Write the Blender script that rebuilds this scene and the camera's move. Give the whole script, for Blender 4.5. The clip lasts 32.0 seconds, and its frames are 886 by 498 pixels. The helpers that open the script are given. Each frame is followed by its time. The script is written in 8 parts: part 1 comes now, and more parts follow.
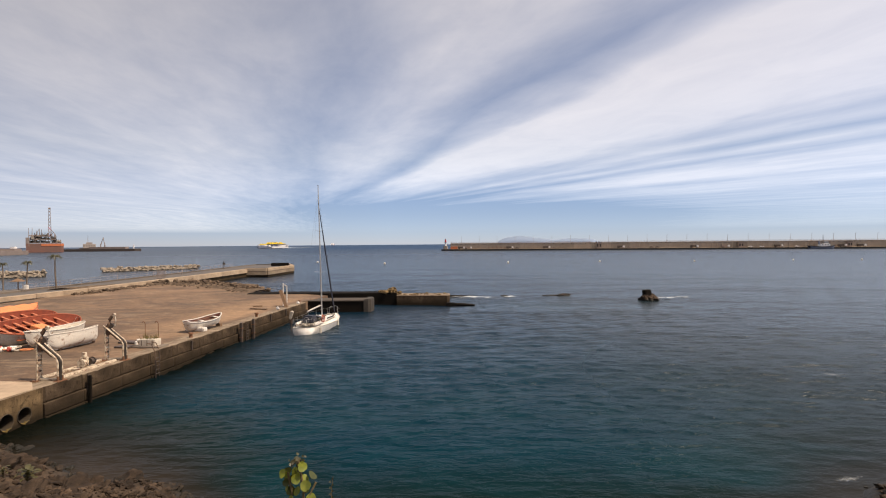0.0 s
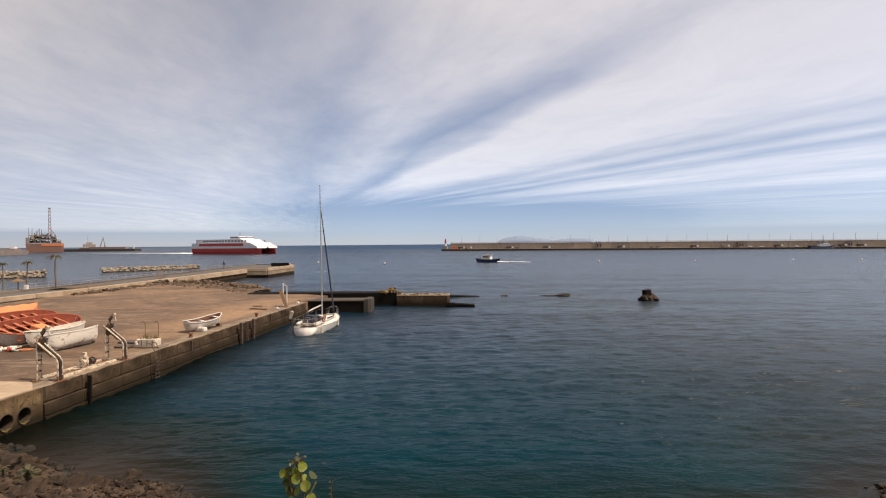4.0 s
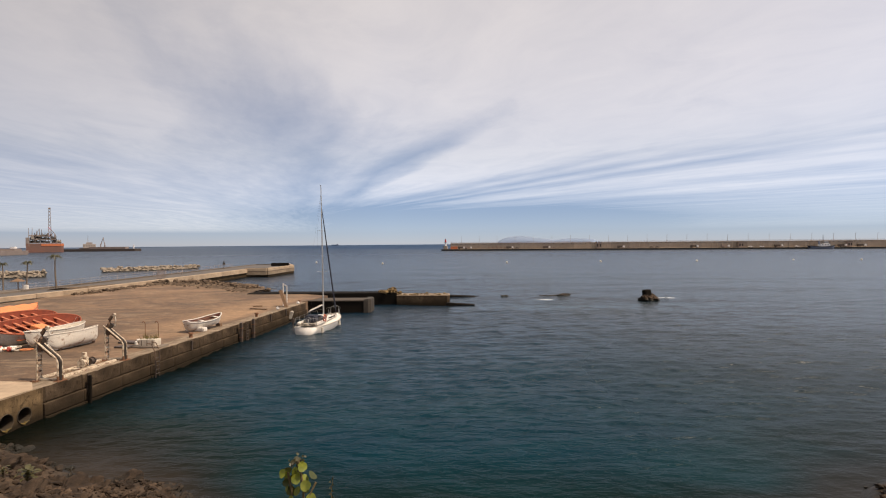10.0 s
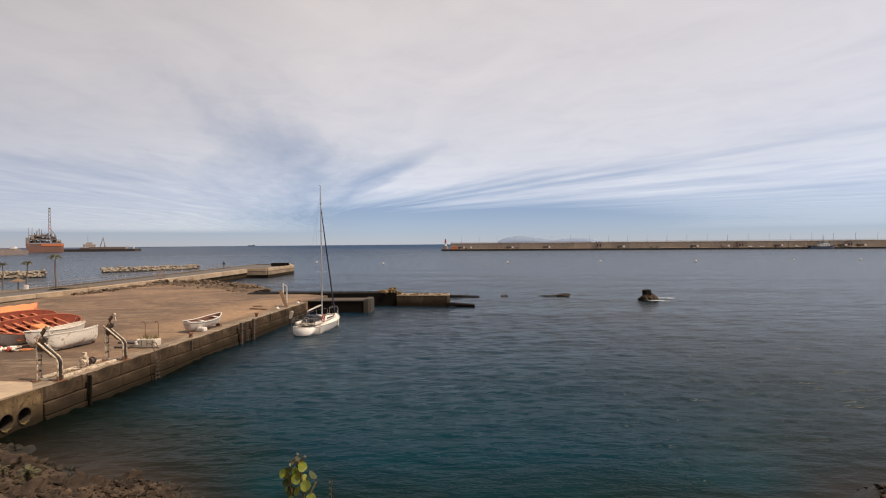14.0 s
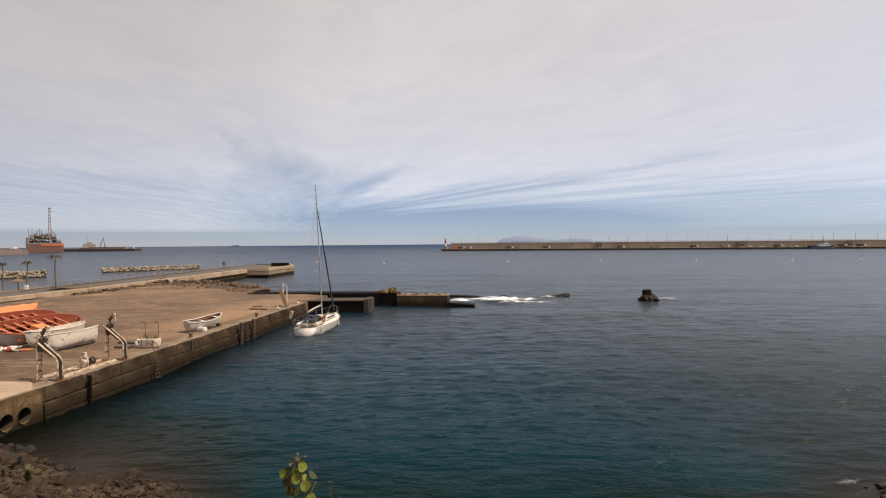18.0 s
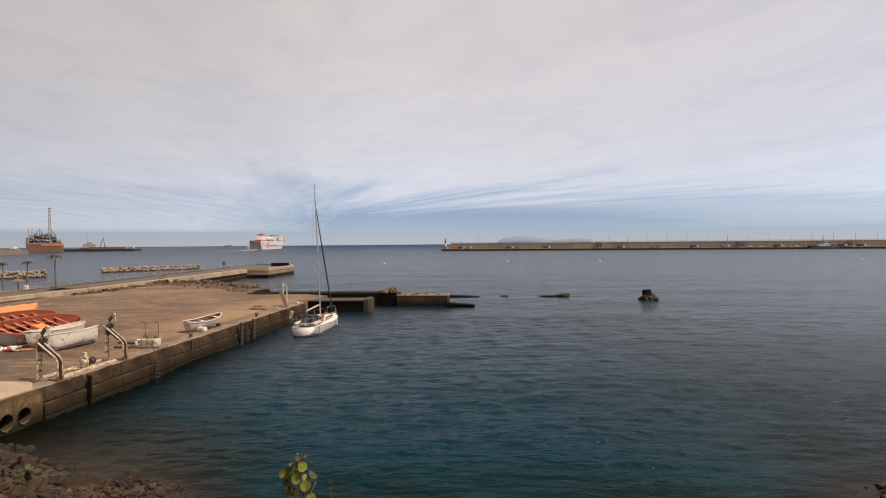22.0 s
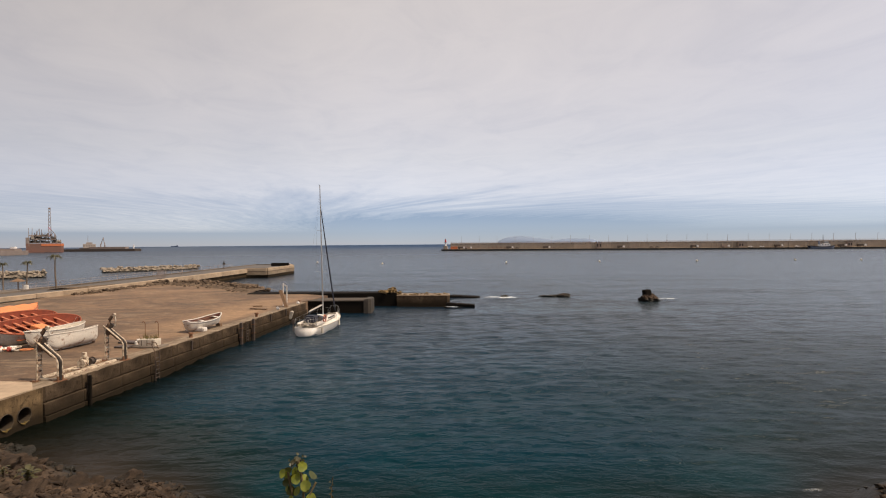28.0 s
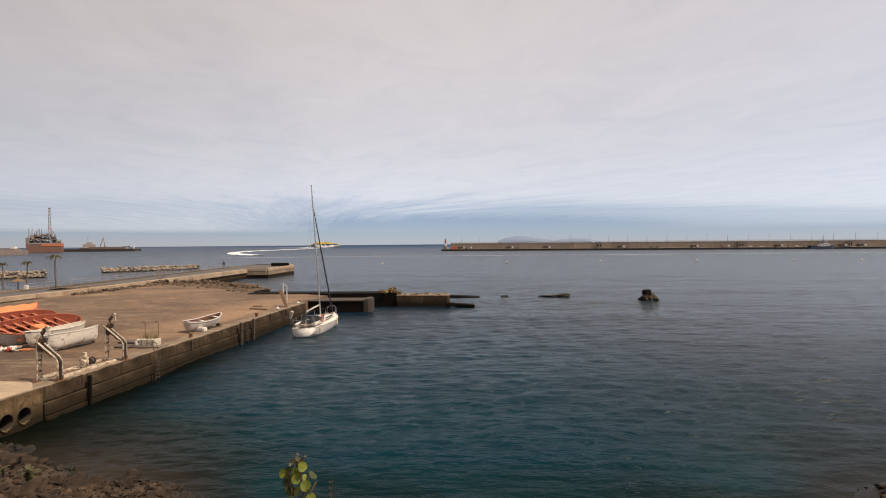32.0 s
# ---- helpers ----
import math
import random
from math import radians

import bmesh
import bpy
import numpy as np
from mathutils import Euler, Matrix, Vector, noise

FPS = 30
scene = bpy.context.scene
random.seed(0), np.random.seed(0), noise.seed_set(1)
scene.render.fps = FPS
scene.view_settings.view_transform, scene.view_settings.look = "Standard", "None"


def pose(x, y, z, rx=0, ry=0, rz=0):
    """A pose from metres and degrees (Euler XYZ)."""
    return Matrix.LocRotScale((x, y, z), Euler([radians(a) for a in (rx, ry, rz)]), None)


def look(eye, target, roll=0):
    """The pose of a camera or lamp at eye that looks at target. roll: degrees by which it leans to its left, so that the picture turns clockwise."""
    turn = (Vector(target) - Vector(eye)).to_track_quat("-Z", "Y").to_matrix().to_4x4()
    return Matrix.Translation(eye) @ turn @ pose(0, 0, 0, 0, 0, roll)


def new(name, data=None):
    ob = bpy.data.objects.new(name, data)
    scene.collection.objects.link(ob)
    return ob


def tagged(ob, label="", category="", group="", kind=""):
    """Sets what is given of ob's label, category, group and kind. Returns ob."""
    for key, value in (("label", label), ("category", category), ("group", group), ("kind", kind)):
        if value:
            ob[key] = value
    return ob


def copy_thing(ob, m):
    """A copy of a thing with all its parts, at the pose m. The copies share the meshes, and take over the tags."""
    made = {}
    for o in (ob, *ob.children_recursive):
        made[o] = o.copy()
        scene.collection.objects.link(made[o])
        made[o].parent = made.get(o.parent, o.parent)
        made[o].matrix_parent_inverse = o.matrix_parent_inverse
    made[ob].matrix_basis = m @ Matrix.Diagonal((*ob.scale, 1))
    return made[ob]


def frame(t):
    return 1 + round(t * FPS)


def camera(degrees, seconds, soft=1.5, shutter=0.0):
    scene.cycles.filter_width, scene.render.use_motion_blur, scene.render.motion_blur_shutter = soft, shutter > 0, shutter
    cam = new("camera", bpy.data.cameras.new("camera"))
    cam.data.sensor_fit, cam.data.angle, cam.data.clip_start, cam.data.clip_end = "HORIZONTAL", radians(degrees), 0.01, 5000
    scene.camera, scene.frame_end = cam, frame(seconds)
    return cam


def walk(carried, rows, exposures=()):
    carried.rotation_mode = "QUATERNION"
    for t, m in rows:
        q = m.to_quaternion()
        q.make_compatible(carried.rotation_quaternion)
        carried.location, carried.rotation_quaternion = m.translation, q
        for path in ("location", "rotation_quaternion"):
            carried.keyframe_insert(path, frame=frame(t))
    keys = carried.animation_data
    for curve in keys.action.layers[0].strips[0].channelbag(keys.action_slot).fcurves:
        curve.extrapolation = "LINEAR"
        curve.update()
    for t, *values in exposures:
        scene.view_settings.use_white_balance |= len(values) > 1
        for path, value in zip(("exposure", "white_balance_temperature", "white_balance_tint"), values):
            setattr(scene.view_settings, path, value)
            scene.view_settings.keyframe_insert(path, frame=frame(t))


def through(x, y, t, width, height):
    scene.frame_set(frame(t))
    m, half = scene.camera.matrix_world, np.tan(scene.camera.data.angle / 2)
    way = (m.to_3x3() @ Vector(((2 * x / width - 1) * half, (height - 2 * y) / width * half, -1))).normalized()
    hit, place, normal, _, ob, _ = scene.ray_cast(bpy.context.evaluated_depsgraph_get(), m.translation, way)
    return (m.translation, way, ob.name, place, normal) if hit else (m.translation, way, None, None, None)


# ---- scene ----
cam = camera(80.03, 32.0, soft=1.1)
EYE = (0.0, 0.0, 8.7)
VIEW = look(EYE, (0.0, 1000.0, 8.7 - 10.6), roll=-0.467)
walk(cam, [(0.0, VIEW), (32.0, VIEW)], exposures=[(0.0, 0.26, 6790.0, 12.5), (3.0, 0.23, 6800.0, 12.5), (13.0, 0.06, 6820.0, 12.5), (32.0, -0.03, 6860.0, 12.5)])

# ---- daylight: thin high cloud, sun from the right ----
SUN_EL, SUN_AZ = radians(57), radians(106)
world = bpy.data.worlds.new("sky_world")
scene.world = world
world.use_nodes = True
wn = world.node_tree
sky = wn.nodes.new("ShaderNodeTexSky")
sky.sky_type = "NISHITA"
sky.sun_disc = False
sky.sun_elevation = SUN_EL
sky.sun_rotation = SUN_AZ
sky.air_density = 0.8
sky.dust_density = 0.05
sky.ozone_density = 1.0
wn.nodes["Background"].inputs["Strength"].default_value = 0.075
hue = wn.nodes.new("ShaderNodeMix")
hue.data_type, hue.blend_type = "RGBA", "MULTIPLY"
hue.inputs["Factor"].default_value = 1.0
# clearer blue air low over the sea
lift = wn.nodes.new("ShaderNodeSeparateXYZ")
wn.links.new(wn.nodes.new("ShaderNodeTexCoord").outputs["Generated"], lift.inputs[0])
grade = wn.nodes.new("ShaderNodeValToRGB")
grade.color_ramp.elements[0].position, grade.color_ramp.elements[0].color = 0.0, (0.74, 0.86, 1.30, 1.0)
grade.color_ramp.elements[1].position, grade.color_ramp.elements[1].color = 0.16, (0.90, 0.93, 1.06, 1.0)
grade.color_ramp.elements.new(0.055).color = (0.75, 0.83, 1.13, 1.0)
wn.links.new(lift.outputs[2], grade.inputs["Fac"])
# duller air over the land to the west
side = wn.nodes.new("ShaderNodeValToRGB")
side.color_ramp.elements[0].position, side.color_ramp.elements[0].color = 0.0, (0.76, 0.72, 0.71, 1.0)
side.color_ramp.elements[1].position, side.color_ramp.elements[1].color = 0.62, (1.0, 1.0, 1.0, 1.0)
across = wn.nodes.new("ShaderNodeMath")
across.operation = "ADD"
across.inputs[1].default_value = 0.72
wn.links.new(lift.outputs[0], across.inputs[0])
wn.links.new(across.outputs[0], side.inputs["Fac"])
both = wn.nodes.new("ShaderNodeMix")
both.data_type, both.blend_type = "RGBA", "MULTIPLY"
both.inputs["Factor"].default_value = 1.0
wn.links.new(grade.outputs["Color"], both.inputs["A"])
wn.links.new(side.outputs["Color"], both.inputs["B"])
wn.links.new(both.outputs["Result"], hue.inputs["B"])
wn.links.new(sky.outputs["Color"], hue.inputs["A"])
wn.links.new(hue.outputs["Result"], wn.nodes["Background"].inputs["Color"])

sun_data = bpy.data.lights.new("sun", "SUN")
sun_data.energy = 5.0
sun_data.angle = radians(1.5)
sun_data.color = (1.0, 0.87, 0.70)
sun = new("sun", sun_data)
sun_dir = Vector((math.sin(SUN_AZ) * math.cos(SUN_EL), math.cos(SUN_AZ) * math.cos(SUN_EL), math.sin(SUN_EL)))
sun.matrix_world = look(sun_dir * 900, (0, 0, 0))


# ---- material helpers ----
class Mat:
    """A node material with short calls for its nodes."""

    def __init__(self, name):
        self.m = bpy.data.materials.new(name)
        self.m.use_nodes = True
        self.t = self.m.node_tree
        self.b = self.t.nodes["Principled BSDF"]
        self.out = self.t.nodes["Material Output"]

    def node(self, kind, **props):
        n = self.t.nodes.new(kind)
        for k, v in props.items():
            if k == "operation":
                n.operation = v
            elif k == "data_type":
                n.data_type = v
            elif k == "blend_type":
                n.blend_type = v
        return n

    def link(self, a, b):
        self.t.links.new(a, b)

    def put(self, socket, v):
        if isinstance(v, (int, float)):
            socket.default_value = v
        elif isinstance(v, tuple):
            socket.default_value = (*v, 1.0) if (len(v) == 3 and len(socket.default_value) == 4) else v
        else:
            self.link(v, socket)

    def coords(self, kind="Object", scale=(1, 1, 1), rot=(0, 0, 0)):
        if kind == "World":
            src = self.node("ShaderNodeNewGeometry").outputs["Position"]
        else:
            src = self.node("ShaderNodeTexCoord").outputs[kind]
        mp = self.node("ShaderNodeMapping")
        mp.inputs["Scale"].default_value = scale
        mp.inputs["Rotation"].default_value = rot
        self.link(src, mp.inputs["Vector"])
        return mp.outputs["Vector"]

    def noise(self, vec, scale, detail=4.0, rough=0.55, distort=0.0):
        n = self.node("ShaderNodeTexNoise")
        self.link(vec, n.inputs["Vector"])
        n.inputs["Scale"].default_value = scale
        n.inputs["Detail"].default_value = detail
        n.inputs["Roughness"].default_value = rough
        n.inputs["Distortion"].default_value = distort
        return n.outputs["Fac"]

    def ramp(self, fac, stops):
        r = self.node("ShaderNodeValToRGB")
        e = r.color_ramp.elements
        while len(e) < len(stops):
            e.new(0.5)
        for el, (p, c) in zip(e, stops):
            el.position = p
            el.color = (c, c, c, 1) if isinstance(c, (int, float)) else (*c, 1)
        self.link(fac, r.inputs["Fac"])
        return r.outputs["Color"]

    def math(self, op, a, b=0.0, clamp=False):
        n = self.node("ShaderNodeMath", operation=op)
        n.use_clamp = clamp
        self.put(n.inputs[0], a)
        self.put(n.inputs[1], b)
        return n.outputs[0]

    def mix(self, fac, a, b, blend="MIX"):
        n = self.node("ShaderNodeMix", data_type="RGBA", blend_type=blend)
        self.put(n.inputs["Factor"], fac)
        self.put(n.inputs["A"], a)
        self.put(n.inputs["B"], b)
        return n.outputs["Result"]

    def axes(self, vec):
        n = self.node("ShaderNodeSeparateXYZ")
        self.link(vec, n.inputs[0])
        return n.outputs

    def bump(self, height, strength=0.3, distance=0.02):
        n = self.node("ShaderNodeBump")
        n.inputs["Strength"].default_value = strength
        n.inputs["Distance"].default_value = distance
        self.link(height, n.inputs["Height"])
        self.link(n.outputs["Normal"], self.b.inputs["Normal"])

    def set(self, color=None, rough=None, metal=None, spec=None):
        if color is not None:
            self.put(self.b.inputs["Base Color"], color)
        if rough is not None:
            self.put(self.b.inputs["Roughness"], rough)
        if metal is not None:
            self.b.inputs["Metallic"].default_value = metal
        if spec is not None:
            self.b.inputs["Specular IOR Level"].default_value = spec
        return self.m


def worn(name, base, stain, scale=3.0, amount=0.5, rough=0.7, metal=0.0, bump=0.2, dist=0.01, fine=None, spread=0.0, edge=0.2, cover=0.0):
    """A weathered surface: stains at one scale, grain at another, relief from both. spread: how much single pieces differ."""
    k = Mat(name)
    v = k.coords()
    big = k.noise(v, scale, 5, 0.6, 0.3)
    small = k.noise(v, fine or scale * 9, 4, 0.6)
    f = k.ramp(big, [(0.5 - edge - 0.02 + cover, 0.0), (min(0.99, 0.5 + edge + cover), 1.0)])
    c = k.mix(k.math("MULTIPLY", f, amount), base, stain)
    g = k.ramp(small, [(0.25, 0.72), (0.75, 1.12)])
    c = k.mix(1.0, c, g, "MULTIPLY")
    if spread:
        info = k.node("ShaderNodeObjectInfo").outputs["Random"]
        c = k.mix(1.0, c, k.ramp(info, [(0.0, 1.0 - spread), (1.0, 1.0 + spread * 0.6)]), "MULTIPLY")
    r = k.ramp(big, [(0.2, min(1.0, rough + 0.12)), (0.8, max(0.05, rough - 0.12))])
    h = k.math("ADD", k.math("MULTIPLY", big, 0.7), k.math("MULTIPLY", small, 0.5))
    k.bump(h, bump, dist)
    return k.set(c, r, metal)


# ---- mesh helpers ----
def box(bm, c, s, rz=0.0, bevel=0.0, rx=0.0, ry=0.0):
    """A box of size s about its centre c, turned by degrees."""
    m = pose(c[0], c[1], c[2], rx, ry, rz) @ Matrix.Diagonal((s[0], s[1], s[2], 1))
    r = bmesh.ops.create_cube(bm, size=1.0, matrix=m)
    if bevel:
        edges = list({e for v in r["verts"] for e in v.link_edges})
        bmesh.ops.bevel(bm, geom=edges, offset=bevel, segments=2, affect="EDGES")


def rod(bm, a, b, r0, r1=None, seg=10, caps=True):
    """A round bar or cone from a to b."""
    a, b = Vector(a), Vector(b)
    d = b - a
    m = Matrix.Translation((a + b) / 2) @ d.to_track_quat("Z", "Y").to_matrix().to_4x4()
    bmesh.ops.create_cone(bm, cap_ends=caps, segments=seg, radius1=r0, radius2=r0 if r1 is None else r1, depth=d.length, matrix=m)


def tube(bm, pts, r, seg=8):
    """A bent bar along points; r is one radius or one for each point."""
    pts = [Vector(p) for p in pts]
    rs = r if isinstance(r, (list, tuple)) else [r] * len(pts)
    rings = []
    for i, p in enumerate(pts):
        d = (pts[min(i + 1, len(pts) - 1)] - pts[max(i - 1, 0)]).normalized()
        up = Vector((0, 0, 1)) if abs(d.z) < 0.95 else Vector((1, 0, 0))
        s = d.cross(up).normalized()
        u = s.cross(d)
        rings.append([bm.verts.new(p + (s * math.cos(a) + u * math.sin(a)) * rs[i]) for a in [2 * math.pi * j / seg for j in range(seg)]])
    skin(bm, rings, True)
    bm.faces.new(rings[0][::-1])
    bm.faces.new(rings[-1])


def skin(bm, rings, closed=False):
    """Faces between rows of vertices."""
    for a, b in zip(rings, rings[1:]):
        n = len(a)
        for j in range(n if closed else n - 1):
            q = [a[j], a[(j + 1) % n], b[(j + 1) % n], b[j]]
            if len({v.index if v.index >= 0 else id(v) for v in q}) == 4:
                bm.faces.new(q)


def prism(bm, outline, z0, z1):
    """An upright block over an outline of (x, y)."""
    lo = [bm.verts.new((x, y, z0)) for x, y in outline]
    hi = [bm.verts.new((x, y, z1)) for x, y in outline]
    n = len(lo)
    for i in range(n):
        bm.faces.new([lo[i], lo[(i + 1) % n], hi[(i + 1) % n], hi[i]])
    bm.faces.new(hi)
    bm.faces.new(lo[::-1])


def side_prism(bm, outline, x0, x1):
    """A block across x with an outline of (y, z)."""
    lo = [bm.verts.new((x0, y, z)) for y, z in outline]
    hi = [bm.verts.new((x1, y, z)) for y, z in outline]
    n = len(lo)
    for i in range(n):
        bm.faces.new([lo[i], lo[(i + 1) % n], hi[(i + 1) % n], hi[i]])
    bm.faces.new(hi)
    bm.faces.new(lo[::-1])


def as_mesh(name, bm, material, smooth=False):
    bmesh.ops.recalc_face_normals(bm, faces=bm.faces)
    me = bpy.data.meshes.new(name)
    bm.to_mesh(me)
    bm.free()
    for mt in material if isinstance(material, (list, tuple)) else [material]:
        me.materials.append(mt)
    if smooth:
        me.shade_smooth()
    return me


def part(name, bm, material, parent, label="", smooth=False, at=None):
    """One mesh object under a thing or a part."""
    ob = new(name, as_mesh(name, bm, material, smooth))
    ob.parent = parent
    if at is not None:
        ob.matrix_basis = at
    if label:
        tagged(ob, label)
    return ob


def thing(name, label, category, m=None, group="", kind=""):
    """An Empty at a thing's base."""
    ob = new(name)
    ob.matrix_basis = m if m is not None else Matrix()
    return tagged(ob, label, category, group, kind)


def solid(name, bm, material, label, category, m=None, group="", kind="", smooth=False):
    """A thing that is one mesh."""
    ob = new(name, as_mesh(name, bm, material, smooth))
    if m is not None:
        ob.matrix_basis = m
    return tagged(ob, label, category, group, kind)


def lump(bm, c, size, seed, sub=2, rough=0.35, lean=0.5):
    """An uneven stone."""
    r = bmesh.ops.create_icosphere(bm, subdivisions=sub, radius=1.0)
    rng = random.Random(seed)
    off = Vector((rng.uniform(-50, 50), rng.uniform(-50, 50), rng.uniform(-50, 50)))
    tilt = Euler((rng.uniform(-lean, lean), rng.uniform(-lean, lean), rng.uniform(0, 6.3) if lean > 0.2 else rng.uniform(-0.1, 0.1))).to_matrix()
    for v in r["verts"]:
        p = v.co.copy()
        f = 1 + rough * noise.noise(p * 1.1 + off) * 1.6 + rough * 0.5 * noise.noise(p * 2.7 + off)
        if sub > 3:
            f += rough * (0.22 * noise.noise(p * 6.0 + off) + 0.16 * noise.noise(p * 12.0 + off))
        # flatten towards a few planes so that it breaks like rock
        p = Vector((max(-0.78, min(0.78, p.x)), max(-0.8, min(0.8, p.y)), max(-0.7, min(0.74, p.z)))) * f
        p = tilt @ Vector((p.x * size[0], p.y * size[1], p.z * size[2]))
        v.co = p + Vector(c)


def quick_mesh(name, verts, faces, material, smooth=False):
    me = bpy.data.meshes.new(name)
    me.from_pydata(verts, [], faces)
    me.materials.append(material)
    if smooth:
        me.shade_smooth()
    me.update()
    return me


# ---- materials ----
def cloud_material():
    """Thin cloud that adds its own light to the sky behind it. Streaks fan out of one far point; the sheet thickens towards local -y."""
    k = Mat("cloud_veil")
    high = CLOUD_H - EYE[2]
    w = k.axes(k.coords("World", (1 / high, 1 / high, 1), (0, 0, radians(WIND))))
    own = k.axes(k.coords(scale=(1 / high, 1 / high, 1)))
    # place across the fan and along it
    reach = k.math("MAXIMUM", k.math("SUBTRACT", 24.0, w[1]), 7.0)
    fan = k.math("DIVIDE", k.math("ADD", w[0], 0.7), reach)
    join = k.node("ShaderNodeCombineXYZ")
    k.put(join.inputs[0], k.math("MULTIPLY", fan, 9.0))
    k.put(join.inputs[1], k.math("MULTIPLY", own[1], 0.16))
    lane = join.outputs[0]
    warp = k.noise(lane, 1.3, 3, 0.5)
    fan = k.math("ADD", fan, k.math("MULTIPLY", k.math("SUBTRACT", warp, 0.5), 0.055))
    early = k.ramp(k.math("DIVIDE", k.math("ADD", fan, 0.2), 0.8), [(p + 0.0, c) for p, c in (
        (0.0, 0.72), (0.125, 0.66), (0.19, 0.74), (0.225, 0.66), (0.26, 0.54), (0.30, 0.36), (0.325, 0.62), (0.345, 0.66), (0.360, 0.44), (0.374, 0.28), (0.389, 0.55), (0.404, 1.0), (0.45, 1.02),
        (0.50, 0.72), (0.525, 0.54), (0.545, 0.72), (0.57, 0.42), (0.60, 0.70), (0.625, 0.36), (0.66, 0.74), (0.72, 0.86), (0.80, 0.55), (0.88, 0.8), (1.0, 0.5))])
    late = k.ramp(k.math("DIVIDE", k.math("ADD", fan, 0.2), 0.8), [
        (0.0, 0.72), (0.22, 0.74), (0.25, 0.46), (0.275, 0.40), (0.31, 0.74), (0.33, 0.72), (0.372, 0.60), (0.43, 0.84), (0.48, 0.82), (0.56, 0.70), (0.60, 0.44), (0.66, 0.74), (0.74, 0.60), (1.0, 0.6)])
    age = k.node("ShaderNodeMapRange")
    age.interpolation_type = "SMOOTHSTEP"
    k.link(own[1], age.inputs["Value"])
    for key, v in (("From Min", 2.6), ("From Max", -0.2), ("To Min", 0.0), ("To Max", 1.0)):
        age.inputs[key].default_value = v
    band = k.mix(age.outputs[0], early, late)
    aside = k.math("ADD", k.math("DIVIDE", w[0], w[1]), 0.5)
    blurred = k.math("MULTIPLY", k.ramp(k.math("DIVIDE", w[1], 30.0), [(0.16, 0.0), (0.42, 0.85)]), k.ramp(aside, [(0.54, 1.0), (0.70, 0.15)]))
    band = k.mix(blurred, band, (0.62, 0.62, 0.62))
    soft = k.noise(lane, 2.1, 6, 0.58, 0.35)
    fine = k.noise(lane, 7.0, 5, 0.62, 0.3)
    d = k.math("ADD", k.math("MULTIPLY", band, 0.80), k.math("MULTIPLY", k.math("SUBTRACT", soft, 0.45), 0.55))
    d = k.math("ADD", d, k.math("MULTIPLY", k.math("SUBTRACT", fine, 0.5), 0.22))
    thick = k.node("ShaderNodeMapRange")
    thick.interpolation_type = "SMOOTHSTEP"
    k.link(own[1], thick.inputs["Value"])
    for key, v in (("From Min", 3.0), ("From Max", -5.0), ("To Min", 0.02), ("To Max", 0.46)):
        thick.inputs[key].default_value = v
    d = k.math("ADD", d, thick.outputs[0])
    # the sheet breaks up into open blue low over the sea, but not over the land
    low = k.ramp(k.math("DIVIDE", w[1], 30.0), [(0.20, 0.0), (0.34, 0.50), (0.50, 0.80), (0.9, 0.66)])
    seaward = k.ramp(k.math("MULTIPLY", aside, 0.5), [(0.15, 0.0), (0.29, 1.0), (0.50, 1.0), (0.68, 0.42), (0.85, 0.28)])
    open_air = k.ramp(k.math("DIVIDE", k.math("ADD", own[1], 10.0), 30.0), [(0.46, 0.12), (0.82, 1.0)])
    d = k.math("SUBTRACT", d, k.math("MULTIPLY", k.math("MULTIPLY", low, open_air), seaward))
    cover = k.ramp(d, [(0.02, 0.06), (0.40, 0.52), (0.72, 0.93), (1.0, 1.0)])
    tone = k.mix(cover, (0.42, 0.40, 0.35), (0.575, 0.505, 0.39))
    em = k.node("ShaderNodeEmission")
    k.link(tone, em.inputs["Color"])
    # brighter towards the sun's side, thinning out over the horizon
    sunward = k.ramp(k.math("ADD", k.math("MULTIPLY", k.math("DIVIDE", w[0], k.math("ADD", w[1], 1.0)), 0.5), 0.5), [(0.22, 0.72), (0.42, 0.93), (0.50, 1.02), (0.62, 1.02), (0.9, 0.97)])
    out = k.math("SQRT", k.math("ADD", k.math("MULTIPLY", w[0], w[0]), k.math("MULTIPLY", w[1], w[1])))
    far = k.ramp(k.math("DIVIDE", out, 49.0), [(0.04, 1.06), (0.07, 1.03), (0.11, 0.94), (0.18, 0.92), (0.40, 0.84), (0.70, 0.66), (0.97, 0.0)])
    # thicker and thinner lumps of the sheet
    lump = k.noise(k.coords(scale=(1 / high, 0.7 / high, 1)), 1.7, 7, 0.62, 0.9)
    lump = k.ramp(lump, [(0.30, 0.925), (0.50, 1.005), (0.70, 1.06)])
    k.link(k.math("MULTIPLY", k.math("MULTIPLY", k.math("MULTIPLY", cover, lump), k.math("MULTIPLY", sunward, far)), CLOUD_LIGHT), em.inputs["Strength"])
    tr = k.node("ShaderNodeBsdfTransparent")
    add = k.node("ShaderNodeAddShader")
    k.link(em.outputs[0], add.inputs[0])
    k.link(tr.outputs[0], add.inputs[1])
    k.link(add.outputs[0], k.out.inputs["Surface"])
    return k.m


CLOUD_H, CLOUD_LIGHT = 110.0, 0.90
WIND = -13.5                      # degrees to the side of the view along which the cloud drifts


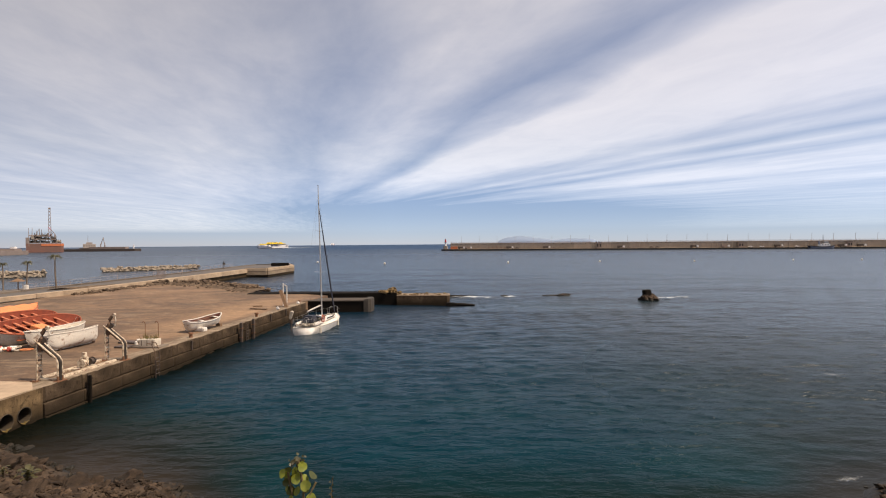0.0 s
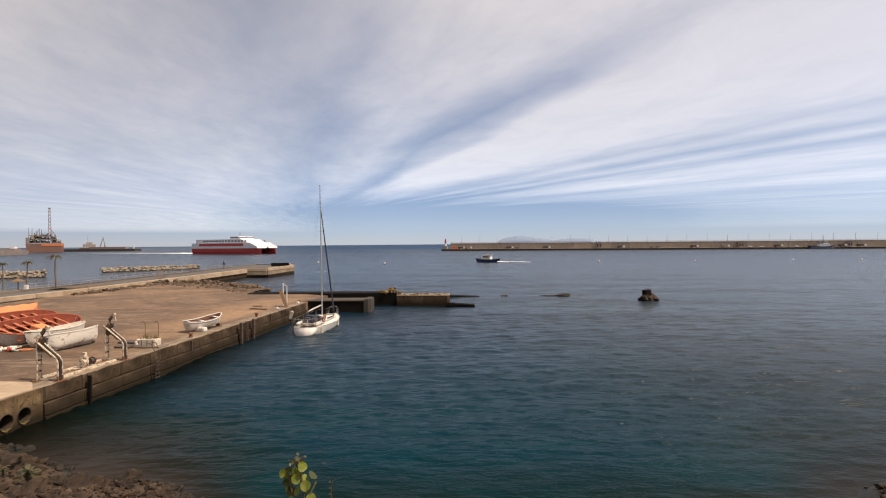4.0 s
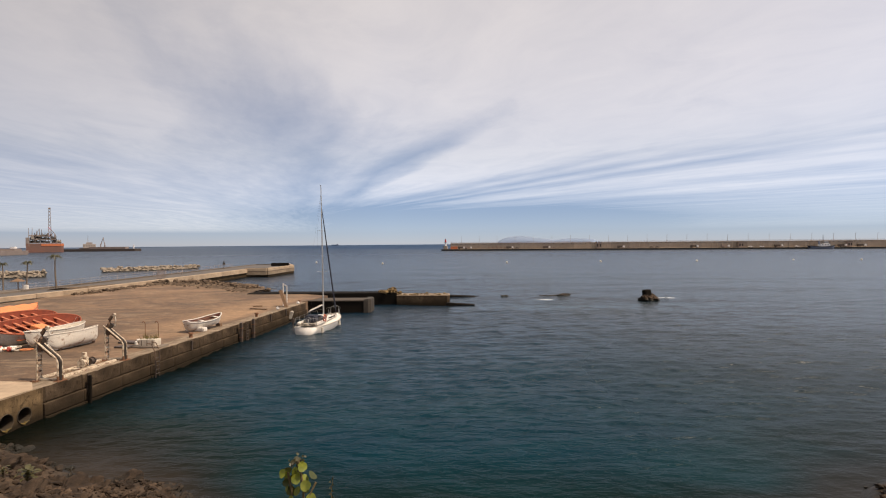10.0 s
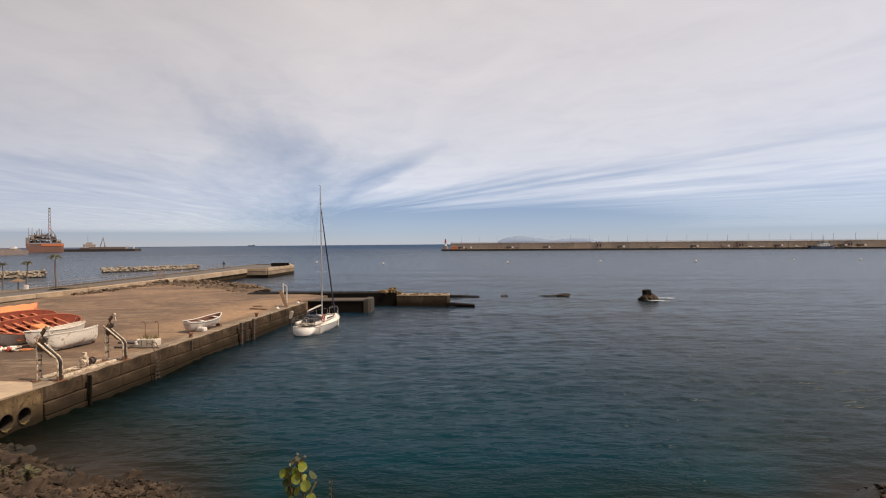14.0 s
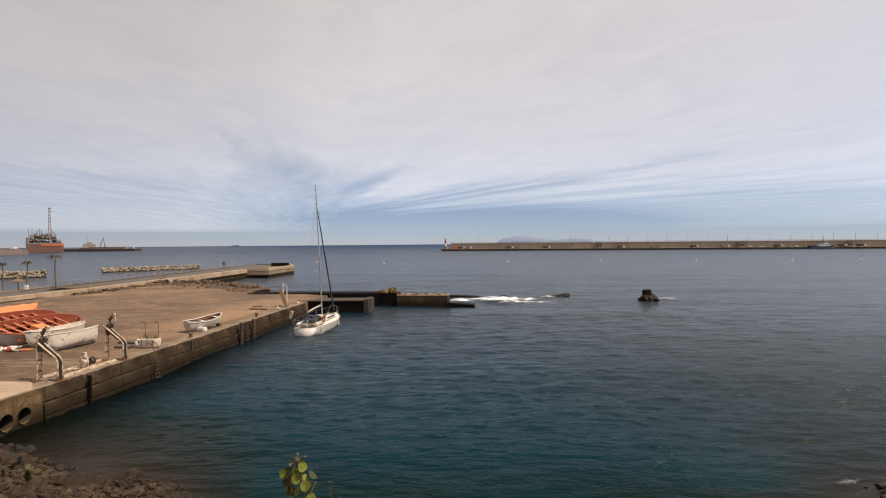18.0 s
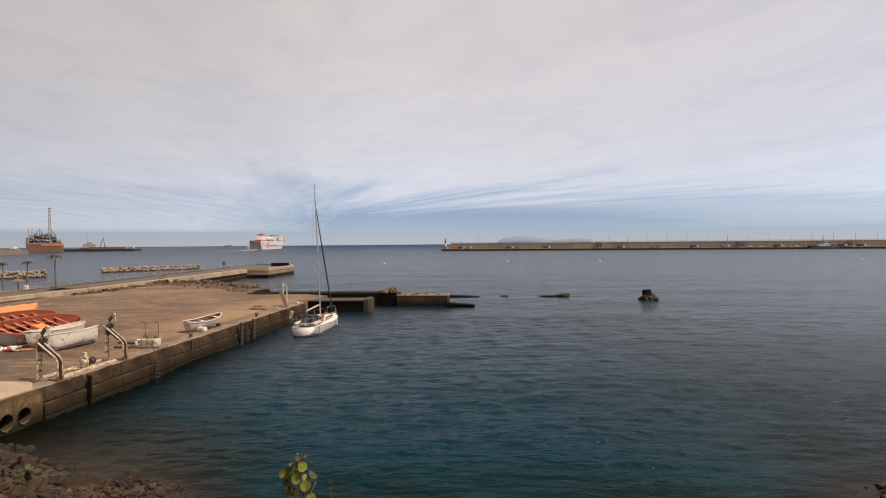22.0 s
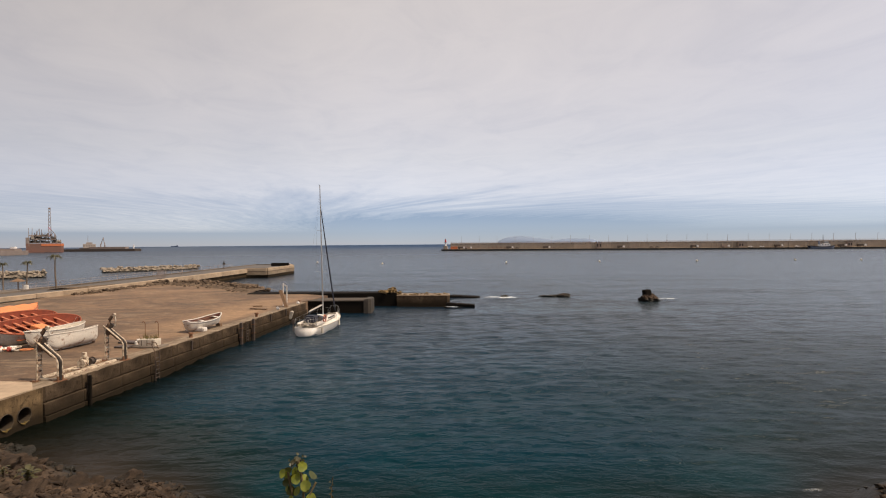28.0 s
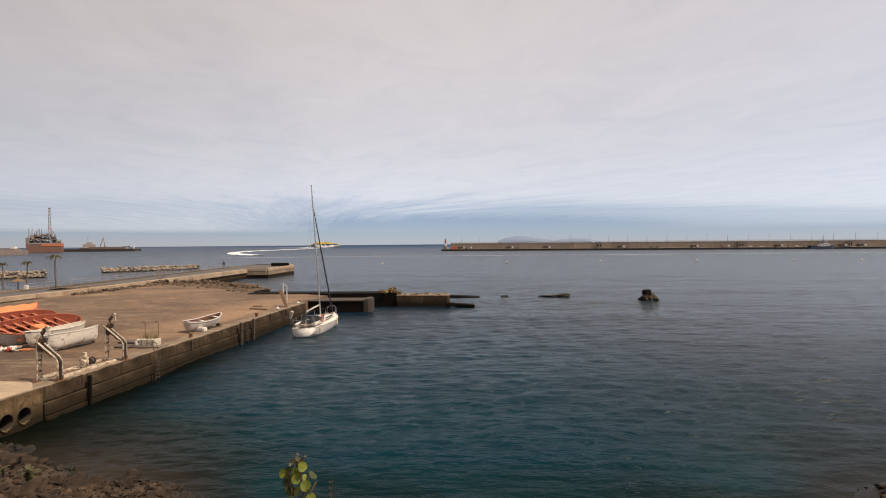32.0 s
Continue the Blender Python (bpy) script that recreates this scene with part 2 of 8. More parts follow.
def water_material():
    k = Mat("sea_water")
    w = k.coords("World")
    p = k.axes(w)
    patch = k.noise(k.coords("World", (0.05, 0.09, 1)), 1.0, 3, 0.55, 0.6)
    # depth from the stony shore outwards: brown shallows, teal sand, dark blue
    left = k.math("MULTIPLY", k.math("MAXIMUM", k.math("SUBTRACT", k.math("MULTIPLY", p[0], -1.0), 3.5), 0.0), 0.43)
    right = k.math("MULTIPLY", k.math("MAXIMUM", k.math("SUBTRACT", p[0], 9.0), 0.0), 0.30)
    reach = k.math("SUBTRACT", p[1], k.math("ADD", left, right))
    reach = k.math("ADD", reach, k.math("MULTIPLY", k.ramp(k.math("DIVIDE", k.math("ADD", p[0], 12.0), 30.0), [(0.06, 0.0), (0.26, 1.0), (0.70, 1.0), (0.86, 0.0)]), 3.4))
    reach = k.math("ADD", reach, k.math("MULTIPLY", k.math("SUBTRACT", patch, 0.5), k.math("MINIMUM", k.math("MULTIPLY", p[1], 0.22), 16.0)))
    tint = k.ramp(k.math("DIVIDE", reach, 120.0), [
        (0.118, (0.032, 0.0235, 0.0155)), (0.133, (0.022, 0.017, 0.0125)), (0.150, (0.010, 0.011, 0.009)), (0.176, (0.0035, 0.012, 0.012)), (0.205, (0.0007, 0.0185, 0.030)), (0.33, (0.0014, 0.018, 0.032)),
        (0.50, (0.0025, 0.013, 0.024)), (1.0, (0.004, 0.012, 0.022))])
    sand = k.noise(k.coords("World", (0.11, 0.16, 1)), 1.0, 4, 0.6, 0.8)
    sand = k.math("MULTIPLY", k.ramp(sand, [(0.45, 0.0), (0.66, 1.0)]), k.ramp(k.math("DIVIDE", reach, 120.0), [(0.145, 0.0), (0.165, 1.0), (0.24, 0.8), (0.36, 0.0)]))
    sand = k.math("MULTIPLY", sand, k.ramp(k.math("DIVIDE", k.math("ADD", p[0], 13.0), 8.0), [(0.0, 0.0), (1.0, 1.0)]))
    tint = k.mix(k.math("MULTIPLY", sand, 0.8), tint, (0.0008, 0.023, 0.031))
    # pale silt stirred up before the rocks
    sx = k.math("DIVIDE", k.math("SUBTRACT", p[0], 20.0), 22.0)
    sy = k.math("DIVIDE", k.math("SUBTRACT", p[1], 71.0), 13.0)
    silt = k.ramp(k.math("ADD", k.math("ADD", k.math("MULTIPLY", sx, sx), k.math("MULTIPLY", sy, sy)), k.math("MULTIPLY", patch, 0.8)), [(0.35, 0.8), (1.1, 0.0)])
    tint = k.mix(silt, tint, (0.014, 0.032, 0.034))
    tint = k.mix(k.ramp(k.math("DIVIDE", k.math("SUBTRACT", p[0], 5.0), 16.0), [(0.0, 0.0), (1.0, 0.75)]), tint, (0.0125, 0.0185, 0.0225))
    a = k.noise(k.coords(scale=(0.46, 1.0, 1)), 1.5, 4, 0.60, 0.12)
    a = k.math("POWER", a, 1.6)
    b = k.noise(k.coords(scale=(0.45, 1.0, 1)), 0.42, 3, 0.5, 0.1)
    c = k.noise(k.coords(scale=(0.25, 1.0, 1)), 0.06, 3, 0.5, 0.2)
    calm = k.ramp(k.math("DIVIDE", reach, 120.0), [(0.135, 0.25), (0.21, 1.0)])
    h = k.math("ADD", k.math("MULTIPLY", a, 0.48), k.math("ADD", k.math("MULTIPLY", b, 0.60), k.math("MULTIPLY", c, 1.4)))
    k.bump(k.math("MULTIPLY", h, calm), 1.0, 0.75)
    k.b.inputs["IOR"].default_value = 1.33
    rough = k.ramp(k.math("DIVIDE", p[1], 600.0), [(0.03, 0.20), (0.25, 0.21), (0.6, 0.26), (1.0, 0.30)])
    near = k.ramp(k.math("DIVIDE", p[1], 100.0), [(0.36, 1.0), (0.62, 0.0)])
    rough = k.math("ADD", rough, k.math("MULTIPLY", near, k.ramp(k.math("DIVIDE", p[0], 60.0), [(0.0, 0.0), (0.26, 0.12)])))
    # darker base colour along the quay foot paints in the wall's shade and reflection
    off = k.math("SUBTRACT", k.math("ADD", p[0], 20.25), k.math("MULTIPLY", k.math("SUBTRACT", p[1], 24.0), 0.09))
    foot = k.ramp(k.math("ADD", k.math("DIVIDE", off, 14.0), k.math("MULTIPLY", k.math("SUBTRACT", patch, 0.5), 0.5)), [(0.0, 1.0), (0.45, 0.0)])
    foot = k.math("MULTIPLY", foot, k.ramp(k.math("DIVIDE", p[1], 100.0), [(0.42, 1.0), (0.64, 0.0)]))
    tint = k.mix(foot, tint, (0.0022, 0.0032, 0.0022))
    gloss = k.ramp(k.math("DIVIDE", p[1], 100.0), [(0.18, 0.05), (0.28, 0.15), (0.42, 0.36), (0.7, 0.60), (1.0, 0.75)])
    # gloss lowered there as well, in place of the wall's dark reflection
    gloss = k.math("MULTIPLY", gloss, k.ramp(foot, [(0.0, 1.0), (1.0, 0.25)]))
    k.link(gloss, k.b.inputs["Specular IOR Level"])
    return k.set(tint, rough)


def deck_material():
    """Dusty concrete yard: sandy drifts, dark oil and tyre stains, fine cracks."""
    k = Mat("yard_concrete")
    v = k.coords()
    big = k.noise(k.coords(scale=(0.075, 0.10, 1)), 1.0, 6, 0.66, 0.8)
    mid = k.noise(k.coords(scale=(0.42, 0.62, 1)), 1.0, 8, 0.72, 0.7)
    fine = k.noise(v, 9.0, 4, 0.65)
    c = k.ramp(big, [(0.34, (0.075, 0.045, 0.026)), (0.44, (0.118, 0.070, 0.040)), (0.53, (0.170, 0.102, 0.058)), (0.66, (0.27, 0.165, 0.092))])
    c = k.mix(k.math("MULTIPLY", k.ramp(mid, [(0.50, 0.0), (0.60, 1.0)]), 0.55), c, (0.082, 0.055, 0.037))
    track = k.noise(k.coords(scale=(0.22, 0.7, 1), rot=(0, 0, 0.25)), 1.0, 7, 0.72, 0.5)
    c = k.mix(k.math("MULTIPLY", k.ramp(track, [(0.53, 0.0), (0.62, 1.0)]), 0.45), c, (0.28, 0.20, 0.13))
    # sand trodden along the landing edge
    g = k.axes(v)
    edge = k.math("SUBTRACT", k.math("SUBTRACT", k.math("MULTIPLY", k.math("SUBTRACT", g[1], 24.0), 0.09), 20.25), g[0])
    near = k.math("MULTIPLY", k.ramp(k.math("DIVIDE", edge, 12.0), [(0.12, 0.0), (0.22, 1.0), (0.45, 0.9), (0.75, 0.0)]), k.ramp(k.math("DIVIDE", g[1], 80.0), [(0.48, 0.0), (0.56, 1.0), (0.80, 1.0), (0.88, 0.3)]))
    c = k.mix(k.math("MULTIPLY", near, k.ramp(big, [(0.34, 0.25), (0.55, 0.8)])), c, (0.27, 0.165, 0.09))
    grit = k.noise(k.coords(scale=(1.5, 1.9, 1)), 1.0, 8, 0.75, 0.3)
    c = k.mix(1.0, c, k.ramp(grit, [(0.32, 0.62), (0.5, 1.0), (0.68, 1.32)]), "MULTIPLY")
    c = k.mix(1.0, c, k.ramp(fine, [(0.2, 0.75), (0.8, 1.15)]), "MULTIPLY")
    k.bump(k.math("ADD", fine, mid), 0.35, 0.01)
    return k.set(c, 0.9)


def wall_material(name, low, mid, high):
    """Harbour wall: grey-brown concrete, black weed below, rust and salt runs."""
    k = Mat(name)
    g = k.axes(k.coords("World"))
    v = k.coords()
    runs = k.noise(k.coords(scale=(2.2, 2.2, 0.25)), 1.0, 5, 0.65, 0.2)
    big = k.noise(v, 0.7, 5, 0.6, 0.3)
    fine = k.noise(v, 14.0, 4, 0.6)
    c = k.ramp(big, [(0.3, low), (0.55, mid), (0.75, high)])
    c = k.mix(k.math("MULTIPLY", k.ramp(runs, [(0.5, 0.0), (0.7, 1.0)]), 0.7), c, (0.040, 0.026, 0.015))
    weed = k.ramp(k.math("MULTIPLY", k.math("ADD", g[2], k.math("MULTIPLY", runs, 0.8)), 0.5), [(0.33, 1.0), (0.74, 0.0)])
    c = k.mix(weed, c, (0.023, 0.016, 0.009))
    chips = k.noise(v, 3.2, 6, 0.72, 0.6)
    c = k.mix(k.math("MULTIPLY", k.ramp(chips, [(0.54, 0.0), (0.60, 1.0)]), k.math("SUBTRACT", 1.0, weed)), c, tuple(0.45 * a for a in mid))
    c = k.mix(1.0, c, k.ramp(fine, [(0.2, 0.7), (0.8, 1.15)]), "MULTIPLY")
    # trodden, dusty upper faces
    flat = k.ramp(k.axes(k.node("ShaderNodeNewGeometry").outputs["Normal"])[2], [(0.6, 0.0), (0.9, 1.0)])
    dust = k.ramp(k.noise(k.coords(scale=(1.4, 0.6, 1)), 1.0, 6, 0.7, 0.4), [(0.36, 0.25), (0.62, 0.95)])
    c = k.mix(k.math("MULTIPLY", k.math("MULTIPLY", flat, dust), k.ramp(g[2], [(0.88, 0.0), (0.98, 1.0)])), c, (0.29, 0.225, 0.165))
    info = k.node("ShaderNodeObjectInfo").outputs["Random"]
    c = k.mix(1.0, c, k.ramp(info, [(0.0, 0.88), (1.0, 1.10)]), "MULTIPLY")
    k.bump(k.math("ADD", k.math("MULTIPLY", big, 2.0), fine), 0.8, 0.03)
    return k.set(c, 0.9, spec=0.12)


def rock_material(name, dark, light, wet=True):
    k = Mat(name)
    v = k.coords()
    g = k.axes(k.coords("World"))
    big = k.noise(v, 0.9, 6, 0.65, 0.4)
    fine = k.noise(v, 11.0, 5, 0.7)
    c = k.ramp(big, [(0.3, dark), (0.5, tuple((a + b) / 2 for a, b in zip(dark, light))), (0.72, light)])
    isl = k.node("ShaderNodeNewGeometry").outputs["Random Per Island"]
    c = k.mix(1.0, c, k.ramp(isl, [(0.0, 0.6), (1.0, 1.2)]), "MULTIPLY")
    c = k.mix(1.0, c, k.ramp(fine, [(0.25, 0.55), (0.75, 1.2)]), "MULTIPLY")
    r = 0.9
    if wet:
        damp = k.ramp(k.math("ADD", g[2], k.math("MULTIPLY", big, 0.6)), [(0.45, 1.0), (0.8, 0.0)])
        c = k.mix(damp, c, (0.016, 0.014, 0.010))
        r = k.ramp(damp, [(0.0, 0.9), (1.0, 0.45)])
    k.bump(k.math("ADD", k.math("MULTIPLY", big, 2.0), fine), 0.9, 0.04)
    return k.set(c, r, spec=0.2)


def foam_material(name, low, high, size=0.42, most=1.0):
    """Broken white foam: holes where the water shows through, frayed towards its rim."""
    k = Mat(name)
    n = k.noise(k.coords(scale=(0.45, 1.0, 1)), size, 7, 0.68, 0.7)
    xyz = k.axes(k.node("ShaderNodeTexCoord").outputs["Generated"])
    ex = k.math("MULTIPLY", k.math("SUBTRACT", xyz[0], 0.5), 2.0)
    ey = k.math("MULTIPLY", k.math("SUBTRACT", xyz[1], 0.5), 2.0)
    r = k.math("SQRT", k.math("ADD", k.math("MULTIPLY", ex, ex), k.math("MULTIPLY", ey, ey)))
    a = k.ramp(k.math("ADD", n, k.math("MULTIPLY", k.math("SUBTRACT", 0.5, r), 0.34)), [(low, 0.0), (high, 1.0)])
    a = k.math("MULTIPLY", a, k.ramp(r, [(0.8, 1.0), (1.0, 0.0)]))
    k.link(k.math("MULTIPLY", a, most), k.b.inputs["Alpha"])
    k.bump(n, 0.5, 0.1)
    return k.set((0.80, 0.83, 0.84), 0.8)


def wake_material(name, low, high, most, fade=1.0, span=330.0):
    """Streaky foam left by a ship."""
    k = Mat(name)
    n = k.noise(k.coords(scale=(0.25, 0.06, 1)), 1.0, 6, 0.7, 0.4)
    along = k.math("ADD", k.math("DIVIDE", k.axes(k.node("ShaderNodeTexCoord").outputs["Object"])[1], span), 1.0)
    a = k.math("MULTIPLY", k.ramp(n, [(low, 0.0), (high, 1.0)]), k.ramp(along, [(0.0, fade), (0.75, 0.5 + 0.5 * fade), (0.92, 1.0)]))
    k.link(k.math("MULTIPLY", a, most), k.b.inputs["Alpha"])
    k.bump(n, 0.5, 0.2)
    return k.set((0.84, 0.86, 0.87), 0.8)


M_CLOUD = cloud_material()
M_WAKE = wake_material("wake_foam", 0.28, 0.5, 1.0, 0.0, 230.0)
M_SLICK = wake_material("wake_slick", 0.36, 0.62, 0.40)
M_TRAIL = wake_material("wake_trail", 0.30, 0.52, 0.9)
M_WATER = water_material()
M_DECK = deck_material()
M_WALL = wall_material("harbour_wall", (0.032, 0.022, 0.0135), (0.072, 0.049, 0.031), (0.155, 0.110, 0.071))
M_FOAM = foam_material("foam", 0.46, 0.74, 1.5, 0.75)
M_SURGE = foam_material("surge_foam", 0.42, 0.64, 0.8, 0.95)
M_LAVA = rock_material("lava_rock", (0.013, 0.0085, 0.006), (0.090, 0.058, 0.038))
M_DRYLAVA = rock_material("dry_lava_rock", (0.015, 0.010, 0.007), (0.100, 0.066, 0.043))
M_SHORE = rock_material("red_brown_shore", (0.020, 0.0135, 0.009), (0.122, 0.081, 0.052))
M_WASH = foam_material("thin_wash", 0.50, 0.80, 5.0, 0.24)
M_ARMOUR = rock_material("armour_rock", (0.11, 0.088, 0.068), (0.37, 0.305, 0.235), wet=True)
M_RUBBLE = rock_material("rubble_rock", (0.055, 0.038, 0.027), (0.22, 0.155, 0.105), wet=False)
M_PALE = worn("pale_concrete", (0.44, 0.33, 0.225), (0.28, 0.20, 0.135), 0.25, 0.7, 0.85, spread=0.15)
M_PALE2 = worn("stained_pale_concrete", (0.33, 0.25, 0.17), (0.16, 0.115, 0.075), 0.35, 0.8, 0.85, spread=0.2)
M_WEED = worn("weedy_wall", (0.014, 0.0105, 0.0075), (0.006, 0.005, 0.004), 0.8, 0.8, 0.85, bump=0.5, dist=0.03)
M_WEED.node_tree.nodes["Principled BSDF"].inputs["Specular IOR Level"].default_value = 0.08
M_GREY = worn("grey_concrete", (0.17, 0.135, 0.105), (0.105, 0.082, 0.063), 0.15, 0.8, 0.9, spread=0.15)
M_TAN = worn("tan_breakwater", (0.33, 0.280, 0.230), (0.21, 0.175, 0.142), 0.09, 0.8, 0.9, spread=0.2, fine=9.0)
M_BLACK = worn("tarred_base", (0.030, 0.027, 0.024), (0.012, 0.012, 0.012), 0.4, 0.7, 0.8)
M_WHITE = worn("white_paint", (0.76, 0.74, 0.70), (0.42, 0.32, 0.22), 1.6, 0.6, 0.45, bump=0.08)
M_RUST = worn("rusty_white_steel", (0.62, 0.52, 0.39), (0.13, 0.050, 0.020), 5.5, 0.9, 0.65, bump=0.4, dist=0.004, edge=0.09, cover=0.05)
M_RUSTY = worn("rust", (0.20, 0.085, 0.035), (0.09, 0.045, 0.025), 6.0, 0.8, 0.85, bump=0.4)
M_DARK = worn("dark_metal", (0.045, 0.040, 0.036), (0.12, 0.06, 0.03), 5.0, 0.5, 0.6)
M_ORANGE = worn("orange_gelcoat", (0.40, 0.098, 0.038), (0.22, 0.055, 0.024), 2.0, 0.8, 0.5, bump=0.1)
M_THWART = worn("faded_orange_boards", (0.48, 0.165, 0.085), (0.30, 0.085, 0.040), 2.6, 0.8, 0.7, bump=0.2)
M_ORTARP = worn("orange_canvas", (0.66, 0.24, 0.09), (0.50, 0.17, 0.07), 1.5, 0.6, 0.8, bump=0.6, dist=0.05)
M_WOOD = worn("brown_wood", (0.20, 0.115, 0.06), (0.10, 0.06, 0.035), 5.0, 0.7, 0.75)
M_RED = worn("red_paint", (0.42, 0.055, 0.035), (0.27, 0.05, 0.03), 2.5, 0.6, 0.5)
M_GLASS = worn("dark_glass", (0.02, 0.025, 0.03), (0.03, 0.035, 0.04), 2.0, 0.4, 0.15, bump=0.0)
M_NAVY = worn("navy_canvas", (0.025, 0.028, 0.045), (0.05, 0.05, 0.065), 3.0, 0.5, 0.8)
M_ALLOY = worn("mast_alloy", (0.50, 0.49, 0.47), (0.36, 0.34, 0.32), 3.0, 0.5, 0.4, metal=0.6, bump=0.05)
M_YELLOW = worn("yellow_paint", (0.74, 0.53, 0.04), (0.62, 0.42, 0.03), 0.3, 0.5, 0.5, bump=0.05, fine=9.0)
M_SHIPWHITE = worn("ship_white", (0.74, 0.72, 0.71), (0.60, 0.57, 0.54), 0.15, 0.6, 0.45, bump=0.05, fine=9.0)
M_SHIPGREY = worn("ship_blue_grey", (0.16, 0.18, 0.24), (0.11, 0.13, 0.18), 0.2, 0.6, 0.5, bump=0.05, fine=9.0)
M_SHIPNAVY = worn("ship_navy", (0.03, 0.045, 0.12), (0.02, 0.03, 0.08), 0.3, 0.5, 0.5, bump=0.05, fine=9.0)
M_SHIPRED = worn("ship_red", (0.50, 0.05, 0.045), (0.40, 0.045, 0.04), 0.2, 0.5, 0.5, bump=0.05, fine=9.0)
M_SHIPORANGE = worn("ship_orange", (0.55, 0.16, 0.06), (0.40, 0.12, 0.05), 0.1, 0.6, 0.6, bump=0.05, fine=9.0)
M_STEEL = worn("plant_steel", (0.28, 0.22, 0.19), (0.17, 0.13, 0.11), 0.15, 0.7, 0.7, bump=0.1, fine=9.0)
M_ASPHALT = worn("asphalt", (0.11, 0.095, 0.082), (0.07, 0.06, 0.055), 0.2, 0.6, 0.9)


# ---- sky: one moving sheet of thin cloud, and islands far off ----
bm = bmesh.new()
bmesh.ops.create_grid(bm, x_segments=2, y_segments=2, size=1.0, matrix=Matrix.Diagonal((4600, 5600, 1, 1)))
cloud = solid("cloud_backdrop", bm, M_CLOUD, "thin streaky white cloud sheet drifting high over the sea", "cloud", kind="structure")

# pale blue base colour carries the haze of distance
M_ISLE = worn("hazed_island", (0.265, 0.335, 0.455), (0.255, 0.325, 0.44), 0.004, 0.5, 1.0, bump=0.0, fine=0.002)
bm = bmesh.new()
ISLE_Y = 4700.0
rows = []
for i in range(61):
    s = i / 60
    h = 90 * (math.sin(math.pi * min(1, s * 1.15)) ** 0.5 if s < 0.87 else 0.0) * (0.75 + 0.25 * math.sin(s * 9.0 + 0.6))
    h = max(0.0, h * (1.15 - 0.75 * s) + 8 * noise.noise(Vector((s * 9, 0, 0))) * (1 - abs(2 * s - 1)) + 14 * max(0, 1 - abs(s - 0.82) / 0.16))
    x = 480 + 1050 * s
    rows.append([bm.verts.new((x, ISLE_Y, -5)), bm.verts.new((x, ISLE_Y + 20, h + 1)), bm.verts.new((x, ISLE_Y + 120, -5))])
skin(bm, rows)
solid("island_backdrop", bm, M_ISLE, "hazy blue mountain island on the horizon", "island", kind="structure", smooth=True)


# ---- sea ----
def sea():
    r = np.concatenate([np.geomspace(9, 18, 20, endpoint=False), np.geomspace(18, 150, 500, endpoint=False), np.geomspace(150, 4950, 130)])
    a = np.radians(np.concatenate([np.linspace(-75, -46, 12, endpoint=False), np.linspace(-46, 46, 360, endpoint=False), np.linspace(46, 75, 13)]))
    rings, steps = len(r), len(a)
    R, A = np.meshgrid(r, a, indexing="ij")
    X, Y = R * np.sin(A), R * np.cos(A)
    Z = np.zeros_like(X)
    rng = np.random.RandomState(5)
    gap = np.gradient(r)[:, None] * 3.0 + R * 0.0
    for wl, amp, spread in ((26, 0.05, 0.35), (17, 0.035, 0.5), (11, 0.024, 0.6), (7, 0.013, 0.5), (4.3, 0.011, 0.5), (2.6, 0.016, 0.5), (1.6, 0.019, 0.5), (1.0, 0.015, 0.6), (0.65, 0.009, 0.7)):
        for _ in range(3):
            th = -math.pi / 2 + rng.uniform(-spread, spread)
            k = 2 * math.pi / (wl * rng.uniform(0.8, 1.2))
            ph = k * (X * math.cos(th) + Y * math.sin(th)) + rng.uniform(0, 6.28) + 0.6 * np.sin(X * 0.11 + rng.uniform(0, 6)) 
            Z += amp * 0.75 * np.sin(ph) * np.clip((wl - gap) / gap, 0, 1)
    near = np.clip((Y - 14) / 14, 0.25, 1)
    Z *= near
    verts = np.stack([X, Y, Z], -1).reshape(-1, 3)
    i = np.arange(rings * steps).reshape(rings, steps)
    faces = np.stack([i[:-1, :-1], i[:-1, 1:], i[1:, 1:], i[1:, :-1]], -1).reshape(-1, 4)
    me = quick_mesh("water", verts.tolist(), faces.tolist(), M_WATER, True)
    return tagged(new("water", me), "dark teal harbour water with small wind ripples", "sea", kind="structure")


water = sea()
# sea behind and beside, flat, to close the place
bm = bmesh.new()
prism(bm, [(-4900, -400), (4900, -400), (4900, 4950), (-4900, 4950)], -6.0, -4.0)
solid("seabed", bm, M_BLACK, "dark stony sea bed under the water", "sea bed", kind="structure")


# ---- shore under the camera ----
SHORE = [(-60, 27.0), (-20, 23.4), (-15.6, 20.9), (-12.6, 19.6), (-9.7, 18.4), (-5, 16.4), (5, 16.0), (12, 17.2), (16, 18.7), (25, 20), (60, 24)]


def shore_y(x):
    for (x0, y0), (x1, y1) in zip(SHORE, SHORE[1:]):
        if x <= x1:
            return y0 + (y1 - y0) * max(0.0, (x - x0) / (x1 - x0))
    return SHORE[-1][1]


def land_z(x, y):
    s = shore_y(x) - y
    z = 0.40 * s if s > 0 else 0.5 * s
    z = min(z, 6.9)
    return max(-3.0, z + 0.35 * noise.noise(Vector((x * 0.35, y * 0.35, 0))) + 0.15 * noise.noise(Vector((x, y, 3))))


def land():
    xs = [-60 + 0.5 * i for i in range(241)]
    ys = [-12 + 0.5 * i for i in range(90)]
    verts = [(x, y, land_z(x, y)) for y in ys for x in xs]
    n = len(xs)
    faces = [(j * n + i, j * n + i + 1, (j + 1) * n + i + 1, (j + 1) * n + i) for j in range(len(ys) - 1) for i in range(n - 1)]
    return tagged(new("ground", quick_mesh("ground", verts, faces, M_SHORE, True)), "dark brown lava shore sloping to the water", "shore", kind="structure")


land()


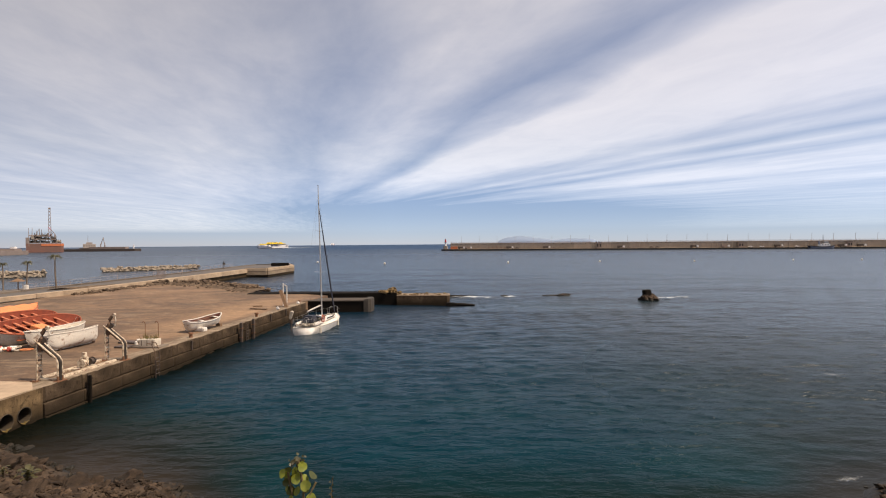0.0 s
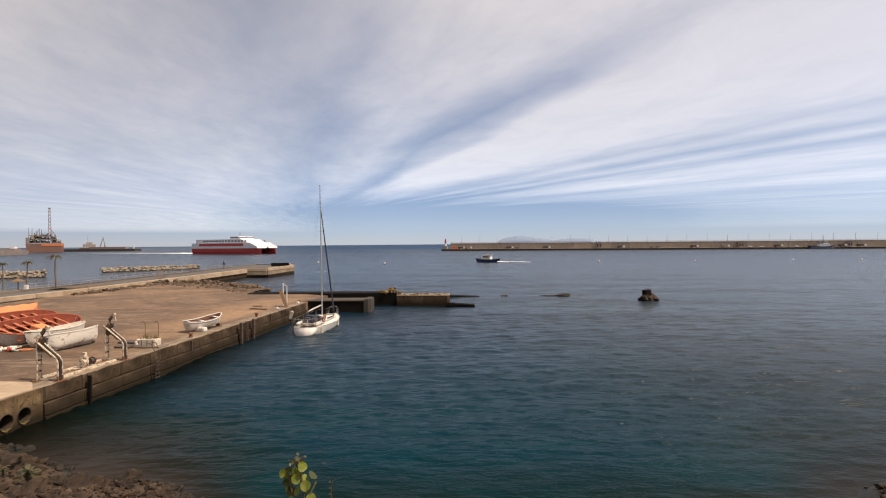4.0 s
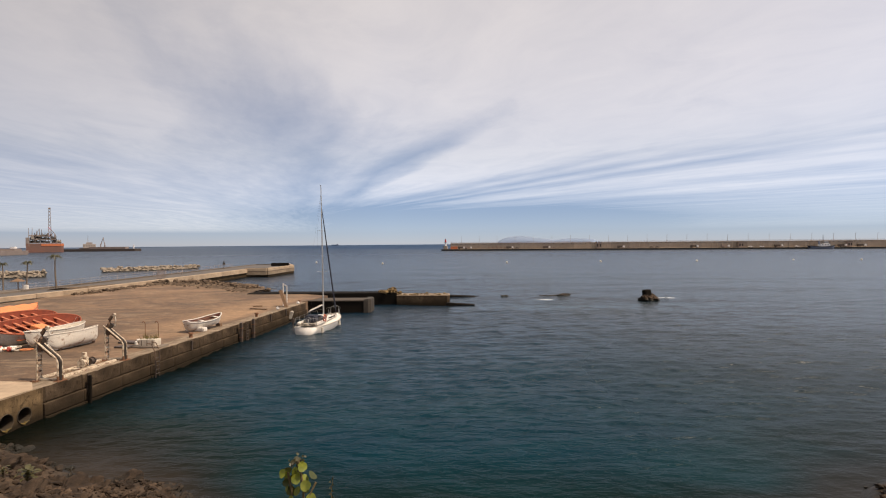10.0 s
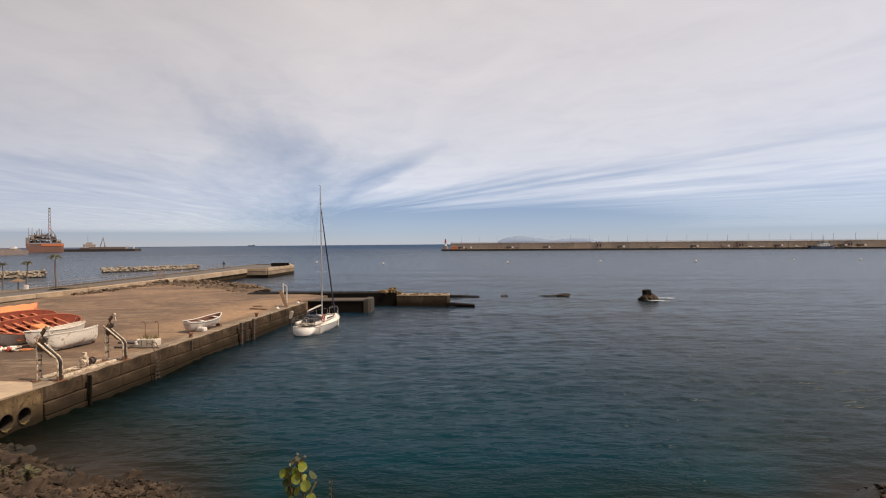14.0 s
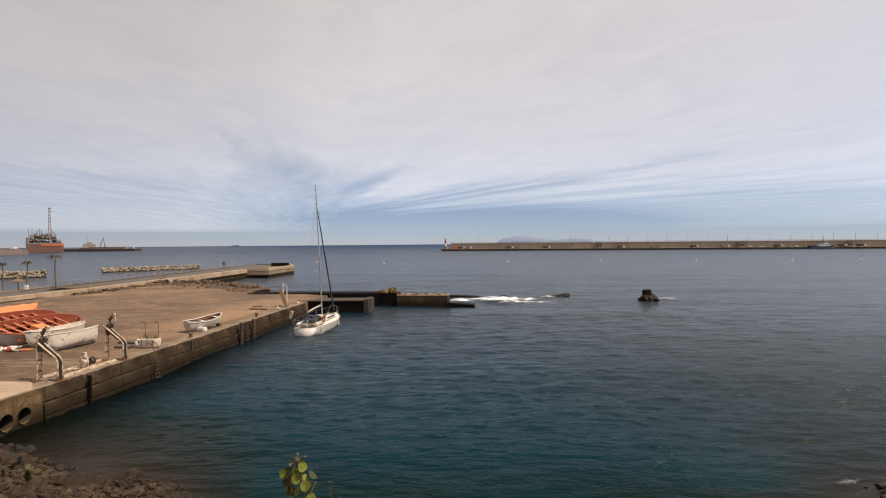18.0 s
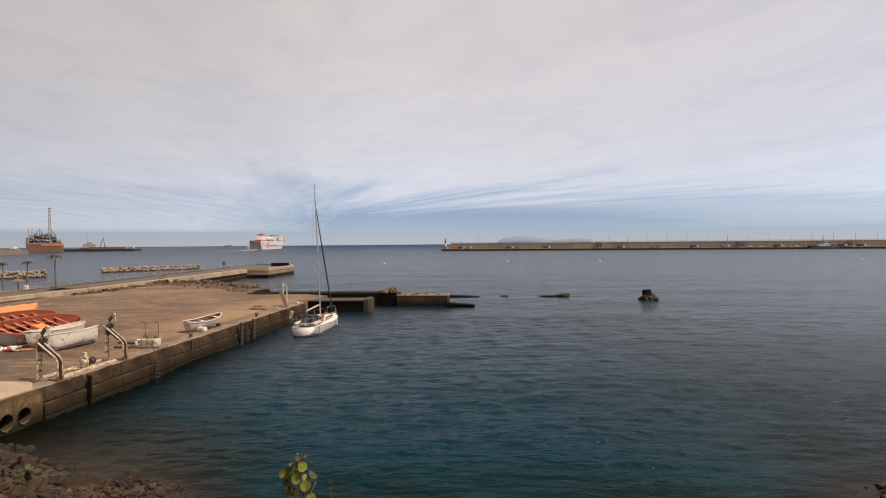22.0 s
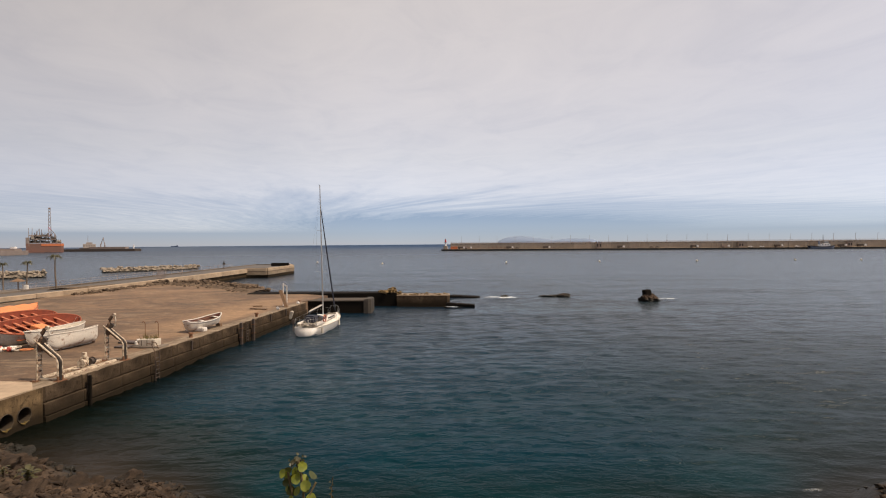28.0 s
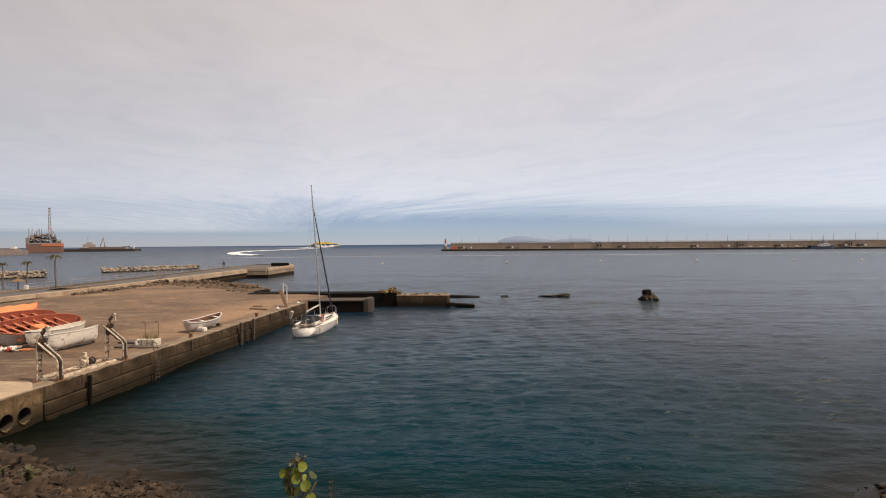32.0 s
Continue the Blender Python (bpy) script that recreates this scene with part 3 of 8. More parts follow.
# ---- the quay ----
QTOP = 1.65


def quay_x(y):
    return -20.25 + (y - 24) * 0.09


QDIR = -math.degrees(math.atan(0.09))
QUAY_END = 64.0
quay = thing("quay", "long low harbour quay with sandy brown concrete yard", "quay", kind="structure")
bm = bmesh.new()
prism(bm, [(quay_x(12) - 1.0, 12), (quay_x(QUAY_END) - 1.0, QUAY_END), (quay_x(72.5), 72.5), (-28, 80), (-44, 95), (-53.6, 98), (-55.4, 74), (-57, 40), (-57, 12)], -3.0, QTOP)
part("yard", bm, M_DECK, quay, "sandy brown stained concrete yard")


def worn_block(bm, w, n, h, chip, seed):
    """A cast block whose water-side edges are knocked and worn."""
    rows = []
    m = max(6, round(n / 0.16))
    for i in range(m + 1):
        y = -n / 2 + n * i / m
        a = noise.noise(Vector((seed, y * 1.3, 0.0))) + 0.7 * noise.noise(Vector((seed, y * 4.1, 5.0)))
        b = noise.noise(Vector((seed, y * 1.7, 9.0))) + 0.7 * noise.noise(Vector((seed, y * 5.0, 2.0)))
        ca, cb = 0.02 + chip * max(0.0, a), 0.015 + chip * 0.5 * max(0.0, b)
        e = 0.03 if i in (0, m) else 0.0
        x = w / 2 - e
        rows.append([bm.verts.new(p) for p in ((-w / 2, y, -h / 2), (x - cb, y, -h / 2), (x + 0.012 * b, y, -h / 2 + cb), (x + 0.012 * a, y, h / 2 - ca * 0.8 - e * 0.4), (x - ca * 0.9, y, h / 2 - e * 0.3), (-w / 2, y, h / 2))])
    skin(bm, rows, True)
    bm.faces.new(rows[0])
    bm.faces.new(rows[-1])


def blocks():
    rng = random.Random(4)
    y = 26.3
    while y < QUAY_END - 0.6:
        n = min(rng.choice((2.6, 3.0, 3.4)), QUAY_END - y)
        for z0, z1, out in ((0.90, QTOP + 0.03, 0.0), (0.24, 0.86, 0.13), (-1.8, 0.20, 0.20)):
            bm = bmesh.new()
            worn_block(bm, 1.1 + out, n - 0.014, z1 - z0, 0.11 if z1 > 1 else 0.05, y * 7 + z0)
            yc = y + n / 2
            m = pose(quay_x(yc) + (out - 1.1) / 2 + rng.uniform(-0.012, 0.012), yc, (z0 + z1) / 2 + rng.uniform(-0.008, 0.008), 0, 0, QDIR)
            part("block", bm, M_WALL, quay, at=m)
        y += n


blocks()


def culvert_wall():
    """The plain near end of the quay wall, cast round two round drain openings."""
    y0, y1, z0, z1 = 12.0, 26.28, -1.8, QTOP + 0.03
    holes = ((24.25, 0.58), (25.2, 0.62))
    r, half, n = 0.38, 0.46, 24
    bm = bmesh.new()

    def quad(ya, za, yb, zb):
        bm.faces.new([bm.verts.new((0, y, z)) for y, z in ((ya, za), (yb, za), (yb, zb), (ya, zb))])

    lo, hi = min(z for _, z in holes) - half, max(z for _, z in holes) + half
    edges = [y0, holes[0][0] - half, holes[0][0] + half, holes[1][0] - half, holes[1][0] + half, y1]
    quad(y0, z0, y1, lo)
    quad(y0, hi, y1, z1)
    for a, b in ((0, 1), (2, 3), (4, 5)):
        quad(edges[a], lo, edges[b], hi)
    for yc, zc in holes:
        quad(yc - half, lo, yc + half, zc - half) if zc - half > lo + 1e-6 else None
        quad(yc - half, zc + half, yc + half, hi) if zc + half < hi - 1e-6 else None
        ring, sq, back = [], [], []
        for i in range(n):
            a = 2 * math.pi * i / n
            c, d = math.cos(a), math.sin(a)
            k = half / max(abs(c), abs(d))
            ring.append(bm.verts.new((0, yc + r * c, zc + r * d)))
            sq.append(bm.verts.new((0, yc + k * c, zc + k * d)))
            back.append(bm.verts.new((-0.9, yc + r * c, zc + r * d)))
        skin(bm, [sq, ring, back], True)
    top = [bm.verts.new(v) for v in ((0, y0, z1), (0, y1, z1), (-1.1, y1, z1), (-1.1, y0, z1))]
    bm.faces.new(top)
    side = [bm.verts.new(v) for v in ((0, y1, z0), (0, y1, z1), (-1.1, y1, z1), (-1.1, y1, z0))]
    bm.faces.new(side)
    yc = 24.7
    part("culvert_wall", bm, M_WALLPLAIN, quay, "plain stained concrete wall end", at=pose(quay_x(yc), yc, 0, 0, 0, QDIR) @ pose(0, -yc, 0))


M_WALLPLAIN = wall_material("plain_wall", (0.080, 0.052, 0.027), (0.15, 0.10, 0.053), (0.25, 0.17, 0.095))
culvert_wall()

M_DIRTYWHITE = worn("dirty_white_hull", (0.62, 0.56, 0.47), (0.40, 0.31, 0.22), 1.8, 0.7, 0.6)
M_JETTYEND = worn("worn_jetty_end", (0.060, 0.048, 0.037), (0.014, 0.011, 0.009), 0.9, 0.8, 0.9)
M_JETTYTOP = worn("worn_jetty_top", (0.075, 0.054, 0.037), (0.035, 0.026, 0.018), 0.5, 0.8, 0.9)
# ---- jetties at the end of the quay ----
jetty = thing("jetty", "short dark concrete jetty with a rounded end", "jetty", kind="structure")
bm = bmesh.new()
prism(bm, [(-17.2, 66.6), (-10.1, 66.6), (-10.1, 70.0), (-17.2, 70.0)], -2.5, 1.46)
part("body", bm, M_WEED, jetty)
bm = bmesh.new()
prism(bm, [(-10.08, 66.5), (-9.5, 66.5), (-9.15, 66.8), (-9.05, 68.3), (-9.15, 69.7), (-9.5, 70.05), (-10.08, 70.05)], -2.5, 1.72)
bmesh.ops.bevel(bm, geom=[e for e in bm.edges if all(v.co.z > 1 for v in e.verts)], offset=0.12, segments=2, affect="EDGES")
part("end_post", bm, M_JETTYEND, jetty, "worn paler grey concrete end block")
bm = bmesh.new()
box(bm, (-13.65, 68.25, 1.53), (7.06, 3.5, 0.13), bevel=0.04)
part("slab", bm, M_JETTYTOP, jetty, "paler worn concrete top slab")
long_jetty = thing("long_jetty", "low dark weathered concrete mole reaching into the harbour", "jetty", kind="structure")
bm = bmesh.new()
prism(bm, [(-28, 75.2), (-6.6, 74.4), (-6.6, 77.2), (-28, 78.6)], -2.5, 1.75)
part("body", bm, M_WEED, long_jetty)
bm = bmesh.new()
prism(bm, [(-6.55, 74.0), (0.5, 73.4), (0.9, 73.8), (0.9, 76.8), (-6.55, 77.2)], -2.5, 1.45)
part("head", bm, M_WALL, long_jetty, "broken brown concrete head")

# ---- promenade pier behind the yard ----
pier = thing("promenade_pier", "wide pale concrete promenade pier with low parapets", "pier", kind="structure")
bm = bmesh.new()
prism(bm, [(-57.1, 38), (-54.3, 80), (-52.2, 139.5), (-46.7, 140.6), (-45.2, 160), (-53, 180), (-65, 183), (-65, 80), (-66, 38)], -2.5, 1.75)
part("deck", bm, M_WALLPLAIN, pier, "stained concrete body with a weedy waterline")
bm = bmesh.new()
prism(bm, [(-57.0, 38), (-54.2, 80), (-52.1, 139.6), (-46.8, 140.7), (-45.3, 160), (-53, 179.9), (-64.9, 182.9), (-64.9, 80), (-65.9, 38)], 1.754, 1.80)
part("paving", bm, M_ASPHALT, pier, "dark grey paving")


def parapet(points, width, z0, z1, material, owner, name, piece):
    """A low wall along points, laid in pieces."""
    for (xa, ya), (xb, yb) in zip(points, points[1:]):
        d = math.hypot(xb - xa, yb - ya)
        n = max(1, round(d / piece))
        for i in range(n):
            s = (i + 0.5) / n
            bm = bmesh.new()
            box(bm, (0, 0, 0), (width, d / n - 0.04, z1 - z0), bevel=0.04)
            part(name, bm, material, owner, at=pose(xa + (xb - xa) * s, ya + (yb - ya) * s, (z0 + z1) / 2, 0, 0, math.degrees(math.atan2(-(xb - xa), yb - ya))))


parapet([(-57.6, 38), (-56.0, 66.8), (-54.4, 80), (-52.4, 139.6)], 1.2, 1.3, 2.3, M_PALE, pier, "parapet", 5.0)
parapet([(-52.5, 139.9), (-46.9, 140.2), (-45.5, 159.8), (-53.2, 179.6)], 0.8, 1.75, 2.5, M_PALE, pier, "parapet", 4.0)
parapet([(-52.5, 139.95), (-46.95, 140.25), (-45.55, 159.85), (-53.2, 179.6)], 0.72, 1.62, 1.745, M_GREY, pier, "joint_course", 8.0)
parapet([(-52.5, 139.9), (-46.9, 140.2), (-45.5, 159.8), (-53.2, 179.6)], 0.8, 0.72, 1.615, M_PALE2, pier, "parapet", 6.0)
bm = bmesh.new()
box(bm, (-51.3, 166, 2.4), (5.4, 1.1, 1.2), rz=4, bevel=0.06)
part("raised_wall", bm, M_WEED, pier, "dark low wall on the pier head")
bm = bmesh.new()
box(bm, (-49.6, 151, 2.05), (5.2, 14, 0.5), rz=-4, bevel=0.05)
part("raised_floor", bm, M_ASPHALT, pier, "dark paving inside the parapet")
parapet([(-53.2, 179.9), (-64.8, 182.6), (-64.7, 77), (-65.6, 38)], 0.5, 1.6, 2.05, M_GREY, pier, "outer_parapet", 6.0)

# small grey beach beyond the promenade
bm = bmesh.new()
rows = []
for y, x0, x1 in ((40, -66, -96), (70, -65, -98), (95, -64.8, -100), (110, -64.8, -96), (122, -64.8, -84), (135, -64.8, -70)):
    rows.append([bm.verts.new((x0 + (x1 - x0) * f, y, 0.9 - 1.6 * f * f + 0.05 * noise.noise(Vector((x0 * f, y, 0))))) for f in (0, 0.2, 0.4, 0.6, 0.8, 1.0)])
skin(bm, rows)
solid("beach", bm, M_GREY, "narrow grey sand beach beside the promenade", "beach", kind="structure", smooth=True)

# ---- the great breakwater across the harbour mouth ----
BW_A, BW_B = Vector((-2.0, 606.0)), Vector((640.0, 499.0))
BW_LEN = (BW_B - BW_A).length
BW_ANG = math.degrees(math.atan2(BW_B.y - BW_A.y, BW_B.x - BW_A.x))
BW = pose(BW_A.x, BW_A.y, 0, 0, 0, BW_ANG)      # local x along it, local -y towards the harbour
breakwater = thing("breakwater", "long tan concrete breakwater with a high sea wall", "breakwater", BW, kind="structure")
bm = bmesh.new()
box(bm, (BW_LEN / 2, 9, -0.1), (BW_LEN, 18, 3.9), bevel=0.15)
part("base", bm, M_BLACK, breakwater, "black tarred quay base")
bm = bmesh.new()
box(bm, (BW_LEN / 2 + 2, 9.2, 1.6), (BW_LEN - 3, 17.0, 0.9))
part("roadway", bm, M_PALE, breakwater, "pale concrete roadway")
for i in range(32):
    bm = bmesh.new()
    n = (BW_LEN - 9) / 32
    box(bm, (0, 0, 0), (n - 0.12, 6, 6.2), bevel=0.12)
    part("wall_panel", bm, M_TAN, breakwater, at=pose(9 + n * (i + 0.5), 15, 5.1))
    bm = bmesh.new()
    box(bm, (0, 0, 0), (n - 0.1, 1.2, 0.5), bevel=0.06)
    part("coping", bm, M_PALE, breakwater, at=pose(9 + n * (i + 0.5), 12.5, 8.45))
    # drain slots under the coping, raised ribs, and the guard rail above
    bm = bmesh.new()
    for k in range(4):
        box(bm, (n * (k - 1.5) / 4, 0, 0), (0.9, 0.12, 0.55))
    part("drain_slot", bm, M_DARK, breakwater, at=pose(9 + n * (i + 0.5), 11.96, 7.55))
    bm = bmesh.new()
    for k in range(4):
        box(bm, (n * (k - 2) / 4, 0, 0), (0.45, 0.3, 5.4), bevel=0.05)
    part("rib", bm, M_TAN, breakwater, at=pose(9 + n * (i + 0.5), 11.9, 4.9))
    bm = bmesh.new()
    for k in range(7):
        rod(bm, (n * (k - 3) / 7, 0, 0), (n * (k - 3) / 7, 0, 1.2), 0.11, seg=5)
    for z in (0.65, 1.2):
        rod(bm, (-n / 2, 0, z), (n / 2, 0, z), 0.09, seg=5)
    part("guard_rail", bm, M_STEEL, breakwater, at=pose(9 + n * (i + 0.5), 13.0, 8.6))


# ---- boats: shared shapes ----
def half_beam(s, stern, power=0.72):
    """Half the beam (0 to 1) at s, from -1 at the stern to 1 at the bow; stern: how full the stern is (0: pointed)."""
    if s >= 0:
        return max(0.0, 1 - s ** 2.3) ** power
    return max(stern, 0.0) + (1 - stern) * max(0.0, 1 - (-s) ** 2.3) ** (power if stern < 0.05 else 1.0)


def boat_rows(L, B, depth, sheer, stern, inset=0.0, n=25, m=8, rake=0.06, power=0.72):
    """Rows of points across an open hull, from port gunwale over the keel to starboard; y is forward."""
    rows = []
    for i in range(n):
        s = math.sin(math.pi * (i / (n - 1) - 0.5)) if power < 0.7 else -1 + 2 * i / (n - 1)
        w = max(0.012, (B / 2) * half_beam(s, stern, power) - inset)
        top = depth + sheer * s * s * (1.0 if s > 0 else 0.7)
        keel = (inset * 0.8) + depth * 0.55 * max(0.0, (abs(s) - 0.72) / 0.28) ** 2 * (1.0 if (s > 0 or stern < 0.05) else 0.25)
        row = []
        for j in range(2 * m + 1):
            a = (j - m) / m
            up = abs(a) ** 2.4
            x = math.copysign(w * min(1.0, abs(a)) ** 0.55, a) if a else 0.0
            z = keel + (top - keel) * up
            y = s * (L / 2 - inset) * (1 - rake * (1 - up) * abs(s))
            row.append((x, y, z))
        rows.append(row)
    return rows


def rows_to(bm, rows):
    vs = [[bm.verts.new(p) for p in r] for r in rows]
    skin(bm, vs)
    return vs


def open_boat(label, L, B, depth, sheer, stern, m, hull_mat, inner_mat, rim_mat, thwarts, group="", name="lifeboat", category="boat", power=0.72):
    ob = thing(name, label, category, m, group)
    out = boat_rows(L, B, depth, sheer, stern, power=power)
    bm = bmesh.new()
    vs = rows_to(bm, out)
    if stern > 0.05:
        bm.faces.new(vs[0])
    part("hull", bm, hull_mat, ob, smooth=True)
    inn = boat_rows(L, B, depth, sheer, stern, 0.06, power=power)
    bm = bmesh.new()
    vs = rows_to(bm, inn)
    if stern > 0.05:
        bm.faces.new(vs[0])
    part("inside", bm, inner_mat, ob, smooth=True)
    for side, i in (("port", 0), ("starboard", -1)):
        bm = bmesh.new()
        a = [(r[i][0], r[i][1], r[i][2] + 0.02) for r in out]
        tube(bm, a, 0.05 if L > 6 else 0.04, 6)
        part("gunwale", bm, rim_mat, ob)
    bm = bmesh.new()
    tube(bm, [(0, r[8][1], r[8][2] - 0.03) for r in out], 0.045, 6)
    part("keel", bm, hull_mat, ob)
    for k in range(thwarts):
        s = -0.68 + 1.36 * k / max(1, thwarts - 1)
        w = (B / 2) * half_beam(s, stern, power) - 0.05
        bm = bmesh.new()
        box(bm, (0, s * L / 2, depth * 0.80 + sheer * s * s), (2 * w, 0.22, 0.05), bevel=0.015)
        part("thwart", bm, M_THWART if rim_mat is M_ORANGE else rim_mat, ob)
    for k in range(5):
        s = -0.56 + 0.28 * k
        w = (B / 2) * half_beam(s, stern, power) * 0.72
        bm = bmesh.new()
        box(bm, (0, s * L / 2, depth * 0.30), (2 * w, 0.07, 0.09))
        part("frame", bm, rim_mat, ob)
    return ob


HEEL = 20.0
# shabby orange, darkened in its colour for the shade inside the open hulls
M_SHADEDORANGE = worn("shabby_shaded_orange", (0.33, 0.066, 0.028), (0.13, 0.032, 0.018), 1.8, 0.8, 0.65)
boat1 = open_boat("large heeled lifeboat, white outside and orange inside, with thwarts", 7.3, 2.8, 1.14, 0.16, 0.0,
                  pose(-31.1, 40.0, 1.72, 0, HEEL, -6.5), M_WHITE, M_SHADEDORANGE, M_ORANGE, 7, "old lifeboats on the yard", power=0.5)
bm = bmesh.new()
box(bm, (0.1, 0.2, 0.86), (0.9, 1.0, 0.36), bevel=0.04)
part("engine_box", bm, M_ORTARP, boat1, "orange engine cover")
for s in (-1, 1):
    bm = bmesh.new()
    box(bm, (s * 0.95, 0, 0.74), (0.35, 5.2, 0.05), bevel=0.01)
    part("side_bench", bm, M_ORANGE, boat1)
open_boat("heeled orange lifeboat lying behind another", 7.3, 2.8, 1.14, 0.16, 0.0, pose(-35.1, 42.8, 1.72, 0, HEEL, -6.5), M_WHITE, M_SHADEDORANGE, M_ORANGE, 7, "old lifeboats on the yard", power=0.5)
covered = open_boat("white lifeboat under a faded orange canvas cover", 7.6, 2.8, 1.15, 0.3, 0.0, pose(-38.9, 46.0, 1.72, 0, 4, -6.5), M_WHITE, M_ORANGE, M_ORANGE, 0, "old lifeboats on the yard")
bm = bmesh.new()
cov = []
for i in range(17):
    s = -1 + i / 8
    w = 1.46 * half_beam(s, 0.0) + 0.03
    z0 = 1.10 + 0.3 * s * s
    ridge = 0.62 * (1 - 0.5 * s * s) + 0.05 * math.sin(i * 2.1)
    cov.append([(x * w, s * 3.84, z0 + ridge * (1 - abs(x) ** 1.4) - (0.18 if abs(x) == 1 else 0)) for x in (-1, -0.66, -0.33, 0, 0.33, 0.66, 1)])
rows_to(bm, cov)
part("canvas_cover", bm, M_ORTARP, covered, "faded orange canvas")
M_PEELING = worn("peeling_white_paint", (0.64, 0.58, 0.50), (0.22, 0.11, 0.055), 3.0, 0.85, 0.6, edge=0.05, cover=0.13)
open_boat("peeling white wooden lifeboat with rust streaks, beside another", 4.75, 1.8, 0.96, 0.20, 0.0, pose(-28.25, 38.45, 1.74, 0, -2, -12), M_PEELING, M_DIRTYWHITE, M_PEELING, 4, "old lifeboats on the yard")
open_boat("peeling white lifeboat chocked upright behind the davits", 4.25, 1.75, 0.90, 0.18, 0.0, pose(-25.9, 37.0, 1.76, 0, -13, -10), M_PEELING, M_DIRTYWHITE, M_PEELING, 4, "old lifeboats on the yard")
for y in (-1.4, 1.3):
    bm = bmesh.new()
    box(bm, (0, 0, 0.1), (0.7, 0.22, 0.2), bevel=0.02)
    solid("keel_block", bm, M_WOOD, "squared timber block under a lifeboat keel", "block", pose(-26.1 + 0.17 * y, 37.2 + y, QTOP, 0, 0, -10), "timber keel blocks")
M_REDBROWN = worn("red_brown_paint", (0.13, 0.040, 0.024), (0.05, 0.02, 0.014), 2.5, 0.7, 0.6)
rowboat = open_boat("small white rowing boat with red-brown inside", 3.8, 1.4, 0.58, 0.25, 0.5, pose(-20.1, 44.2, 1.90, 3, 5, -20), M_WHITE, M_REDBROWN, M_WHITE, 3, name="rowing_boat")
for s in (-1, 1):
    bm = bmesh.new()
    rod(bm, (s * 0.2, -1.5, 0.52), (s * 0.35, 1.2, 0.6), 0.025, seg=6)
    box(bm, (s * 0.19, -1.7, 0.515), (0.13, 0.5, 0.025))
    part("oar", bm, M_WOOD, rowboat, "brown wooden oar")
bm = bmesh.new()
box(bm, (0, 0, 0.17), (0.95, 0.5, 0.33), bevel=0.06)
solid("white_block", bm, M_WHITE, "white painted block propping a rowing boat", "block", pose(-19.9, 43.2, QTOP, 0, 0, -20))
bm = bmesh.new()
box(bm, (0, 0, 0.15), (0.5, 0.25, 0.3), bevel=0.02)
solid("keel_block", bm, M_WOOD, "small timber block under the rowing boat", "block", pose(-19.5, 45.7, QTOP, 0, 0, -20), "timber keel blocks")


# ---- davits and winch on the quay edge ----
M_WEB = worn("black_web", (0.014, 0.012, 0.010), (0.05, 0.028, 0.016), 4.0, 0.6, 0.8)
M_RUSTDARK = worn("dark_rust", (0.05, 0.032, 0.022), (0.20, 0.11, 0.06), 4.0, 0.8, 0.8)


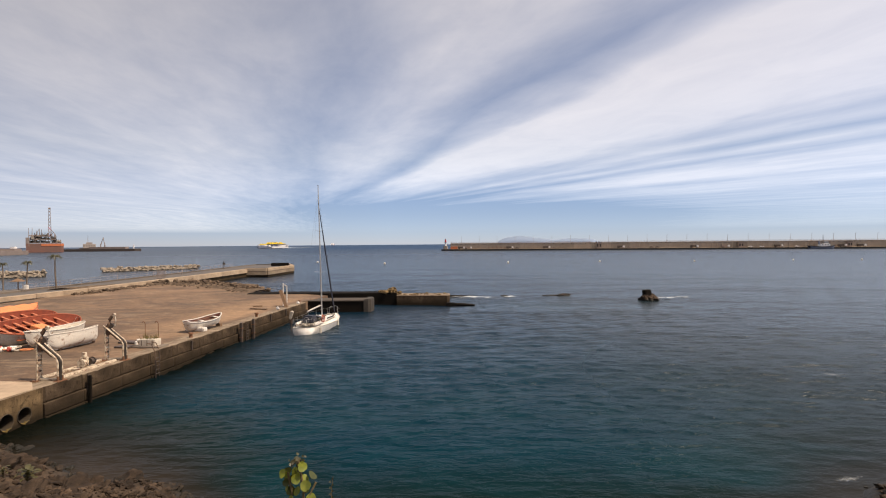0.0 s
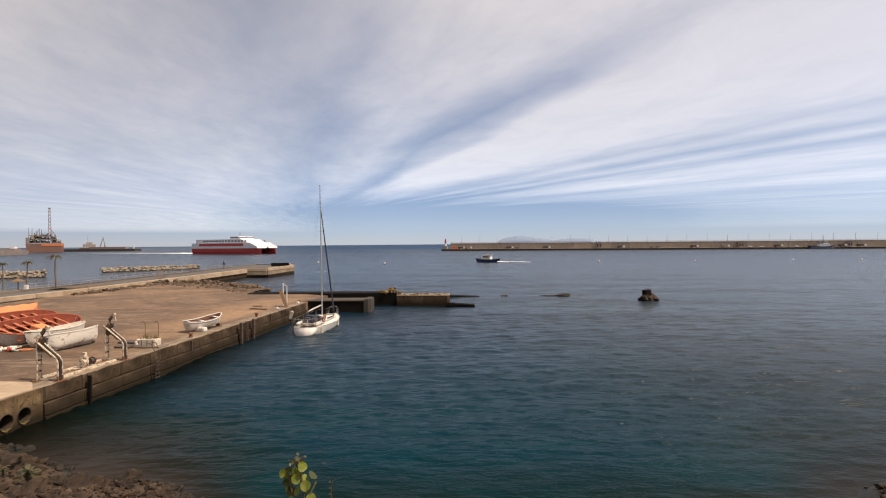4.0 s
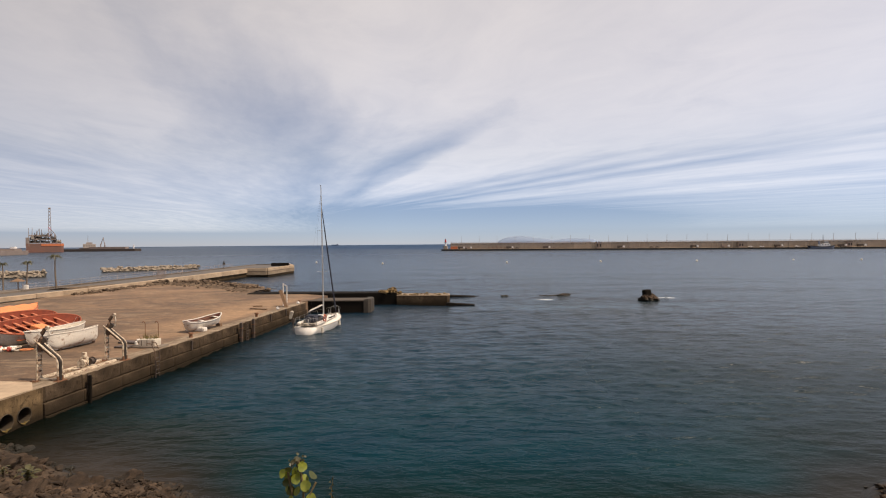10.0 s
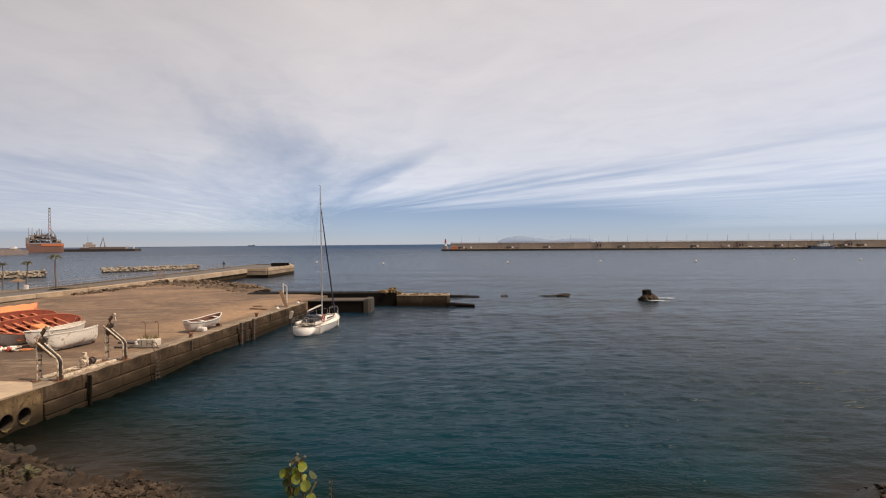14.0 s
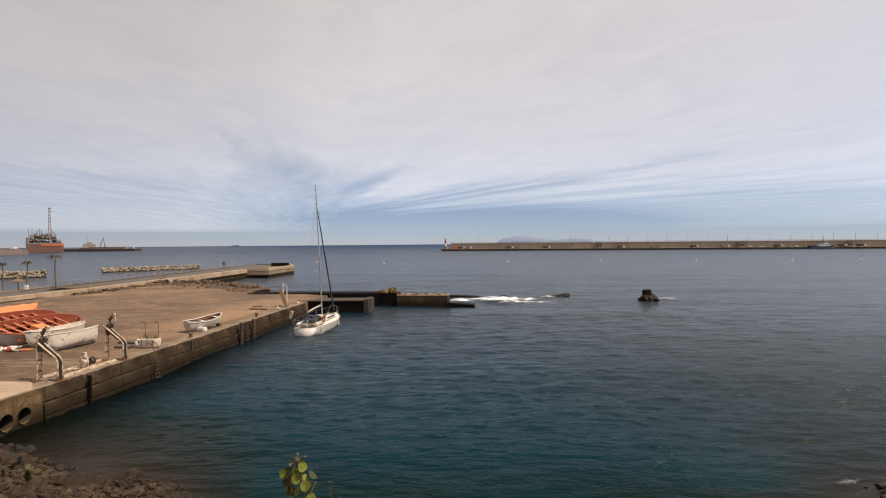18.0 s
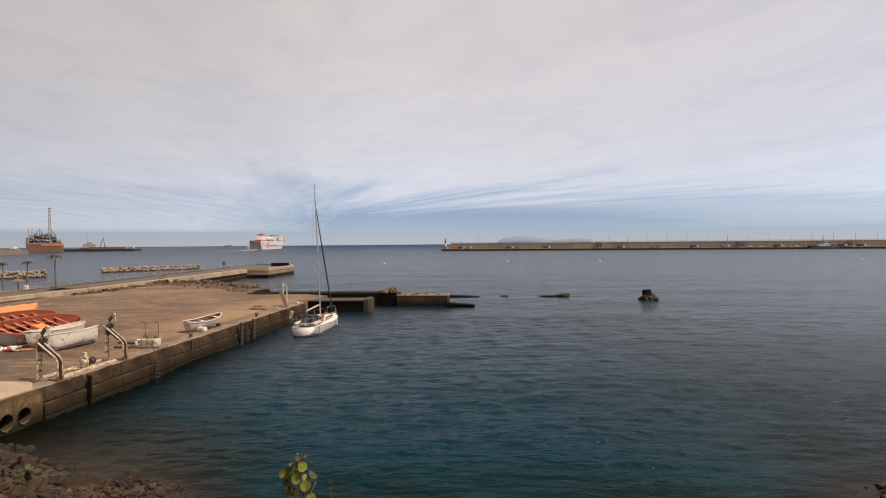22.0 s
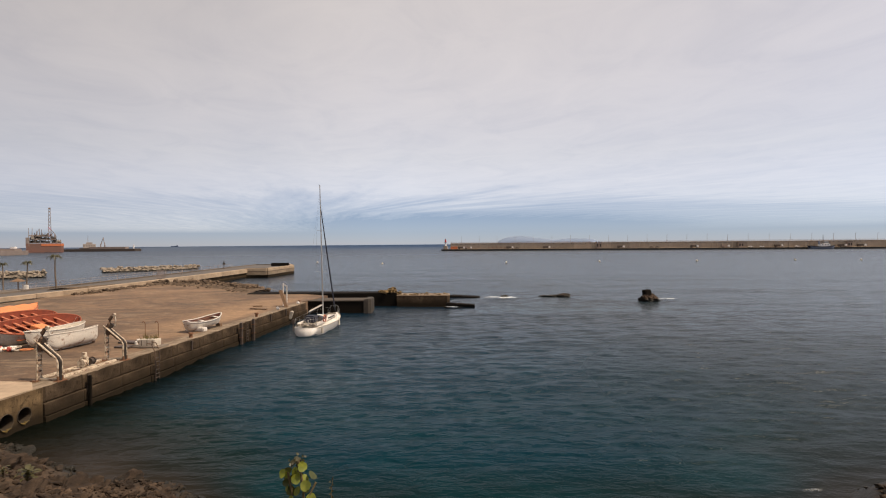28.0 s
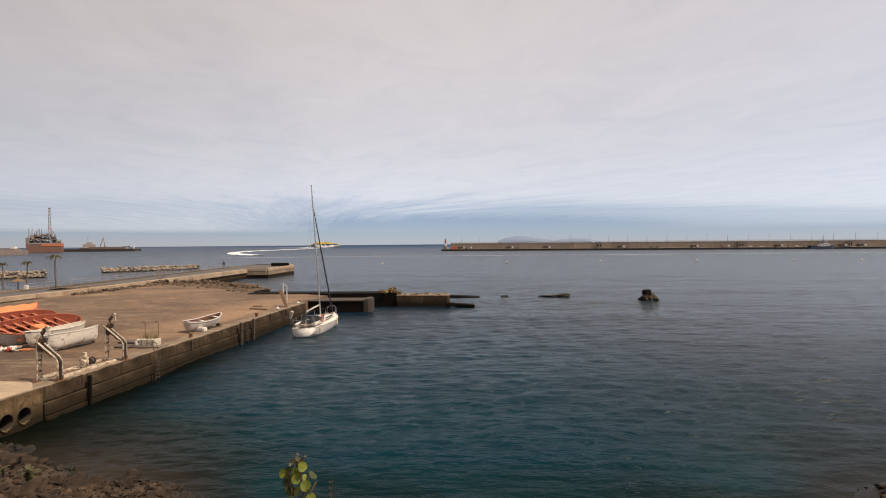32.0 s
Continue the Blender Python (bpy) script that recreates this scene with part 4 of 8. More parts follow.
def davit(y):
    x = quay_x(y)
    ob = thing("boat_davit", "rust-streaked white steel gravity davit bolted to the quay", "davit", pose(x - 0.88, y, QTOP, 0, 0, QDIR), "pair of davits")
    # local x towards the water
    for yy in (-0.14, 0.14):
        bm = bmesh.new()
        box(bm, (-0.45, yy, 1.1), (0.075, 0.04, 2.2), bevel=0.008)
        part("rear_post", bm, M_RUST, ob)
        bm = bmesh.new()
        tube(bm, [(0.72, yy, 0.0), (0.72, yy, 1.05), (0.60, yy, 1.25), (-0.42, yy, 2.06), (-0.56, yy, 2.16)], 0.045, 6)
        leg = part("front_leg", bm, M_RUST, ob)
        bm = bmesh.new()
        tube(bm, [(0.725, yy, 0.02), (0.725, yy, 0.30)], 0.056, 6)
        part("rusted_foot", bm, M_RUSTY, leg, "leg foot eaten red-brown by rust")
    for k in range(7):
        bm = bmesh.new()
        box(bm, (-0.45, 0, 0.22 + 0.29 * k), (0.06, 0.32, 0.09), bevel=0.006)
        part("rung", bm, M_RUSTDARK if k % 2 else M_RUST, ob)
    bm = bmesh.new()
    box(bm, (-0.1, 0, 1.68), (1.15, 0.24, 0.10), ry=39, bevel=0.01)
    part("track", bm, M_RUSTDARK, ob, "dark arm track")
    bm = bmesh.new()
    tube(bm, [(0.70, 0, 0.05), (0.70, 0, 1.04), (0.58, 0, 1.22), (-0.42, 0, 2.02)], 0.105, 6)
    part("channel", bm, M_WEB, ob, "black web between the legs")
    bm = bmesh.new()
    tube(bm, [(-0.35, 0, 1.55), (-0.40, 0, 1.95), (-0.26, 0, 2.25), (-0.24, 0, 2.5), (-0.10, 0, 2.72), (0.02, 0, 2.78)], [0.11, 0.13, 0.12, 0.10, 0.09, 0.07], 8)
    arm = part("arm", bm, M_RUSTDARK, ob, "curved dark rusty davit arm")
    bm = bmesh.new()
    rod(bm, (0.05, -0.07, 2.80), (0.05, 0.07, 2.80), 0.10, seg=12)
    part("head_sheave", bm, M_RUST, arm)
    bm = bmesh.new()
    rod(bm, (-0.12, -0.06, 2.15), (-0.12, 0.06, 2.15), 0.16, seg=12)
    part("lower_sheave", bm, M_DARK, arm)
    bm = bmesh.new()
    tube(bm, [(0.10, 0, 2.76), (0.16, 0, 2.45), (0.10, 0, 2.15), (-0.05, 0, 2.0)], 0.03, 6)
    part("lanyard", bm, M_DIRTYWHITE, arm, "frayed pale rope")
    for xx in (-0.55, 0.72):
        bm = bmesh.new()
        box(bm, (xx, 0, 0.03), (0.32, 0.62, 0.06), bevel=0.01)
        part("base_plate", bm, M_RUSTY, ob)
    bm = bmesh.new()
    box(bm, (0.08, 0, 0.09), (1.1, 0.12, 0.10), bevel=0.01)
    part("sill", bm, M_RUST, ob)
    return ob


davit(27.6)
davit(32.5)
base = thing("davit_rail", "long white steel base rails joining the davits", "rail", pose(quay_x(30) - 0.95, 30.05, QTOP, 0, 0, QDIR))
for xx in (-0.55, 0.42):
    bm = bmesh.new()
    box(bm, (xx, 0, 0.08), (0.16, 4.3, 0.14), bevel=0.015)
    part("rail", bm, M_RUST, base)
winch = thing("boat_winch", "white rusty drum winch between the davits", "winch", pose(quay_x(30.2) - 1.0, 30.4, QTOP + 0.0, 0, 0, QDIR))
bm = bmesh.new()
box(bm, (0, 0, 0.06), (0.8, 1.2, 0.1), bevel=0.02)
part("bed", bm, M_RUST, winch)
for yy, r, mt in ((-0.32, 0.25, M_RUST), (0.28, 0.22, M_DARK)):
    bm = bmesh.new()
    rod(bm, (0.1, yy - 0.12, 0.38), (0.1, yy + 0.12, 0.38), r * 0.75, seg=16)
    rod(bm, (0.1, yy - 0.15, 0.38), (0.1, yy - 0.11, 0.38), r, seg=16)
    rod(bm, (0.1, yy + 0.11, 0.38), (0.1, yy + 0.15, 0.38), r, seg=16)
    part("drum", bm, mt, winch)
bm = bmesh.new()
box(bm, (-0.05, 0, 0.42), (0.36, 0.34, 0.6), bevel=0.07)
part("gearbox", bm, M_RUST, winch)
bm = bmesh.new()
rod(bm, (-0.05, 0, 0.7), (-0.05, 0, 0.92), 0.13, 0.11, 12)
part("motor", bm, M_RUST, winch)

# ---- pale slab, culverts, ladders, fenders and clutter at the quay edge ----
bm = bmesh.new()
prism(bm, [(-20.6, 23.0), (-20.25, 25.9), (-21.3, 27.2), (-24.6, 27.7), (-26.5, 23.0)], QTOP - 0.1, QTOP + 0.05)
solid("pale_slab", bm, M_PALE, "pale sandy concrete slab let into the yard", "slab", kind="structure")


def culvert(y, z):
    """The lining and stained lip of a drain opening."""
    ob = thing("culvert_pipe", "dark round drain pipe opening in the quay wall", "pipe", pose(quay_x(y), y, z, 0, 0, QDIR), "drain pipes")
    n = 24
    bm = bmesh.new()
    rings = []
    for r, x in ((0.355, -0.85), (0.355, 0.03), (0.385, 0.045), (0.40, 0.02), (0.40, -0.02)):
        rings.append([bm.verts.new((x, r * math.cos(2 * math.pi * j / n), r * math.sin(2 * math.pi * j / n))) for j in range(n)])
    skin(bm, rings, True)
    part("lining", bm, M_PIPE, ob)
    bm = bmesh.new()
    for k in range(7):
        a = radians(-90 + (k - 3) * 11)
        lump(bm, (0.03, 0.36 * math.cos(a), 0.36 * math.sin(a) - 0.02), (0.03, 0.07, 0.035 if k != 3 else 0.12), 60 + k, 2, 0.3)
    part("growth", bm, M_YELLOWED, ob, "yellow-green growth on the lower lip")
    # disc closing the bore, painted black for the darkness inside
    bm = bmesh.new()
    rod(bm, (-0.85, 0, 0), (-0.80, 0, 0), 0.356, seg=n)
    part("bore_end", bm, M_BLACK, ob, "black disc standing for the unlit depth of the pipe")


M_PIPE = worn("stained_pipe", (0.055, 0.036, 0.018), (0.020, 0.014, 0.008), 2.5, 0.8, 0.85)
M_YELLOWED = worn("yellowed_concrete", (0.20, 0.13, 0.025), (0.035, 0.026, 0.015), 2.0, 0.8, 0.85)
culvert(24.25, 0.58)
culvert(25.2, 0.62)


def wall_ladder(y, low, rails):
    ob = thing("wall_ladder", "dark iron ladder fixed down the quay wall", "ladder", pose(quay_x(y) + 0.34, y, 0, 0, 0, QDIR), "quay ladders")
    for yy in (-0.2, 0.2):
        bm = bmesh.new()
        box(bm, (0, yy, (low + QTOP) / 2), (0.07, 0.05, QTOP - low), bevel=0.008)
        part("stile", bm, M_DARK, ob)
    n = int((QTOP - low) / 0.26)
    for k in range(n):
        bm = bmesh.new()
        rod(bm, (0, -0.2, low + 0.15 + 0.26 * k), (0, 0.2, low + 0.15 + 0.26 * k), 0.028, seg=6)
        part("rung", bm, M_DARK, ob)
    if rails:
        for yy in (-0.24, 0.24):
            bm = bmesh.new()
            tube(bm, [(0.02, yy, 1.2), (0.0, yy, 1.75), (-0.25, yy, 2.25), (-0.55, yy, 2.3)], 0.026, 6)
            part("grab_rail", bm, M_RUSTDARK, ob)


wall_ladder(34.8, -0.4, True)
bm = bmesh.new()
box(bm, (0, 0, 0.72), (0.14, 0.17, 1.75), bevel=0.03)
solid("wall_timber", bm, M_WEED, "black tarred timber on the quay wall", "fender", pose(quay_x(29.0) + 0.30, 29.0, 0, 0, 0, QDIR), "timber fenders")
for y in (46.5, 48.9):
    fender = thing("fender_pile", "dark weathered timber fender pile on the quay wall", "fender", pose(quay_x(y) + 0.36, y, 0, 0, 0, QDIR), "timber fenders")
    bm = bmesh.new()
    box(bm, (0, 0, 0.6), (0.22, 0.28, 2.5), bevel=0.03)
    part("timber", bm, M_DARK, fender)
    for z in (0.55, 1.35):
        bm = bmesh.new()
        box(bm, (0.0, 0, z), (0.26, 0.34, 0.06), bevel=0.01)
        part("strap", bm, M_RUSTY, fender)
wall_ladder(47.7, 0.0, False)
for y in (29.2, 39.3, 53.5, 57.5):
    bm = bmesh.new()
    box(bm, (0, 0, 0), (0.12, 0.12, 0.7), bevel=0.02)
    rod(bm, (0.02, 0, 0.28), (0.1, 0, 0.28), 0.07, seg=10)
    solid("wall_fender", bm, M_DARK, "short dark rubber strip on the quay wall", "fender", pose(quay_x(y) + 0.06, y, 1.25, 0, 0, QDIR), "small wall fenders")

planter = thing("concrete_planter", "white pierced concrete box with dry grass on the quay", "planter", pose(-20.55, 36.7, QTOP, 0, 0, -8))
bm = bmesh.new()
box(bm, (0, 0, 0.06), (2.3, 1.1, 0.12), bevel=0.03)
part("plinth", bm, M_GREY, planter)
bm = bmesh.new()
box(bm, (0.1, 0, 0.34), (1.2, 0.7, 0.46), bevel=0.03)
body = part("body", bm, M_DIRTYWHITE, planter)
for k in range(3):
    bm = bmesh.new()
    box(bm, (-0.28 + 0.40 * k, -0.35, 0.34), (0.05, 0.03, 0.40), bevel=0.01)
    part("recess", bm, M_DARK, body)
M_DRYGRASS = worn("dry_grass", (0.22, 0.17, 0.06), (0.12, 0.12, 0.035), 3.0, 0.7, 0.85)
bm = bmesh.new()
rng = random.Random(3)
for k in range(70):
    x, y = rng.uniform(-0.5, 0.6), rng.uniform(-0.3, 0.3)
    h = rng.uniform(0.15, 0.45)
    dx, dy = rng.uniform(-0.14, 0.14), rng.uniform(-0.14, 0.14)
    a, b, c = bm.verts.new((x - 0.02, y, 0.58)), bm.verts.new((x + 0.02, y, 0.58)), bm.verts.new((x + dx, y + dy, 0.6 + h))
    bm.faces.new((a, b, c))
part("grass_tuft", bm, M_DRYGRASS, planter, "dry yellow-green grass")
for xx in (-0.52, 0.40):
    rail = thing("swan_neck_pole", "thin rusty pole with a bent top", "pole", pose(-20.55 + xx, 37.2, QTOP, 0, 0, -8), "bent poles by the planter")
    bm = bmesh.new()
    tube(bm, [(0, 0, 0), (0, 0, 1.55), (-0.05, 0, 1.68), (-0.16, 0, 1.72), (-0.24, 0, 1.62)], 0.022, 6)
    part("pole", bm, M_RUSTY, rail)
    bm = bmesh.new()
    rod(bm, (0, 0, 0), (0, 0, 0.04), 0.10, seg=10)
    part("foot", bm, M_RUSTY, rail)
for x, y, s in ((-22.1, 36.6, 1.2), (-22.8, 38.3, 1.4)):
    bm = bmesh.new()
    box(bm, (0, 0, 0.06), (s, 0.8, 0.12), bevel=0.02)
    solid("hatch_plate", bm, M_DARK, "dark rusty steel hatch plate on the yard", "hatch", pose(x, y, QTOP, 0, 0, -10), "hatch plates")
bm = bmesh.new()
tube(bm, [(0, 0, 0), (0, 0, 0.32), (0.08, 0, 0.42), (0.25, 0, 0.42)], 0.1, 10)
solid("vent_pipe", bm, M_WHITE, "white bent vent pipe beside the hatch plates", "pipe", pose(-21.6, 37.0, QTOP, 0, 0, 20))


def bollard(y):
    ob = thing("mooring_bollard", "stubby rusty mooring bollard on the quay edge", "bollard", pose(quay_x(y) - 0.5, y, QTOP + 0.03), "bollards")
    bm = bmesh.new()
    rod(bm, (0, 0, 0), (0, 0, 0.3), 0.14, 0.11, 12)
    part("stem", bm, M_RUSTY, ob)
    bm = bmesh.new()
    rod(bm, (0, 0, 0.28), (0, 0, 0.4), 0.2, 0.16, 12)
    part("cap", bm, M_RUSTY, ob)


for y in (40.2, 51.5, 63.0):
    bollard(y)

# net floats and rope heap
heap = thing("float_heap", "heap of red and white net floats with rope", "floats", pose(-29.9, 35.7, QTOP))
rng = random.Random(8)
for k in range(14):
    bm = bmesh.new()
    bmesh.ops.create_icosphere(bm, subdivisions=2, radius=rng.uniform(0.11, 0.17), matrix=Matrix.Translation((rng.uniform(-1.1, 1.1), rng.uniform(-0.5, 0.5), rng.uniform(0.12, 0.2))))
    part("float", bm, M_RED if k % 2 else M_WHITE, heap, smooth=True)
for k in range(5):
    bm = bmesh.new()
    cx, cy, r = rng.uniform(-0.2, 1.8), rng.uniform(-0.4, 0.4), rng.uniform(0.25, 0.45)
    tube(bm, [(cx + r * math.cos(a * 0.5), cy + 0.7 * r * math.sin(a * 0.5), 0.05 + 0.04 * k) for a in range(13)], 0.045, 6)
    part("rope_coil", bm, M_ORTARP if k % 2 else M_DIRTYWHITE, heap)

# landing place by the yacht: white posts and a leaning gangplank
gang = thing("gangplank", "weathered brown gangplank leaning down from white posts", "gangplank", pose(-18.4, 60.6, QTOP))
bm = bmesh.new()
rod(bm, (-0.25, -0.1, 1.75), (1.35, -2.1, -0.9), 0.24, seg=4)
part("plank", bm, M_WOOD, gang)
for xx, h in ((-0.1, 2.6), (0.32, 2.35)):
    bm = bmesh.new()
    rod(bm, (xx, 0.3, 0), (xx, 0.3, h), 0.06, seg=8)
    part("post", bm, M_WHITE, gang)
bm = bmesh.new()
rod(bm, (-0.1, 0.3, 2.5), (0.32, 0.3, 2.25), 0.035, seg=6)
part("cross_bar", bm, M_WHITE, gang)
bm = bmesh.new()
box(bm, (1.5, -2.2, -0.75), (0.3, 0.5, 0.9), bevel=0.06, ry=20)
part("foot_fender", bm, M_DIRTYWHITE, gang, "pale fender at the plank foot")
for x, y in ((-17.9, 56.9), (-17.2, 62.4)):
    bm = bmesh.new()
    bmesh.ops.create_icosphere(bm, subdivisions=2, radius=0.2, matrix=Matrix.Translation((0, 0, 0.16)) @ Matrix.Diagonal((1, 1, 0.85, 1)))
    rod(bm, (0, 0, 0.3), (0, 0, 0.4), 0.04, seg=8)
    solid("mooring_float", bm, M_WHITE, "white round mooring float on the quay edge", "float", pose(x, y, QTOP), "white floats", smooth=True)
for x, y, L, rz in ((-20.2, 57.5, 2.2, 70), (-18.6, 62.0, 1.4, 20), (-21.2, 60.2, 1.0, 100)):
    bm = bmesh.new()
    box(bm, (0, 0, 0.06), (0.22, L, 0.12), bevel=0.015)
    solid("driftwood_plank", bm, M_WOOD, "loose dark plank lying on the yard", "plank", pose(x, y, QTOP, 0, 0, rz), "loose planks")


# ---- moored sailing yacht ----
def yacht():
    ob = thing("sailing_yacht", "white moored sailing yacht with a bare mast and furled genoa", "yacht", pose(-13.1, 55.8, 0, 0, 0, -8))
    L, B, D = 9.6, 3.1, 0.98
    rows = []
    for i in range(23):
        s = -1 + i / 11
        full = 0.72 if s < 0 else 0.0
        w = B / 2 * (full + (1 - full) * max(0, 1 - abs(s) ** 2.1) ** 0.8 if s < 0 else max(0, 1 - s ** 2.1) ** 0.85)
        w = max(0.02, w)
        top = D - 0.08 + 0.22 * max(0, s) ** 2
        keel = -0.45 + (1.85 if s < 0 else 1.2) * max(0, abs(s) - 0.55) ** 1.3
        rows.append([(math.copysign(w * abs(a) ** 0.5, a) if a else 0.0, s * L / 2 + ((0.35 if s > 0 else -0.75) * s * abs(a) ** 2), keel + (top - keel) * abs(a) ** 1.9) for a in [(j - 7) / 7 for j in range(15)]])
    bm = bmesh.new()
    vs = rows_to(bm, rows)
    bm.faces.new(vs[0])
    part("hull", bm, M_YACHT, ob, smooth=True)
    bm = bmesh.new()
    dk = [[(r[0][0] * f, r[0][1], r[0][2] - 0.03 + 0.06 * (1 - f * f)) for f in (-0.99, -0.5, 0, 0.5, 0.99)] for r in rows]
    rows_to(bm, dk)
    part("deck", bm, M_YACHT, ob)
    for i in (0, -1):
        bm = bmesh.new()
        tube(bm, [(r[i][0], r[i][1], r[i][2] + 0.02) for r in rows], 0.035, 6)
        part("toe_rail", bm, M_DIRTYWHITE, ob)
    # dark boot line just over the water
    for i in (0, -1):
        bm = bmesh.new()
        tube(bm, [(0.97 * r[3 if i == 0 else 11][0], r[3 if i == 0 else 11][1], 0.27) for r in rows[1:-1]], 0.05, 5)
        part("boot_line", bm, M_BLACK, ob, "dark waterline stripe")
    bm = bmesh.new()
    side_prism(bm, [(-0.6, 1.05), (-0.5, 1.5), (1.4, 1.45), (2.6, 1.28), (3.0, 1.12)], -0.85, 0.85)
    bmesh.ops.bevel(bm, geom=list(bm.edges), offset=0.07, segments=2, affect="EDGES")
    cab = part("coachroof", bm, M_YACHT, ob)
    for s in (-1, 1):
        bm = bmesh.new()
        box(bm, (s * 0.856, 0.9, 1.28), (0.03, 2.0, 0.14), bevel=0.01)
        part("cabin_window", bm, M_GLASS, cab)
    bm = bmesh.new()
    box(bm, (0, 1.8, 1.44), (0.55, 0.55, 0.05), bevel=0.015, rx=-6)
    part("hatch", bm, M_GLASS, cab)
    bm = bmesh.new()
    hood = []
    for i in range(9):
        a = math.pi * i / 8
        hood.append([(0.8 * math.cos(a), y, 1.3 + f * math.sin(a)) for y, f in ((-1.45, 0.42), (-1.0, 0.46), (-0.4, 0.15))])
    rows_to(bm, hood)
    part("spray_hood", bm, M_NAVY, ob, "dark navy canvas spray hood")
    for s in (-1, 1):
        bm = bmesh.new()
        box(bm, (s * 0.95, -2.3, 1.2), (0.16, 2.8, 0.3), bevel=0.04)
        part("coaming", bm, M_YACHT, ob)
    bm = bmesh.new()
    box(bm, (0, -2.5, 1.07), (1.5, 2.9, 0.06))
    part("cockpit_sole", bm, M_DIRTYWHITE, ob)
    bm = bmesh.new()
    tube(bm, [(0.27 * math.cos(a * math.pi / 8), -3.4, 1.55 + 0.27 * math.sin(a * math.pi / 8)) for a in range(17)], 0.016, 6)
    rod(bm, (0, -3.4, 1.05), (0, -3.4, 1.6), 0.06, seg=8)
    part("steering_wheel", bm, M_ALLOY, ob)
    bm = bmesh.new()
    tube(bm, [(1.32 + 0.04 * math.cos(a), -2.4 + 0.32 * math.cos(a * math.pi / 8), 1.62 + 0.32 * math.sin(a * math.pi / 8)) for a in range(17)], 0.07, 6)
    part("lifebuoy", bm, M_ORANGE, ob, "orange lifebuoy on the rail")
    # gear about the cockpit and deck
    bm = bmesh.new()
    box(bm, (-0.2, -2.05, 1.5), (1.1, 1.1, 0.7), bevel=0.14)
    part("companionway_tent", bm, M_NAVY, ob, "dark canvas over the companionway")
    bm = bmesh.new()
    for k in range(5):
        lump(bm, (-0.8 + 0.38 * k, -3.9 + 0.2 * (k % 2), 1.16), (0.2, 0.18, 0.13), 300 + k, 2, 0.4)
    part("deck_gear", bm, M_GEAR, ob, "brown and grey bundles in the cockpit")
    for yy in (-0.9, 0.4, 1.6, 2.9):
        bm = bmesh.new()
        lump(bm, (0.45 * math.sin(yy * 5), yy, 1.5 if yy < 2 else 1.25), (0.24, 0.30, 0.14), int(yy * 10) + 340, 2, 0.35)
        part("sail_bag", bm, M_GEAR if yy > 0 else M_DIRTYWHITE, ob)
    for s, yy in ((-1, -2.6), (-1, 0.2), (1, -3.6), (1, 1.4)):
        bm = bmesh.new()
        rod(bm, (s * 1.5, yy, 0.35), (s * 1.5, yy, 0.85), 0.11, seg=10)
        rod(bm, (s * 1.5, yy, 0.85), (s * 1.42, yy, 1.2), 0.015, seg=5)
        part("hull_fender", bm, M_DIRTYWHITE if s > 0 else M_DARK, ob)
    bm = bmesh.new()
    box(bm, (-0.95, -4.75, 1.62), (0.26, 0.3, 0.5), bevel=0.06)
    rod(bm, (-0.95, -4.78, 0.7), (-0.95, -4.75, 1.4), 0.05, seg=8)
    part("outboard_motor", bm, M_DARK, ob, "dark outboard on the stern rail")
    # rig
    bm = bmesh.new()
    tube(bm, [(0, 0.75, 1.35), (0, 0.7, 5), (0, 0.62, 10), (0, 0.5, 15.1)], [0.075, 0.075, 0.066, 0.045], 8)
    mast = part("mast", bm, M_ALLOY, ob, "bare grey alloy mast")
    for z, w in ((6.0, 0.6), (10.3, 0.45)):
        for s in (-1, 1):
            bm = bmesh.new()
            rod(bm, (0, 0.68, z), (s * w, 0.55, z + 0.12), 0.02, 0.012, 6)
            part("spreader", bm, M_ALLOY, mast)
    bm = bmesh.new()
    rod(bm, (0, 0.5, 14.6), (0, 0.5, 15.1), 0.012, seg=5)
    box(bm, (0, 0.42, 15.1), (0.05, 0.35, 0.03))
    part("wind_vane", bm, M_DARK, mast)
    bm = bmesh.new()
    tube(bm, [(0, 0.45, 13.3), (0, 2.2, 8.2), (0, 4.3, 2.2), (0, 4.62, 1.35)], [0.035, 0.07, 0.085, 0.04], 7)
    part("furled_genoa", bm, M_NAVY, ob, "dark furled genoa on its stay")
    for s in (-1, 1):
        bm = bmesh.new()
        tube(bm, [(s * 1.42, 0.3, 1.1), (s * 0.6, 0.55, 6.12), (s * 0.45, 0.55, 10.4), (0, 0.5, 14.4)], 0.004, 4)
        part("shroud", bm, M_DARK, mast)
    bm = bmesh.new()
    tube(bm, [(0, -4.7, 1.15), (0, 0.5, 14.5)], 0.004, 4)
    part("backstay", bm, M_DARK, mast)
    bm = bmesh.new()
    rod(bm, (0, 0.6, 2.55), (0, -3.2, 2.35), 0.055, seg=8)
    boom = part("boom", bm, M_ALLOY, ob)
    bm = bmesh.new()
    tube(bm, [(0, 0.3, 2.60), (0, -1.2, 2.53), (0, -3.0, 2.41)], [0.05, 0.05, 0.04], 8)
    part("stowed_mainsail", bm, M_DIRTYWHITE, boom, "pale stowed mainsail")
    # guard rails
    for s in (-1, 1):
        for k in range(6):
            y = -3.9 + 1.55 * k
            w = min((abs(r[-1][0]) for r in rows if abs(r[-1][1] - y) < 0.5), default=1.2)
            bm = bmesh.new()
            rod(bm, (s * (w - 0.06), y, 1.1), (s * (w - 0.06), y, 1.75), 0.012, seg=5)
            part("stanchion", bm, M_ALLOY, ob)
        bm = bmesh.new()
